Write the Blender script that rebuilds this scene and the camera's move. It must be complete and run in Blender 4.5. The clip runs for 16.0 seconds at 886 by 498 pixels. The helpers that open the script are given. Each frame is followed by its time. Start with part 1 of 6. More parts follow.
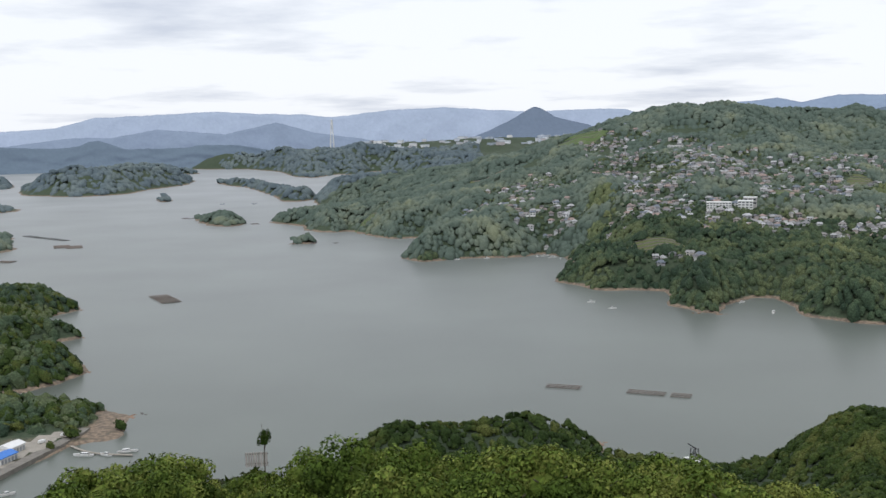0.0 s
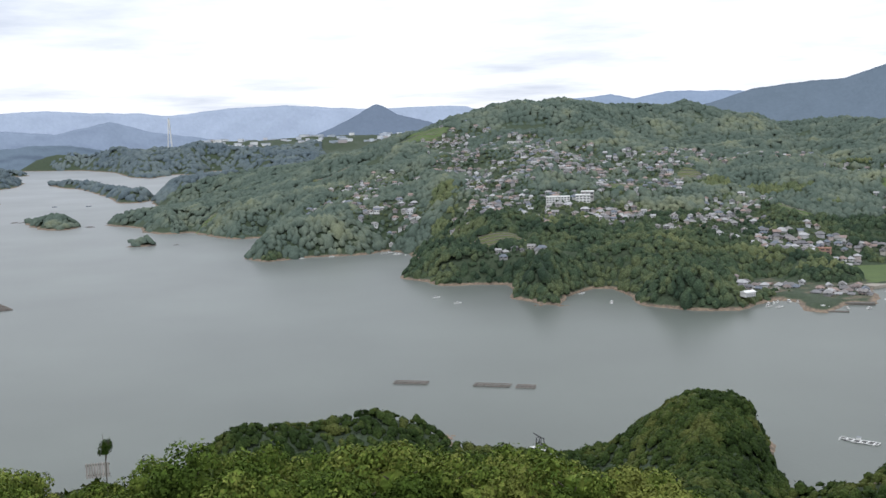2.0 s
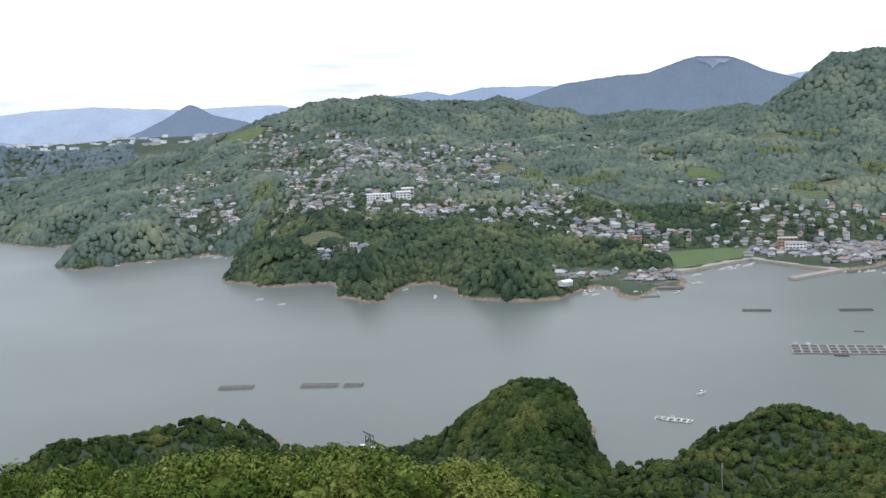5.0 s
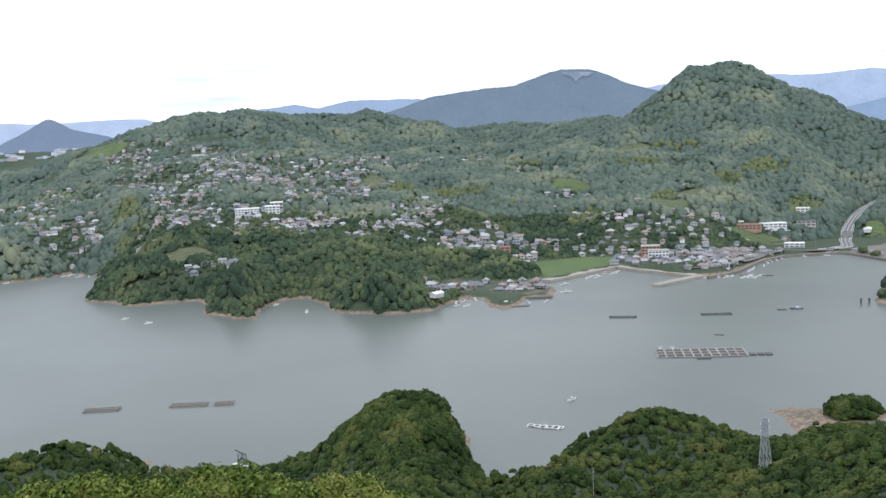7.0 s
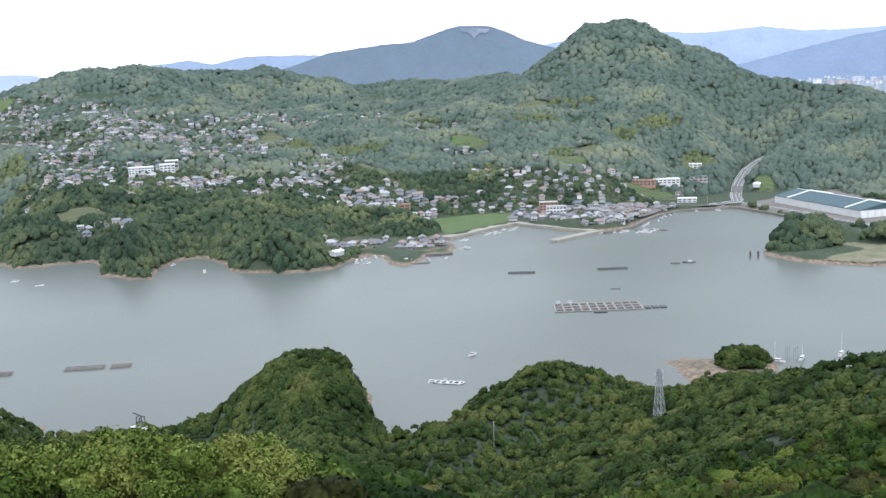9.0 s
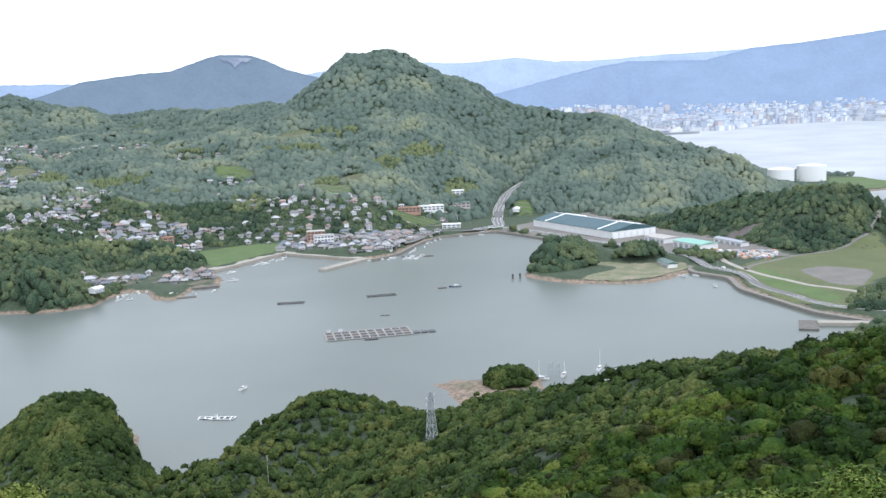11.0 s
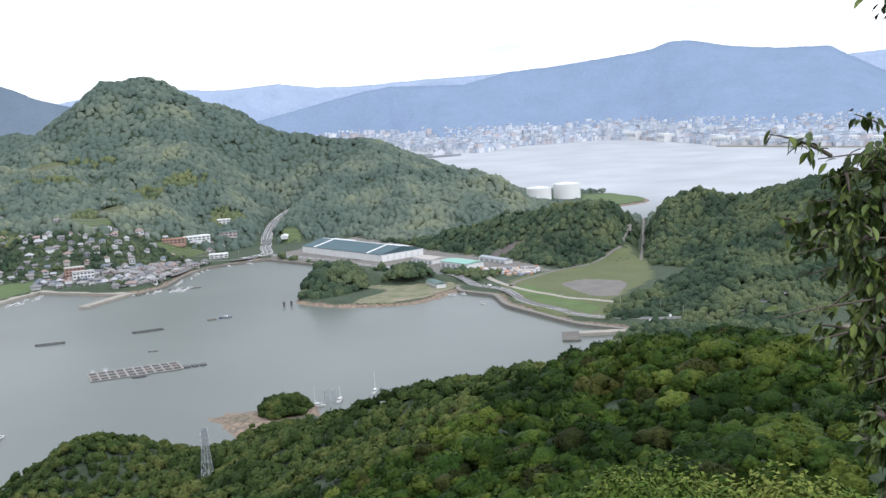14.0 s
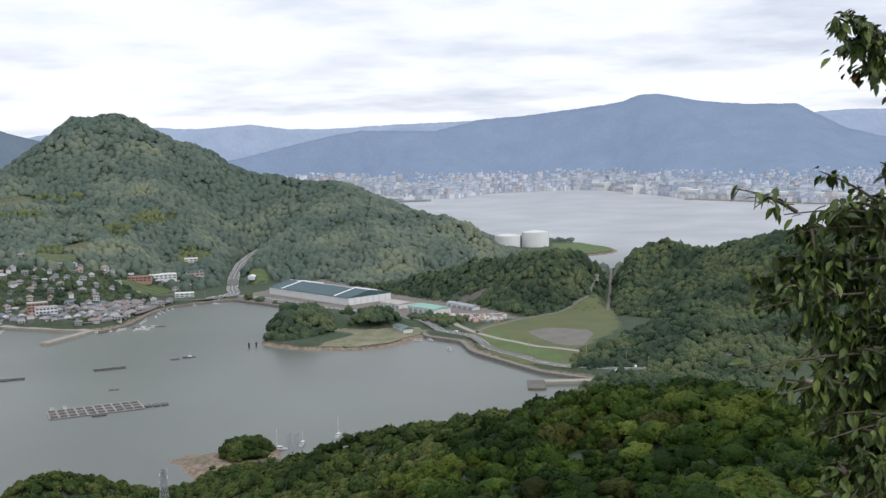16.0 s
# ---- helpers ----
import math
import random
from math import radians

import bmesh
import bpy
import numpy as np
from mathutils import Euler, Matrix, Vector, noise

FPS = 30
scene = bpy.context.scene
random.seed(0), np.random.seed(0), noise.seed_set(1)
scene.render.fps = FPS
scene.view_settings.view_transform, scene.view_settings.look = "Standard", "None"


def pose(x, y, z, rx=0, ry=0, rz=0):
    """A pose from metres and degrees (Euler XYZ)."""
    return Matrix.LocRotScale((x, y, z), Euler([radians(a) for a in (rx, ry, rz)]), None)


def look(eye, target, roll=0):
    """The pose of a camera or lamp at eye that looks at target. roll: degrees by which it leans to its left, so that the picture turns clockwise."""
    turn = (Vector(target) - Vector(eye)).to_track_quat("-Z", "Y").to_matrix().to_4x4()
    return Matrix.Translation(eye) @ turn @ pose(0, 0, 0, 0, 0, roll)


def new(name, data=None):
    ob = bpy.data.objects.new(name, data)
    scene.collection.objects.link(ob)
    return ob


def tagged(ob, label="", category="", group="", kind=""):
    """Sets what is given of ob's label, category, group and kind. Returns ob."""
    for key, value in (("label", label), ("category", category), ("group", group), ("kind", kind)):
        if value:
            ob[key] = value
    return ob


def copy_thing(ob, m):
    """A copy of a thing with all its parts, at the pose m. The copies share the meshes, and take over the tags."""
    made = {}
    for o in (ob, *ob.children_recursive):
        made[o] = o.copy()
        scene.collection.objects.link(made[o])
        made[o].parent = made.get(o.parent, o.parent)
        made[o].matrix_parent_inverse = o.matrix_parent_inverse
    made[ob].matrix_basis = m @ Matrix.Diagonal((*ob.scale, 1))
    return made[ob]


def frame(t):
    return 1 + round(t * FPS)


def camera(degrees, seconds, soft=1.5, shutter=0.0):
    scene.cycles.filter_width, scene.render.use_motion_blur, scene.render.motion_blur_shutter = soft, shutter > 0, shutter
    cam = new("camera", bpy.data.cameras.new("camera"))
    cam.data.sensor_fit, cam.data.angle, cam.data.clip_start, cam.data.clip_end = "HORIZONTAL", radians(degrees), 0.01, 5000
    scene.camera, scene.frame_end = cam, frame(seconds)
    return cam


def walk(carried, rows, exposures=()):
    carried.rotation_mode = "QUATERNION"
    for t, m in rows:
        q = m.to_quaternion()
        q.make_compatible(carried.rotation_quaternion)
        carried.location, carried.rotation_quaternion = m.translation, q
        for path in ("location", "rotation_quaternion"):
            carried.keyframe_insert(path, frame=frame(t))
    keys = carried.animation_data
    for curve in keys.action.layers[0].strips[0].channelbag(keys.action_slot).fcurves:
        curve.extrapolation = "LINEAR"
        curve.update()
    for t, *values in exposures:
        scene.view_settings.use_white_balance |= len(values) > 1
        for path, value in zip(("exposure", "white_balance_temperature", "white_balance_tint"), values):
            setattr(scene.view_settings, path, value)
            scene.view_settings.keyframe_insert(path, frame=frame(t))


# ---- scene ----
EYE = (0.0, 0.0, 190.0)
cam = camera(43.5, 16.0)
# seconds, heading to the right, pitch, roll (degrees)
ROWS = [
    (0.0, 0.04, -6.76, -1.03), (0.5, 2.45, -6.88, -1.98), (1.0, 5.14, -7.03, -1.95), (1.5, 6.64, -7.18, -1.81),
    (2.0, 8.09, -7.05, -1.40), (2.5, 9.92, -6.95, -1.08), (3.0, 11.17, -6.79, -1.40), (3.5, 13.15, -6.86, -1.12),
    (4.0, 14.57, -6.95, -1.61), (4.2, 15.13, -7.11, -1.79), (6.3, 20.97, -7.21, -3.03), (6.5, 21.67, -7.10, -3.12),
    (7.0, 24.01, -7.05, -2.52), (7.5, 25.49, -7.41, -2.57), (8.0, 26.13, -7.90, -2.86), (8.5, 26.86, -8.84, -2.71),
    (9.0, 29.12, -9.46, -2.35), (9.5, 34.34, -10.18, -1.64), (10.0, 37.71, -10.11, -1.91), (10.2, 38.78, -9.77, -2.23),
    (12.3, 43.46, -7.41, -2.11), (12.5, 44.14, -7.41, -2.37), (13.0, 46.82, -7.34, -2.30), (13.5, 50.41, -7.77, -3.19),
    (14.0, 53.22, -7.70, -3.12), (14.5, 52.56, -6.68, -3.40), (15.0, 54.64, -5.41, -2.96), (15.5, 55.73, -4.97, -2.33),
    (16.0, 54.96, -5.43, -1.39),
]


def heading(az, el):
    a, e = radians(az), radians(el)
    return Vector((math.sin(a) * math.cos(e), math.cos(a) * math.cos(e), math.sin(e)))


walk(cam, [(t, look(EYE, Vector(EYE) + 100 * heading(yaw, pitch), roll)) for t, yaw, pitch, roll in ROWS],
     exposures=((0.0, -0.08, 6000, 12), (1.5, 0.04, 5950, 12), (3.5, 0.16, 5800, 12), (6.5, 0.34, 5700, 12), (7.0, 0.34, 5700, 12), (8.0, 0.44, 5700, 12), (9.0, 0.62, 5600, 12), (10.2, 0.78, 5550, 12), (12.5, 0.46, 5700, 12), (14.0, 0.48, 5750, 13), (14.6, 0.42, 5800, 13), (15.2, 0.15, 5850, 13), (16.0, 0.0, 5950, 13)))

# ---- sky and light: a bright overcast day ----
world = bpy.data.worlds.new("overcast_sky")
scene.world = world
world.use_nodes = True
wn, wl = world.node_tree.nodes, world.node_tree.links
wn.clear()
w_out, w_bg = wn.new("ShaderNodeOutputWorld"), wn.new("ShaderNodeBackground")
sky = wn.new("ShaderNodeTexSky")
sky.sky_type, sky.sun_disc = "NISHITA", False
sky.sun_elevation, sky.sun_rotation = radians(55), radians(200)
w_co, w_sep = wn.new("ShaderNodeTexCoord"), wn.new("ShaderNodeSeparateXYZ")
wl.new(w_co.outputs["Generated"], w_sep.inputs[0])
w_up = wn.new("ShaderNodeMath")
w_up.operation, w_up.inputs[1].default_value = "ADD", 0.10
wl.new(w_sep.outputs["Z"], w_up.inputs[0])
w_max = wn.new("ShaderNodeMath")
w_max.operation, w_max.inputs[1].default_value = "MAXIMUM", 0.03
wl.new(w_up.outputs[0], w_max.inputs[0])
w_div = wn.new("ShaderNodeVectorMath")
w_div.operation = "DIVIDE"
w_com = wn.new("ShaderNodeCombineXYZ")
for i in range(3):
    wl.new(w_max.outputs[0], w_com.inputs[i])
wl.new(w_co.outputs["Generated"], w_div.inputs[0])
wl.new(w_com.outputs[0], w_div.inputs[1])
w_noise = wn.new("ShaderNodeTexNoise")
w_noise.inputs["Scale"].default_value, w_noise.inputs["Detail"].default_value = 0.9, 6
w_noise.inputs["Roughness"].default_value = 0.55
wl.new(w_div.outputs[0], w_noise.inputs["Vector"])
w_ramp = wn.new("ShaderNodeValToRGB")
w_ramp.color_ramp.elements[0].position, w_ramp.color_ramp.elements[0].color = 0.28, (0.74, 0.76, 0.80, 1)
w_ramp.color_ramp.elements[1].position, w_ramp.color_ramp.elements[1].color = 0.50, (1.1, 1.09, 1.05, 1)
wl.new(w_noise.outputs["Fac"], w_ramp.inputs[0])
w_mix = wn.new("ShaderNodeMix")
w_mix.data_type, w_mix.blend_type = "RGBA", "MIX"
w_sky = wn.new("ShaderNodeMix")
w_sky.data_type, w_sky.blend_type = "RGBA", "MULTIPLY"
w_sky.inputs["Factor"].default_value = 1.0
w_sky.inputs[7].default_value = (0.1, 0.1, 0.1, 1)
wl.new(sky.outputs[0], w_sky.inputs[6])
w_mix.inputs["Factor"].default_value = 0.90
wl.new(w_sky.outputs[2], w_mix.inputs[6])
wl.new(w_ramp.outputs[0], w_mix.inputs[7])
wl.new(w_mix.outputs[2], w_bg.inputs["Color"])
w_bg.inputs["Strength"].default_value = 1.0
wl.new(w_bg.outputs[0], w_out.inputs[0])

sun_data = bpy.data.lights.new("sun", "SUN")
sun_data.energy, sun_data.angle, sun_data.color = 1.3, radians(20), (1.0, 0.96, 0.9)
sun = new("sun", sun_data)
sun.matrix_world = look((0, 0, 400), Vector((0, 0, 400)) - 100 * heading(200, 55))


# ---- materials ----
def material(name, colour, rough=0.8, metal=0.0, vary=0.25, scale=1.0, bump=0.0, bump_scale=6.0, island=0.0, objrand=0.0,
             colour2=None, glow=None, spec=0.5):
    """A surface with two scales of noise in its colour, some bump, and a little change from piece to piece."""
    m = bpy.data.materials.new(name)
    m.use_nodes = True
    n, l = m.node_tree.nodes, m.node_tree.links
    b = n["Principled BSDF"]
    b.inputs["Roughness"].default_value, b.inputs["Metallic"].default_value = rough, metal
    b.inputs["Specular IOR Level"].default_value = spec
    geo = n.new("ShaderNodeNewGeometry")
    obj = n.new("ShaderNodeObjectInfo")
    big, small = n.new("ShaderNodeTexNoise"), n.new("ShaderNodeTexNoise")
    big.inputs["Scale"].default_value, small.inputs["Scale"].default_value = scale, scale * 9
    big.inputs["Detail"].default_value = small.inputs["Detail"].default_value = 4
    l.new(geo.outputs["Position"], big.inputs["Vector"])
    l.new(geo.outputs["Position"], small.inputs["Vector"])
    mix = n.new("ShaderNodeMix")
    mix.data_type = "RGBA"
    c2 = colour2 or tuple(c * (1 - vary) for c in colour)
    mix.inputs[6].default_value, mix.inputs[7].default_value = (*colour, 1), (*c2, 1)
    ramp = n.new("ShaderNodeValToRGB")
    ramp.color_ramp.elements[0].position, ramp.color_ramp.elements[1].position = 0.35, 0.65
    add = n.new("ShaderNodeMath")
    add.operation = "MULTIPLY_ADD"
    add.inputs[1].default_value, add.inputs[2].default_value = 0.45, 0.0
    l.new(small.outputs["Fac"], add.inputs[0])
    half = n.new("ShaderNodeMath")
    half.operation = "MULTIPLY_ADD"
    half.inputs[1].default_value = 0.55
    l.new(big.outputs["Fac"], half.inputs[0])
    l.new(add.outputs[0], half.inputs[2])
    l.new(half.outputs[0], ramp.inputs[0])
    l.new(ramp.outputs[0], mix.inputs["Factor"])
    out = mix.outputs[2]
    for amount, source in ((island, geo.outputs["Random Per Island"]), (objrand, obj.outputs["Random"])):
        if amount:
            hsv = n.new("ShaderNodeHueSaturation")
            rng = n.new("ShaderNodeMapRange")
            rng.inputs["To Min"].default_value, rng.inputs["To Max"].default_value = 1 - amount, 1 + amount
            l.new(source, rng.inputs["Value"])
            l.new(rng.outputs[0], hsv.inputs["Value"])
            hue = n.new("ShaderNodeMath")
            hue.operation, hue.inputs[1].default_value, hue.inputs[2].default_value = "MULTIPLY_ADD", -0.05 * amount, 0.5 + 0.025 * amount
            l.new(source, hue.inputs[0])
            l.new(hue.outputs[0], hsv.inputs["Hue"])
            l.new(out, hsv.inputs["Color"])
            out = hsv.outputs[0]
    l.new(out, b.inputs["Base Color"])
    if bump:
        bn = n.new("ShaderNodeTexNoise")
        bn.inputs["Scale"].default_value, bn.inputs["Detail"].default_value = bump_scale, 5
        l.new(geo.outputs["Position"], bn.inputs["Vector"])
        bp = n.new("ShaderNodeBump")
        bp.inputs["Strength"].default_value, bp.inputs["Distance"].default_value = bump, 1.0 / bump_scale
        l.new(bn.outputs["Fac"], bp.inputs["Height"])
        l.new(bp.outputs[0], b.inputs["Normal"])
    if glow:
        b.inputs["Emission Color"].default_value, b.inputs["Emission Strength"].default_value = (*glow, 1), 1.0
    return m


M = {}


def foliage(name, dark, mid, light, patch_size, grain, bump=0.7, spread=0.3, grit=1.0):
    """Leaves: three greens over patches of trees, each leaf cell darker towards its rim, each clump a little different.
    """
    m = bpy.data.materials.new(name)
    m.use_nodes = True
    n, l = m.node_tree.nodes, m.node_tree.links
    b = n["Principled BSDF"]
    b.inputs["Roughness"].default_value, b.inputs["Specular IOR Level"].default_value = 0.75, 0.08
    geo, obj = n.new("ShaderNodeNewGeometry"), n.new("ShaderNodeObjectInfo")
    big, fine, leaf = n.new("ShaderNodeTexNoise"), n.new("ShaderNodeTexNoise"), n.new("ShaderNodeTexVoronoi")
    big.inputs["Scale"].default_value, big.inputs["Detail"].default_value = 1.0 / patch_size, 3
    fine.inputs["Scale"].default_value, fine.inputs["Detail"].default_value = 4.0 / patch_size, 2
    leaf.inputs["Scale"].default_value = grain
    for tex in (big, fine, leaf):
        l.new(geo.outputs["Position"], tex.inputs["Vector"])

    def calc(op, a, c=None, d=None):
        q = n.new("ShaderNodeMath")
        q.operation = op
        for i, v in enumerate((a, c, d)):
            if v is None:
                continue
            if isinstance(v, (int, float)):
                q.inputs[i].default_value = v
            else:
                l.new(v, q.inputs[i])
        return q.outputs[0]

    f = calc("MULTIPLY_ADD", big.outputs["Fac"], 1.5, calc("MULTIPLY_ADD", fine.outputs["Fac"], 0.4, -0.45))
    f = calc("ADD", f, calc("MULTIPLY_ADD", geo.outputs["Random Per Island"], spread, -spread / 2))
    f = calc("ADD", f, calc("MULTIPLY_ADD", obj.outputs["Random"], 0.3, -0.15))
    ramp = n.new("ShaderNodeValToRGB")
    e = ramp.color_ramp.elements
    e[0].position, e[0].color = 0.3, (*dark, 1)
    e[1].position, e[1].color = 0.53, (*mid, 1)
    e = e.new(0.8)
    e.color = (*light, 1)
    l.new(f, ramp.inputs[0])
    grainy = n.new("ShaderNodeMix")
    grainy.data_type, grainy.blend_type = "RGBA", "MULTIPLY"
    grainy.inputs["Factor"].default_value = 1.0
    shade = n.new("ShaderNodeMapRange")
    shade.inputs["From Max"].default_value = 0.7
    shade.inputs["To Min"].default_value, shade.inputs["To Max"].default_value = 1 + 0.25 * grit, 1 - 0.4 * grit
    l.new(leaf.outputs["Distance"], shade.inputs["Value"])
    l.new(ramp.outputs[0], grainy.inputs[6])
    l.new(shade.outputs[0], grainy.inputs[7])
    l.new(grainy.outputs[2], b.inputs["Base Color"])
    if bump:
        bp = n.new("ShaderNodeBump")
        bp.invert = True
        bp.inputs["Strength"].default_value, bp.inputs["Distance"].default_value = bump, 0.6 / grain
        l.new(leaf.outputs["Distance"], bp.inputs["Height"])
        l.new(bp.outputs[0], b.inputs["Normal"])
    return m


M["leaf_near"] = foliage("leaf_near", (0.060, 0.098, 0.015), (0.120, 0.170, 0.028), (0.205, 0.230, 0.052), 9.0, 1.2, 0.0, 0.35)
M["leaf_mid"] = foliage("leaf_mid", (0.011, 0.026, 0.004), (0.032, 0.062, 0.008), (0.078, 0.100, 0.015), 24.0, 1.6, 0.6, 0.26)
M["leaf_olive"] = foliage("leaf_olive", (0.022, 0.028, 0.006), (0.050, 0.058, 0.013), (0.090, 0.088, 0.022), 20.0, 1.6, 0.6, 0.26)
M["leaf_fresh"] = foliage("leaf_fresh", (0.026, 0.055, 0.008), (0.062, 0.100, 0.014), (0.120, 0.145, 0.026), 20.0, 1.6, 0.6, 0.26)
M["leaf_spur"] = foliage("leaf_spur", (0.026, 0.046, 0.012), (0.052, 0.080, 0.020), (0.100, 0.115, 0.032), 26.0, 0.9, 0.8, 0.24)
# haze is mixed into these three greens, paler and bluer with range
M["leaf_far_hazed"] = foliage("leaf_far_hazed", (0.037, 0.061, 0.038), (0.064, 0.096, 0.053), (0.120, 0.146, 0.070), 60.0, 0.6, 0.8, 0.22)
M["leaf_hill_hazed"] = foliage("leaf_hill_hazed", (0.096, 0.129, 0.104), (0.138, 0.170, 0.130), (0.198, 0.220, 0.140), 90.0, 0.5, 0.35, 0.11, 0.5)
M["leaf_distant_hazed"] = foliage("leaf_distant_hazed", (0.100, 0.132, 0.150), (0.124, 0.158, 0.168), (0.150, 0.184, 0.178), 110.0, 0.3, 0.15, 0.08, 0.4)
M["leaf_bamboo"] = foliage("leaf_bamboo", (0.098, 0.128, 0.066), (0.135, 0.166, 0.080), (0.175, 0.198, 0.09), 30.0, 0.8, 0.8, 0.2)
M["bark"] = material("bark", (0.10, 0.08, 0.06), 0.9, scale=3, bump=0.5, bump_scale=20)
M["grass"] = material("grass", (0.095, 0.14, 0.04), 0.9, scale=0.05, colour2=(0.065, 0.10, 0.03), bump=0.3, bump_scale=2)
M["dry_grass"] = material("dry_grass", (0.112, 0.12, 0.044), 0.9, scale=0.03, colour2=(0.075, 0.095, 0.035), bump=0.3, bump_scale=2)
M["gravel"] = material("gravel", (0.19, 0.17, 0.15), 0.95, scale=0.06, colour2=(0.13, 0.125, 0.11))
M["dry_earth"] = material("dry_earth", (0.25, 0.215, 0.155), 0.95, scale=0.06, colour2=(0.10, 0.125, 0.05), bump=0.4, bump_scale=1.2)
M["concrete"] = material("concrete", (0.36, 0.33, 0.28), 0.9, scale=0.2, colour2=(0.26, 0.24, 0.2), bump=0.2, bump_scale=4)
M["dark_concrete"] = material("dark_concrete", (0.16, 0.145, 0.125), 0.9, scale=0.3, colour2=(0.09, 0.085, 0.075))
M["asphalt"] = material("asphalt", (0.16, 0.155, 0.15), 0.9, scale=0.2, colour2=(0.12, 0.12, 0.115))
M["white_line"] = material("white_line", (0.7, 0.7, 0.68), 0.7, scale=0.8, vary=0.15)

# water: dark grey-green body, mirror of the sky broken by ripples
water_mat = bpy.data.materials.new("sea_water")
water_mat.use_nodes = True
n, l = water_mat.node_tree.nodes, water_mat.node_tree.links
b = n["Principled BSDF"]
b.inputs["Base Color"].default_value = (0.104, 0.119, 0.102, 1)
b.inputs["Roughness"].default_value, b.inputs["IOR"].default_value = 0.16, 1.333
geo = n.new("ShaderNodeNewGeometry")
fine, wide = n.new("ShaderNodeTexNoise"), n.new("ShaderNodeTexNoise")
fine.inputs["Scale"].default_value, fine.inputs["Detail"].default_value = 0.5, 2
wide.inputs["Scale"].default_value, wide.inputs["Detail"].default_value = 0.006, 4
for tex in (fine, wide):
    l.new(geo.outputs["Position"], tex.inputs["Vector"])
# the open bay beyond the narrows is ruffled by wind, unlike the sheltered inlet
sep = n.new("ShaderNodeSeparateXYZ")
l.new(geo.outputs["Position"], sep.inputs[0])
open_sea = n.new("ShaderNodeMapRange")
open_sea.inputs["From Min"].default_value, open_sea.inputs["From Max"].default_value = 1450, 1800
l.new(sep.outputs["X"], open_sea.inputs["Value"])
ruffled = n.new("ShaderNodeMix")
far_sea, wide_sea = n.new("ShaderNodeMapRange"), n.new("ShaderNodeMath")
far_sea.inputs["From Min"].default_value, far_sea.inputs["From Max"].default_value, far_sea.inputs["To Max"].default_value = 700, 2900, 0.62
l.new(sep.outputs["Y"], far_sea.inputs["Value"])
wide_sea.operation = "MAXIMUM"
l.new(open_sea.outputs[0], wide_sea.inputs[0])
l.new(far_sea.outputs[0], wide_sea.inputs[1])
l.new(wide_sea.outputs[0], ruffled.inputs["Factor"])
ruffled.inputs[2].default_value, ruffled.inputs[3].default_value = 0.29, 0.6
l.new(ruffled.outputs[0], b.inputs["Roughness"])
# reflected sky on the farther water is put into a paler body colour
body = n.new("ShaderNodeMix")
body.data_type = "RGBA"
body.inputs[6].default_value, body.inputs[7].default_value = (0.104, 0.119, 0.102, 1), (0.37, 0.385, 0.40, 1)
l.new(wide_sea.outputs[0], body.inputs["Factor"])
drift, tone_mix = n.new("ShaderNodeMapRange"), n.new("ShaderNodeMix")
drift.inputs["From Min"].default_value, drift.inputs["From Max"].default_value = 0.2, 0.8
drift.inputs["To Min"].default_value, drift.inputs["To Max"].default_value = 0.82, 1.18
l.new(wide.outputs["Fac"], drift.inputs["Value"])
tone_mix.data_type, tone_mix.blend_type = "RGBA", "MULTIPLY"
tone_mix.inputs["Factor"].default_value = 1.0
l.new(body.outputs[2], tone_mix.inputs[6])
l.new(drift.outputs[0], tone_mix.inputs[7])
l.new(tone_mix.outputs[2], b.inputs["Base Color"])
wave = n.new("ShaderNodeBump")
wave.inputs["Strength"].default_value, wave.inputs["Distance"].default_value = 0.12, 0.4
l.new(fine.outputs["Fac"], wave.inputs["Height"])
l.new(wave.outputs[0], b.inputs["Normal"])
M["water"] = water_mat

# ground: rock and sand at the tide line, soil and undergrowth above
ground_mat = bpy.data.materials.new("ground_soil_and_rock")
ground_mat.use_nodes = True
n, l = ground_mat.node_tree.nodes, ground_mat.node_tree.links
b = n["Principled BSDF"]
b.inputs["Roughness"].default_value = 0.95
geo, sep = n.new("ShaderNodeNewGeometry"), n.new("ShaderNodeSeparateXYZ")
l.new(geo.outputs["Position"], sep.inputs[0])
nz, nf = n.new("ShaderNodeTexNoise"), n.new("ShaderNodeTexNoise")
nz.inputs["Scale"].default_value, nz.inputs["Detail"].default_value = 0.05, 5
nf.inputs["Scale"].default_value, nf.inputs["Detail"].default_value = 0.35, 5
l.new(geo.outputs["Position"], nz.inputs["Vector"])
l.new(geo.outputs["Position"], nf.inputs["Vector"])
wob = n.new("ShaderNodeMath")
wob.operation, wob.inputs[1].default_value = "MULTIPLY_ADD", 3.0
l.new(nz.outputs["Fac"], wob.inputs[0])
l.new(sep.outputs["Z"], wob.inputs[2])
level = n.new("ShaderNodeMapRange")
level.inputs["From Min"].default_value, level.inputs["From Max"].default_value = 3.0, 4.2
l.new(wob.outputs[0], level.inputs["Value"])
rock, soil, gm = n.new("ShaderNodeMix"), n.new("ShaderNodeMix"), n.new("ShaderNodeMix")
for q in (rock, soil, gm):
    q.data_type = "RGBA"
rock.inputs[6].default_value, rock.inputs[7].default_value = (0.26, 0.195, 0.135, 1), (0.13, 0.105, 0.08, 1)
soil.inputs[6].default_value, soil.inputs[7].default_value = (0.048, 0.070, 0.036, 1), (0.034, 0.050, 0.026, 1)
rp = n.new("ShaderNodeValToRGB")
rp.color_ramp.elements[0].position, rp.color_ramp.elements[1].position = 0.4, 0.6
l.new(nf.outputs["Fac"], rp.inputs[0])
l.new(rp.outputs[0], rock.inputs["Factor"])
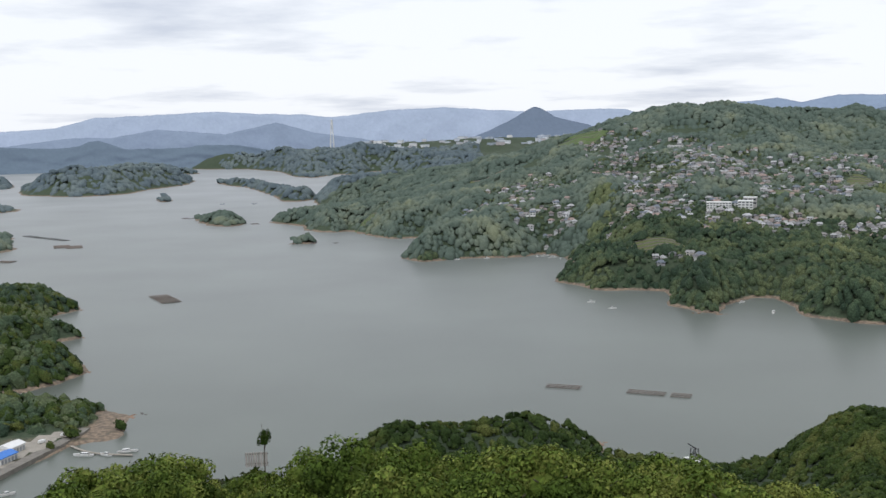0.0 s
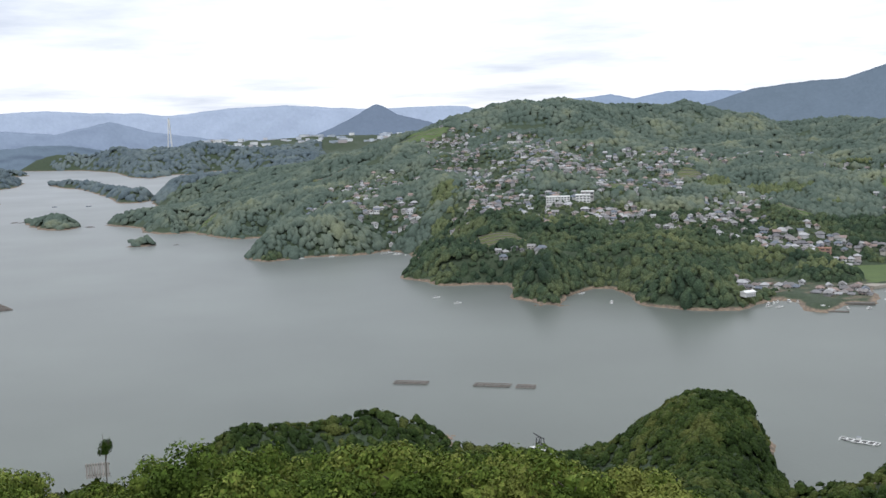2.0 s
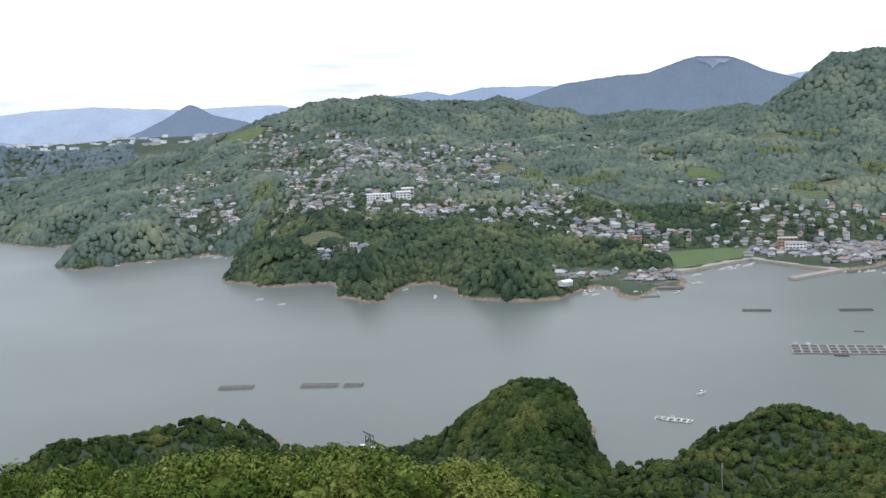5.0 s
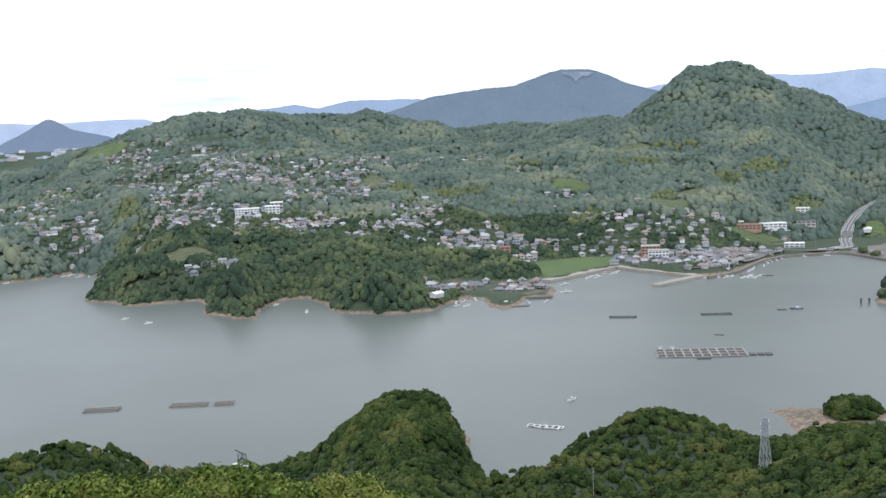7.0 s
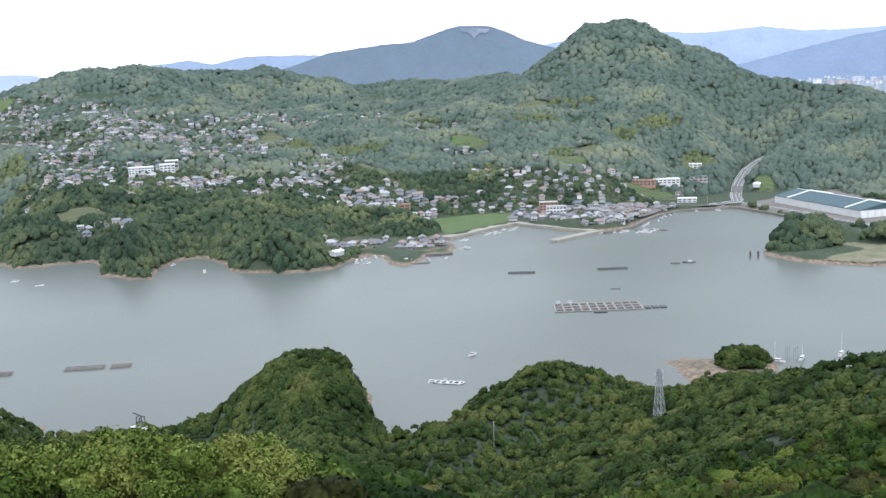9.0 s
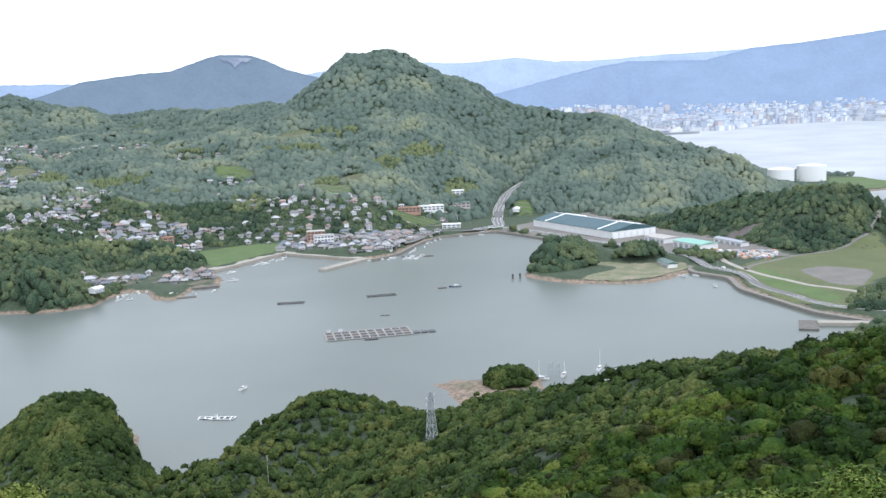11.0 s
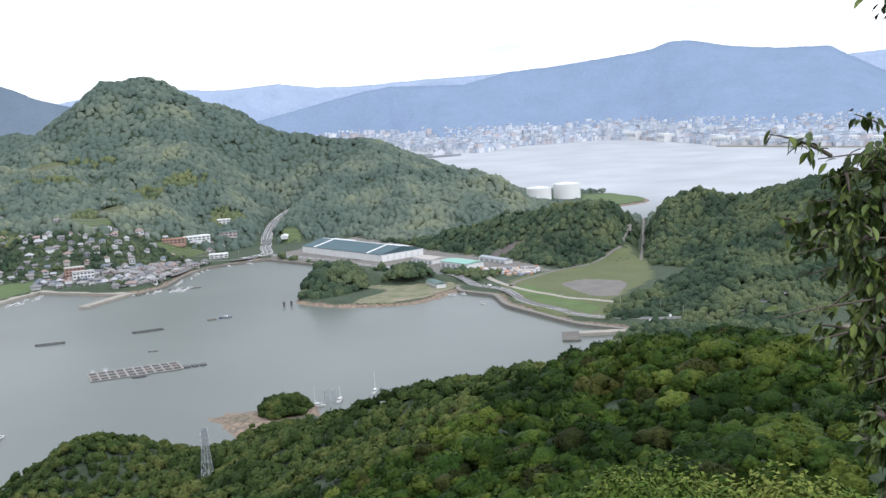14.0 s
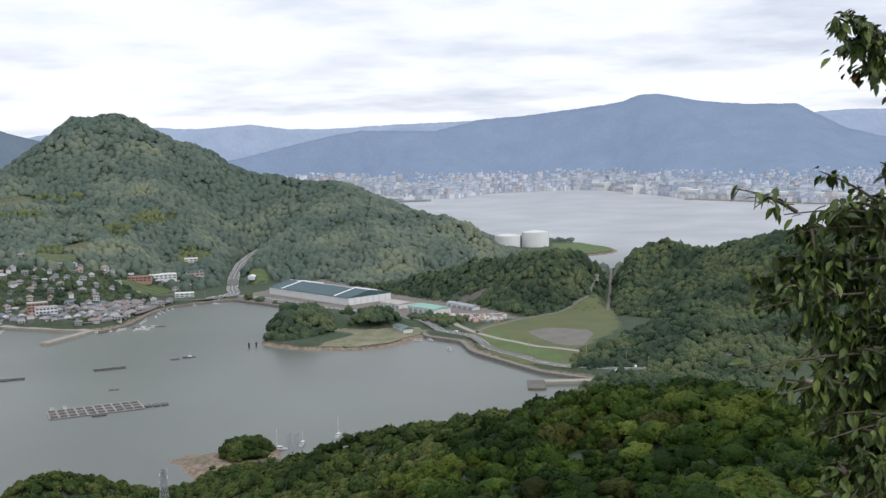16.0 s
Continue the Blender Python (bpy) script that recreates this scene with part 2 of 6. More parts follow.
l.new(rp.outputs[0], soil.inputs["Factor"])
l.new(level.outputs[0], gm.inputs["Factor"])
l.new(rock.outputs[2], gm.inputs[6])
l.new(soil.outputs[2], gm.inputs[7])
l.new(gm.outputs[2], b.inputs["Base Color"])
bp = n.new("ShaderNodeBump")
bp.inputs["Strength"].default_value, bp.inputs["Distance"].default_value = 0.6, 1.0
l.new(nf.outputs["Fac"], bp.inputs["Height"])
l.new(bp.outputs[0], b.inputs["Normal"])
M["ground"] = ground_mat


def palette(name, colours, rough=0.8, island=False, scale=0.4, weather=0.25, metal=0.0):
    """One of several paints for each piece, weathered by noise."""
    m = bpy.data.materials.new(name)
    m.use_nodes = True
    n, l = m.node_tree.nodes, m.node_tree.links
    b = n["Principled BSDF"]
    b.inputs["Roughness"].default_value, b.inputs["Metallic"].default_value = rough, metal
    geo, obj, ramp = n.new("ShaderNodeNewGeometry"), n.new("ShaderNodeObjectInfo"), n.new("ShaderNodeValToRGB")
    ramp.color_ramp.interpolation = "CONSTANT"
    for i, c in enumerate(colours):
        e = ramp.color_ramp.elements[i] if i < 2 else ramp.color_ramp.elements.new(i / len(colours))
        e.position, e.color = i / len(colours), (*c, 1)
    l.new(geo.outputs["Random Per Island"] if island else obj.outputs["Random"], ramp.inputs[0])
    tex, mix = n.new("ShaderNodeTexNoise"), n.new("ShaderNodeMix")
    tex.inputs["Scale"].default_value, tex.inputs["Detail"].default_value = scale, 6
    l.new(geo.outputs["Position"], tex.inputs["Vector"])
    rr = n.new("ShaderNodeMapRange")
    rr.inputs["From Min"].default_value, rr.inputs["From Max"].default_value = 0.3, 0.7
    rr.inputs["To Min"].default_value, rr.inputs["To Max"].default_value = 1.0 - weather, 1.0
    l.new(tex.outputs["Fac"], rr.inputs["Value"])
    mix.data_type, mix.blend_type = "RGBA", "MULTIPLY"
    mix.inputs["Factor"].default_value = 1.0
    l.new(ramp.outputs[0], mix.inputs[6])
    l.new(rr.outputs[0], mix.inputs[7])
    l.new(mix.outputs[2], b.inputs["Base Color"])
    return m


WALLS = [(.55, .545, .53), (.34, .33, .32), (.70, .70, .68), (.42, .41, .39), (.50, .47, .43), (.26, .26, .26), (.62, .62, .62), (.46, .40, .37), (.57, .57, .58), (.38, .38, .39)]
ROOFS = [(.20, .20, .205), (.14, .14, .15), (.28, .275, .27), (.20, .165, .15), (.36, .36, .36), (.24, .225, .215), (.15, .175, .21), (.30, .225, .195), (.44, .44, .45), (.18, .175, .175)]
M["wall_paint"] = palette("wall_paint", WALLS)
M["roof_tile"] = palette("roof_tile", ROOFS, 0.6)
M["wall_mix"] = palette("wall_mix", [tuple(min(0.8, 1.1 * v) for v in c) for c in WALLS], island=True)
M["roof_mix"] = palette("roof_mix", ROOFS, 0.6, island=True)
M["glass_dark"] = material("glass_dark", (0.05, 0.06, 0.07), 0.15, vary=0.2, scale=0.3)
M["white_paint"] = material("white_paint", (0.78, 0.78, 0.76), 0.5, vary=0.12, scale=0.5)
M["white_wall"] = material("white_wall", (0.70, 0.70, 0.68), 0.7, vary=0.14, scale=0.15)
M["blue_paint"] = material("blue_paint", (0.05, 0.20, 0.62), 0.5, vary=0.2, scale=0.5)
M["blue_wall"] = material("blue_wall", (0.36, 0.46, 0.68), 0.6, vary=0.1, scale=0.3)
M["teal_roof"] = material("teal_roof", (0.065, 0.115, 0.13), 0.6, vary=0.2, scale=0.1, spec=0.3)
M["green_roof"] = material("green_roof", (0.22, 0.42, 0.34), 0.5, vary=0.12, scale=0.2)
M["dark_green_roof"] = material("dark_green_roof", (0.08, 0.14, 0.12), 0.5, vary=0.2, scale=0.3)
M["orange_roof"] = material("orange_roof", (0.34, 0.19, 0.13), 0.8, vary=0.3, scale=0.4)
M["brick_wall"] = material("brick_wall", (0.38, 0.24, 0.18), 0.8, vary=0.2, scale=0.4)
M["bamboo_pole"] = material("bamboo_pole", (0.24, 0.20, 0.17), 0.8, vary=0.35, scale=1.0, objrand=0.25)
M["pale_timber"] = material("pale_timber", (0.40, 0.37, 0.34), 0.8, vary=0.3, scale=0.8, objrand=0.2)
M["net_dark"] = material("net_dark", (0.085, 0.085, 0.08), 0.9, vary=0.3, scale=1.0)
M["rust_net"] = material("rust_net", (0.14, 0.105, 0.09), 0.9, vary=0.3, scale=1.0)
M["float_buoy"] = material("float_buoy", (0.10, 0.10, 0.11), 0.6, vary=0.3, scale=2.0)
M["steel_grey"] = material("steel_grey", (0.36, 0.38, 0.40), 0.5, metal=0.3, vary=0.2, scale=0.6)
M["dark_steel"] = material("dark_steel", (0.06, 0.06, 0.065), 0.6, metal=0.3, vary=0.2, scale=0.6)
M["hull_blue"] = material("hull_blue", (0.08, 0.12, 0.2), 0.5, vary=0.2, scale=0.6)
M["rock"] = material("rock", (0.33, 0.22, 0.15), 0.95, scale=0.12, colour2=(0.17, 0.12, 0.09), bump=0.8, bump_scale=0.8)
M["dark_rock"] = material("dark_rock", (0.14, 0.12, 0.11), 0.95, scale=0.12, colour2=(0.08, 0.07, 0.065), bump=0.8, bump_scale=0.8)
M["stone_wall"] = material("stone_wall", (0.24, 0.22, 0.19), 0.95, scale=0.3, colour2=(0.15, 0.14, 0.12), bump=0.5, bump_scale=1.5)
M["cargo"] = palette("cargo", [(.52, .24, .13), (.66, .65, .62), (.50, .44, .37), (.36, .37, .38), (.72, .71, .68), (.58, .42, .30), (.62, .61, .60), (.45, .28, .21), (.30, .34, .40)], 0.7)
# haze over the port is mixed into these wall and roof colours
M["city_wall_hazed"] = palette("city_wall_hazed", [(.60, .64, .70), (.76, .78, .80), (.50, .54, .62), (.66, .68, .72), (.44, .49, .57), (.80, .80, .80), (.62, .62, .66), (.55, .50, .50)], 0.9, island=True, scale=0.02)
M["city_roof_hazed"] = palette("city_roof_hazed", [(.44, .50, .58), (.52, .57, .63), (.38, .44, .53), (.62, .65, .69), (.33, .38, .45)], 0.9, island=True, scale=0.02)


# ---- the lie of the land (metres; the sea is z = 0) ----
# shorelines, in plan
MAINLAND = [(-230, 3350), (-278, 3034), (-300, 2850), (-306, 2640), (-281, 2505), (-251, 2416), (-160, 2365), (-190, 2275), (-285, 2195), (-330, 2075), (-285, 2031),
            (-248, 2004), (-238, 1908), (-182, 1863), (-157, 1894), (-110, 1788), (-75, 1751), (-30, 1765), (-50, 1560), (-56, 1500), (-26, 1460), (35, 1487), (112, 1494),
            (140, 1525), (165, 1475), (173, 1400), (127, 1273), (169, 1198), (239, 1178), (225, 1094), (242, 1053), (262, 1041),
            (280, 1085), (320, 1130), (341, 1117), (336, 1015), (373, 980), (416, 966), (440, 990), (470, 1010), (484, 998),
            (471, 950), (489, 932), (518, 969), (548, 958), (594, 1047)]
HARBOUR = [(703, 1084), (728, 978), (779, 970), (850, 1017), (905, 1035), (978, 1010), (967, 932),
           (950, 870), (938, 808), (930, 740), (905, 665), (872, 640), (870, 615), (869, 589), (828, 549), (809, 509),
           (780, 449), (776, 400), (700, 385), (590, 368), (505, 405), (478, 448), (496, 478), (506, 494), (474, 516), (446, 526), (440, 505), (428, 478), (410, 470),
           (330, 520), (295, 512), (268, 480), (250, 462), (230, 466), (234, 498), (240, 515), (262, 569), (272, 604), (225, 620), (163, 582), (133, 575),
           (92, 600), (92, 636), (77, 640), (20, 640), (-50, 620), (-80, 560), (-70, 400)]
OUTER = [(-150, 250), (-420, 100), (-1500, 0), (-1500, -1500), (2200, -1500), (2200, -300), (1800, 300), (1600, 650), (1500, 700),
         (1440, 740), (1500, 800), (1590, 880), (1622, 838), (1695, 826), (1750, 856), (1812, 955), (1860, 1191), (1960, 1290), (1900, 1500),
         (1900, 1900), (2000, 3000), (1800, 5200), (100, 5200), (-100, 3500)]
LANDS = [
    MAINLAND + HARBOUR + OUTER,
    [(768, 754), (757, 732), (767, 690), (788, 653), (819, 637), (860, 635), (910, 655), (945, 720), (925, 795), (841, 816)],
    [(-1245, 3276), (-1124, 3001), (-952, 2891), (-854, 2960), (-835, 3160), (-775, 3360), (-790, 3600), (-1000, 3650), (-1250, 3580)],
    [(-488, 2181), (-429, 2032), (-390, 1993), (-355, 2060), (-408, 2150), (-484, 2243)],
    [(-706, 2731), (-664, 2648), (-647, 2679), (-698, 2786)],
    [(-693, 3432), (-618, 3268), (-560, 3200), (-440, 2860), (-376, 2612), (-321, 2598), (-300, 2685), (-363, 2947), (-591, 3450)],
    [(-1400, 3600), (-1300, 3391), (-1291, 3309), (-1400, 3250)],
    [(-1100, 2350), (-964, 2400), (-941, 2453), (-949, 2520), (-1100, 2560)],
    [(-760, 1560), (-665, 1643), (-655, 1690), (-740, 1905), (-860, 1900)],
    [(-505, 1251), (-464, 1279), (-372, 1128), (-395, 1075), (-323, 979), (-350, 940), (-295, 879), (-274, 838), (-295, 780),
     (-325, 752), (-239, 734), (-205, 712), (-207, 690), (-198, 652), (-219, 646), (-233, 608), (-241, 577), (-250, 555), (-700, 480), (-900, 900), (-800, 1250)],
    [(-1410, 4330), (-1300, 4280), (-1120, 4130), (-900, 4060), (-880, 4110), (-1050, 4260), (-1380, 4390)],
    [(-1150, 5200), (-1000, 4480), (-853, 4420), (-761, 4400), (-657, 4236), (-589, 4108), (-495, 3746), (-418, 3638), (-353, 3870), (-300, 3781), (-242, 4019), (-100, 3950), (300, 3600),
     (600, 5200)],
    [(-250, 1715), (-205, 1740), (-190, 1700), (-230, 1698)],
]
# ridges: slope of the flanks, roundness, crest as (x, y, z)
RIDGES = [
    (0.26, 25, [(-234, 2689, 45), (-103, 2497, 67), (22, 2399, 79), (141, 2345, 100), (211, 2320, 118), (322, 2277, 122)]),
    (0.34, 30, [(322, 2277, 122), (431, 2310, 183), (467, 2252, 205), (554, 2232, 205), (699, 2243, 192), (839, 2248, 193), (939, 2208, 165),
                (1005, 2179, 148), (1119, 2122, 154), (1168, 1980, 152), (1165, 1806, 163)]),
    # spurs that run down to the bay
    (0.17, 20, [(420, 1900, 132), (390, 1600, 94), (370, 1420, 67), (350, 1280, 44), (320, 1190, 30)]),
    (0.17, 20, [(640, 1850, 120), (600, 1600, 86), (560, 1400, 48), (540, 1250, 22)]),
    (0.18, 20, [(800, 1900, 118), (760, 1600, 94), (760, 1400, 62), (780, 1260, 36)]),
    (0.17, 20, [(250, 2000, 76), (180, 1800, 58), (150, 1650, 36), (130, 1570, 18)]),
    (0.18, 20, [(1050, 1560, 112), (960, 1350, 74), (900, 1220, 28)]),
    (0.16, 20, [(60, 2050, 46), (0, 1800, 32), (20, 1650, 20)]),
    (0.8, 16, [(1248, 1688, 228), (1266, 1676, 248), (1312, 1639, 254), (1334, 1620, 250)]),
    (0.42, 30, [(1168, 1800, 146), (1215, 1720, 172), (1390, 1545, 154), (1431, 1467, 152), (1459, 1367, 130), (1468, 1290, 124)]),
    (0.25, 20, [(1300, 1560, 150), (1250, 1380, 92), (1200, 1250, 52), (1180, 1160, 24)]),
    (0.8, 12, [(1468, 1290, 122), (1506, 1238, 108), (1530, 1200, 84), (1520, 1132, 82), (1500, 1073, 69), (1450, 975, 57), (1415, 935, 30)]),
    (0.40, 14, [(1440, 1400, 142), (1340, 1260, 106), (1250, 1140, 58)]), (0.42, 14, [(1480, 1250, 118), (1390, 1140, 88), (1300, 1030, 48)]),
    (0.45, 12, [(1515, 1130, 84), (1420, 1040, 64), (1340, 950, 36)]), (0.40, 16, [(1330, 1600, 225), (1270, 1450, 150), (1220, 1340, 100)]),
    (0.28, 20, [(1210, 1640, 175), (1160, 1400, 95), (1120, 1250, 50)]),
    (0.5, 12, [(412, 1179, 50), (459, 1162, 30)]), (0.75, 14, [(371, 998, 36), (390, 1028, 40)]),
    (0.7, 14, [(262, 1096, 38), (272, 1140, 46)]), (0.45, 12, [(185, 1225, 24), (354, 1140, 42)]),
    (0.45, 12, [(500, 1190, 30), (560, 1150, 22)]), (0.4, 12, [(201, 1486, 41), (230, 1400, 34)]),
    (0.5, 12, [(36, 1519, 21), (-18, 1519, 18), (90, 1530, 16)]), (0.4, 12, [(-226, 2087, 12), (-138, 2045, 12)]),
    (0.3, 20, [(-60, 2400, 46), (-10, 2180, 40), (50, 1850, 38)]), (0.5, 10, [(-300, 2110, 14), (-220, 2150, 18), (-130, 2180, 20)]), (0.4, 15, [(-1380, 4300, 20), (-1240, 4240, 38), (-1120, 4180, 36), (-960, 4090, 22)]),
    (0.5, 14, [(1092, 789, 42), (1105, 740, 51), (1139, 685, 55), (1165, 640, 55), (1180, 612, 50)]),
    (0.45, 16, [(1262, 600, 46), (1285, 554, 56), (1285, 503, 52), (1272, 449, 69), (1239, 392, 79), (1207, 322, 83)]),
    (0.35, 14, [(890, 455, 6), (910, 414, 10), (900, 329, 20), (1050, 430, 22)]),
    (0.45, 8, [(835, 765, 17), (880, 770, 15)]), (0.45, 8, [(900, 710, 12), (905, 690, 10)]),
    (0.45, 20, [(-1130, 3120, 40), (-1020, 3080, 68), (-930, 3090, 60), (-880, 3250, 56), (-830, 3400, 50), (-810, 3500, 34)]),
    (0.5, 8, [(-449, 2100, 12), (-402, 2080, 19)]), (0.5, 5, [(-670, 2700, 9)]),
    (0.4, 15, [(-629, 3300, 20), (-531, 3100, 24), (-400, 2720, 24), (-335, 2640, 20)]),
    (0.4, 15, [(-1350, 3450, 25)]), (0.4, 15, [(-1050, 2450, 25)]), (0.4, 15, [(-780, 1700, 24)]),
    (0.5, 14, [(-560, 1130, 30), (-430, 1090, 25), (-400, 1085, 27)]), (0.5, 12, [(-520, 960, 26), (-375, 950, 20), (-350, 955, 18)]),
    (0.5, 12, [(-520, 850, 28), (-339, 833, 22), (-310, 835, 20)]), (0.5, 12, [(-500, 700, 22), (-300, 708, 11), (-265, 705, 9)]),
    (0.3, 30, [(-980, 4560, 40), (-860, 4500, 58), (-640, 4320, 86), (-480, 4000, 60),
               (-300, 4150, 96), (-165, 4110, 78), (0, 4100, 58), (200, 4150, 45)]),
    (0.10, 20, [(-250, 4600, 85), (100, 4600, 98), (700, 4550, 108)]),
    # the hill that the viewpoint stands on and its spurs
    (0.62, 2, [(-8, -30, 188), (0, -4, 188.2), (2, 0, 188)]),
    (0.6, 10, [(-70, 80, 138), (-30, 85, 151.5), (-13, 104, 152.6), (5, 97, 153.2), (25, 92, 153), (42, 75, 149), (100, 60, 142), (190, 45, 134)]),
    (0.45, 15, [(190, 45, 134), (215, 79, 131), (240, 101, 125), (266, 138, 113), (285, 175, 101), (318, 215, 77), (325, 247, 80),
                (322, 290, 64), (320, 330, 46), (320, 380, 28), (318, 415, 22)]),
    (0.5, 14, [(335, 412, 23), (316, 425, 28), (301, 436, 37.5), (280, 438, 38), (263, 434, 36), (248, 428, 29), (208, 385, 28)]),
    (0.6, 10, [(-58, 587, 12), (-27, 589, 20), (18, 599, 18), (44, 608, 20), (65, 614, 13)]),
    (0.9, 14, [(234, 507, 30), (228, 522, 36.5), (211, 536, 40.5), (200, 490, 33), (175, 430, 36), (130, 330, 60), (60, 180, 110)]),
    (0.5, 6, [(474, 494, 3.5), (484, 486, 4)]),
]
# level ground: (outline, height)
FLATS = [
    ([(905, 1050), (990, 1020), (975, 930), (955, 860), (945, 810), (960, 640), (1010, 590), (1050, 690), (1080, 800), (1175, 1035), (1060, 1110), (930, 1120)], 3.5),
    ([(855, 600), (880, 640), (960, 640), (1020, 590), (1060, 570), (1060, 470), (900, 450), (800, 455)], 4.0),
    ([(600, 1060), (700, 1095), (780, 1000), (850, 1030), (900, 1045), (900, 1110), (800, 1150), (720, 1180), (630, 1190)], 3.0),
    ([(430, 1000), (450, 1020), (500, 1040), (520, 985), (548, 962), (594, 1047), (606, 1086), (575, 1075), (542, 1088), (520, 1130), (495, 1120), (455, 1050)], 2.5),
    ([(1610, 1060), (1615, 880), (1630, 835), (1700, 828), (1750, 860), (1810, 955), (1780, 1090), (1700, 1110)], 3.0),
    ([(772, 690), (790, 655), (825, 640), (890, 645), (915, 668), (905, 690), (880, 706), (868, 745), (846, 745), (845, 705), (800, 705)], 2.4),
    ([(440, 520), (474, 512), (508, 492), (505, 466), (470, 462), (430, 476)], 1.7),
    ([(-232, 716), (-212, 716), (-202, 706), (-204, 677), (-196, 649), (-219, 643), (-224, 663), (-224, 690)], 1.3),
    ([(-224, 672), (-300, 650), (-420, 540), (-246, 568), (-236, 610)], 2.5),
]

# the cutting through to the outer bay, beside the knoll
GAP = [(1087, 544), (1235, 615), (1469, 729)]
# bare cuts in the slope behind the yard: centre, half widths, turn
CUTS = [(1188, 927, 20, 10, -40), (1068, 712, 26, 9, -50)]
# the hill road in its cutting
HILL_ROAD = [(1002, 1027, 3.6), (1043, 1078, 6), (1102, 1132, 12), (1172, 1189, 19), (1247, 1242, 22), (1324, 1292, 24)]


def line_distance(px, py, pts, closed=False):
    best, where = np.full(px.shape, 1e9), np.zeros(px.shape)
    pts = list(pts) + ([pts[0]] if closed else [])
    if len(pts) == 1:
        pts = pts * 2
    for i, (a, c) in enumerate(zip(pts[:-1], pts[1:])):
        dx, dy = c[0] - a[0], c[1] - a[1]
        s = np.clip(((px - a[0]) * dx + (py - a[1]) * dy) / max(dx * dx + dy * dy, 1e-6), 0, 1)
        d = np.hypot(px - a[0] - s * dx, py - a[1] - s * dy)
        near = d < best
        best, where = np.where(near, d, best), np.where(near, i + s, where)
    return best, where


def within(px, py, poly):
    hit = np.zeros(px.shape, bool)
    for a, c in zip(poly, list(poly[1:]) + [poly[0]]):
        cross = (a[1] > py) != (c[1] > py)
        hit ^= cross & (px < (c[0] - a[0]) * (py - a[1]) / ((c[1] - a[1]) or 1e-9) + a[0])
    return hit


def ripple(px, py, size, seed=0.0):
    """A cheap smooth noise in -1..1."""
    u, v = px / size + seed, py / size - 1.7 * seed
    return (np.sin(u * 1.3 + 1.1 * np.sin(v * 1.9 + seed)) + np.sin(v * 1.7 + 1.3 * np.sin(u * 1.1 + 2 + seed)) +
            0.6 * np.sin(2.9 * u + 2.3 * v + 1.7 * np.sin(1.3 * u - 2.1 * v))) / 2.6


def shore(px, py):
    """Metres inland from the tide line (minus: out at sea)."""
    wx, wy = px + 5 * ripple(px, py, 22, 3.0), py + 5 * ripple(px, py, 22, 8.0)
    best = np.full(px.shape, -1e9)
    for poly in LANDS:
        d, _ = line_distance(wx, wy, poly, True)
        best = np.maximum(best, np.where(within(wx, wy, poly), d, -d))
    return best


def height(px, py):
    px, py = np.asarray(px, float), np.asarray(py, float)
    d = shore(px, py)
    total, crest_far = np.full(px.shape, np.exp(4.0 / 3.5)), np.full(px.shape, 1e9)
    for slope, rounding, crest in RIDGES:
        best = np.full(px.shape, -300.0)
        for a, c in zip(crest, crest[1:] or crest):
            far, s = line_distance(px, py, [a, c])
            top = a[2] + (c[2] - a[2]) * s
            crest_far = np.minimum(crest_far, far)
            best = np.maximum(best, top - slope * (np.sqrt(far * far + rounding * rounding) - rounding))
        total += np.exp(np.clip(best / 3.5, -90, 90))
    relief = 3.5 * np.log(total)
    relief += np.clip(relief / 40, 0, 1) * np.clip((np.hypot(px, py) - 60) / 200, 0, 1) * (5 * ripple(px, py, 60, 1.0) + 2 * ripple(px, py, 24, 5.0))
    # gullies and shoulders on the slopes, away from the crests
    relief += np.clip((np.hypot(px, py) - 600) / 300, 0, 1) * np.clip((crest_far - 15) / 60, 0, 1) * np.clip(relief / 30, 0, 1) * (14 * ripple(px, py, 80, 9.0) + 8 * ripple(px, py, 36, 4.0))
    for poly, level in FLATS:
        f, _ = line_distance(px, py, poly, True)
        f = np.where(within(px, py, poly), 0, f)
        relief = np.minimum(relief, level + 0.55 * f)
    f, _ = line_distance(px, py, GAP)
    relief = np.minimum(relief, 4 + 1.9 * np.maximum(f - 6, 0))
    f, s = line_distance(px, py, HILL_ROAD)
    relief = np.minimum(relief, np.interp(s, np.arange(len(HILL_ROAD)), [p[2] for p in HILL_ROAD]) + 0.7 * np.maximum(f - 11, 0))
    cliff = np.clip(1 - (np.hypot(px - 226, py - 525) - 28) / 20, 0, 1)
    beach = np.clip(4.5 + 4.5 * ripple(px, py, 40, 6.0), 1.5, 9) * (1 - 0.6 * cliff)
    bank = np.where(d < beach, 0.28 * d, 0.28 * beach + (0.9 + 2.2 * cliff) * (d - beach))
    return np.where(d > 0, np.minimum(bank, relief), np.maximum(-14, 0.3 * d))


def spaced(lo, hi, a, c, fine, grow=1.09):
    """Grid lines: fine between a and c, wider and wider outside."""
    mid = list(np.arange(a, c, fine))
    step, x = fine, a
    while x > lo:
        step = min(step * grow, 42)
        x -= step
        mid.insert(0, x)
    step, x = fine, mid[-1]
    while x < hi:
        step = min(step * grow, 42)
        x += step
        mid.append(x)
    return np.array(mid)


def smooth(mesh, on=True):
    mesh.polygons.foreach_set("use_smooth", np.full(len(mesh.polygons), on))


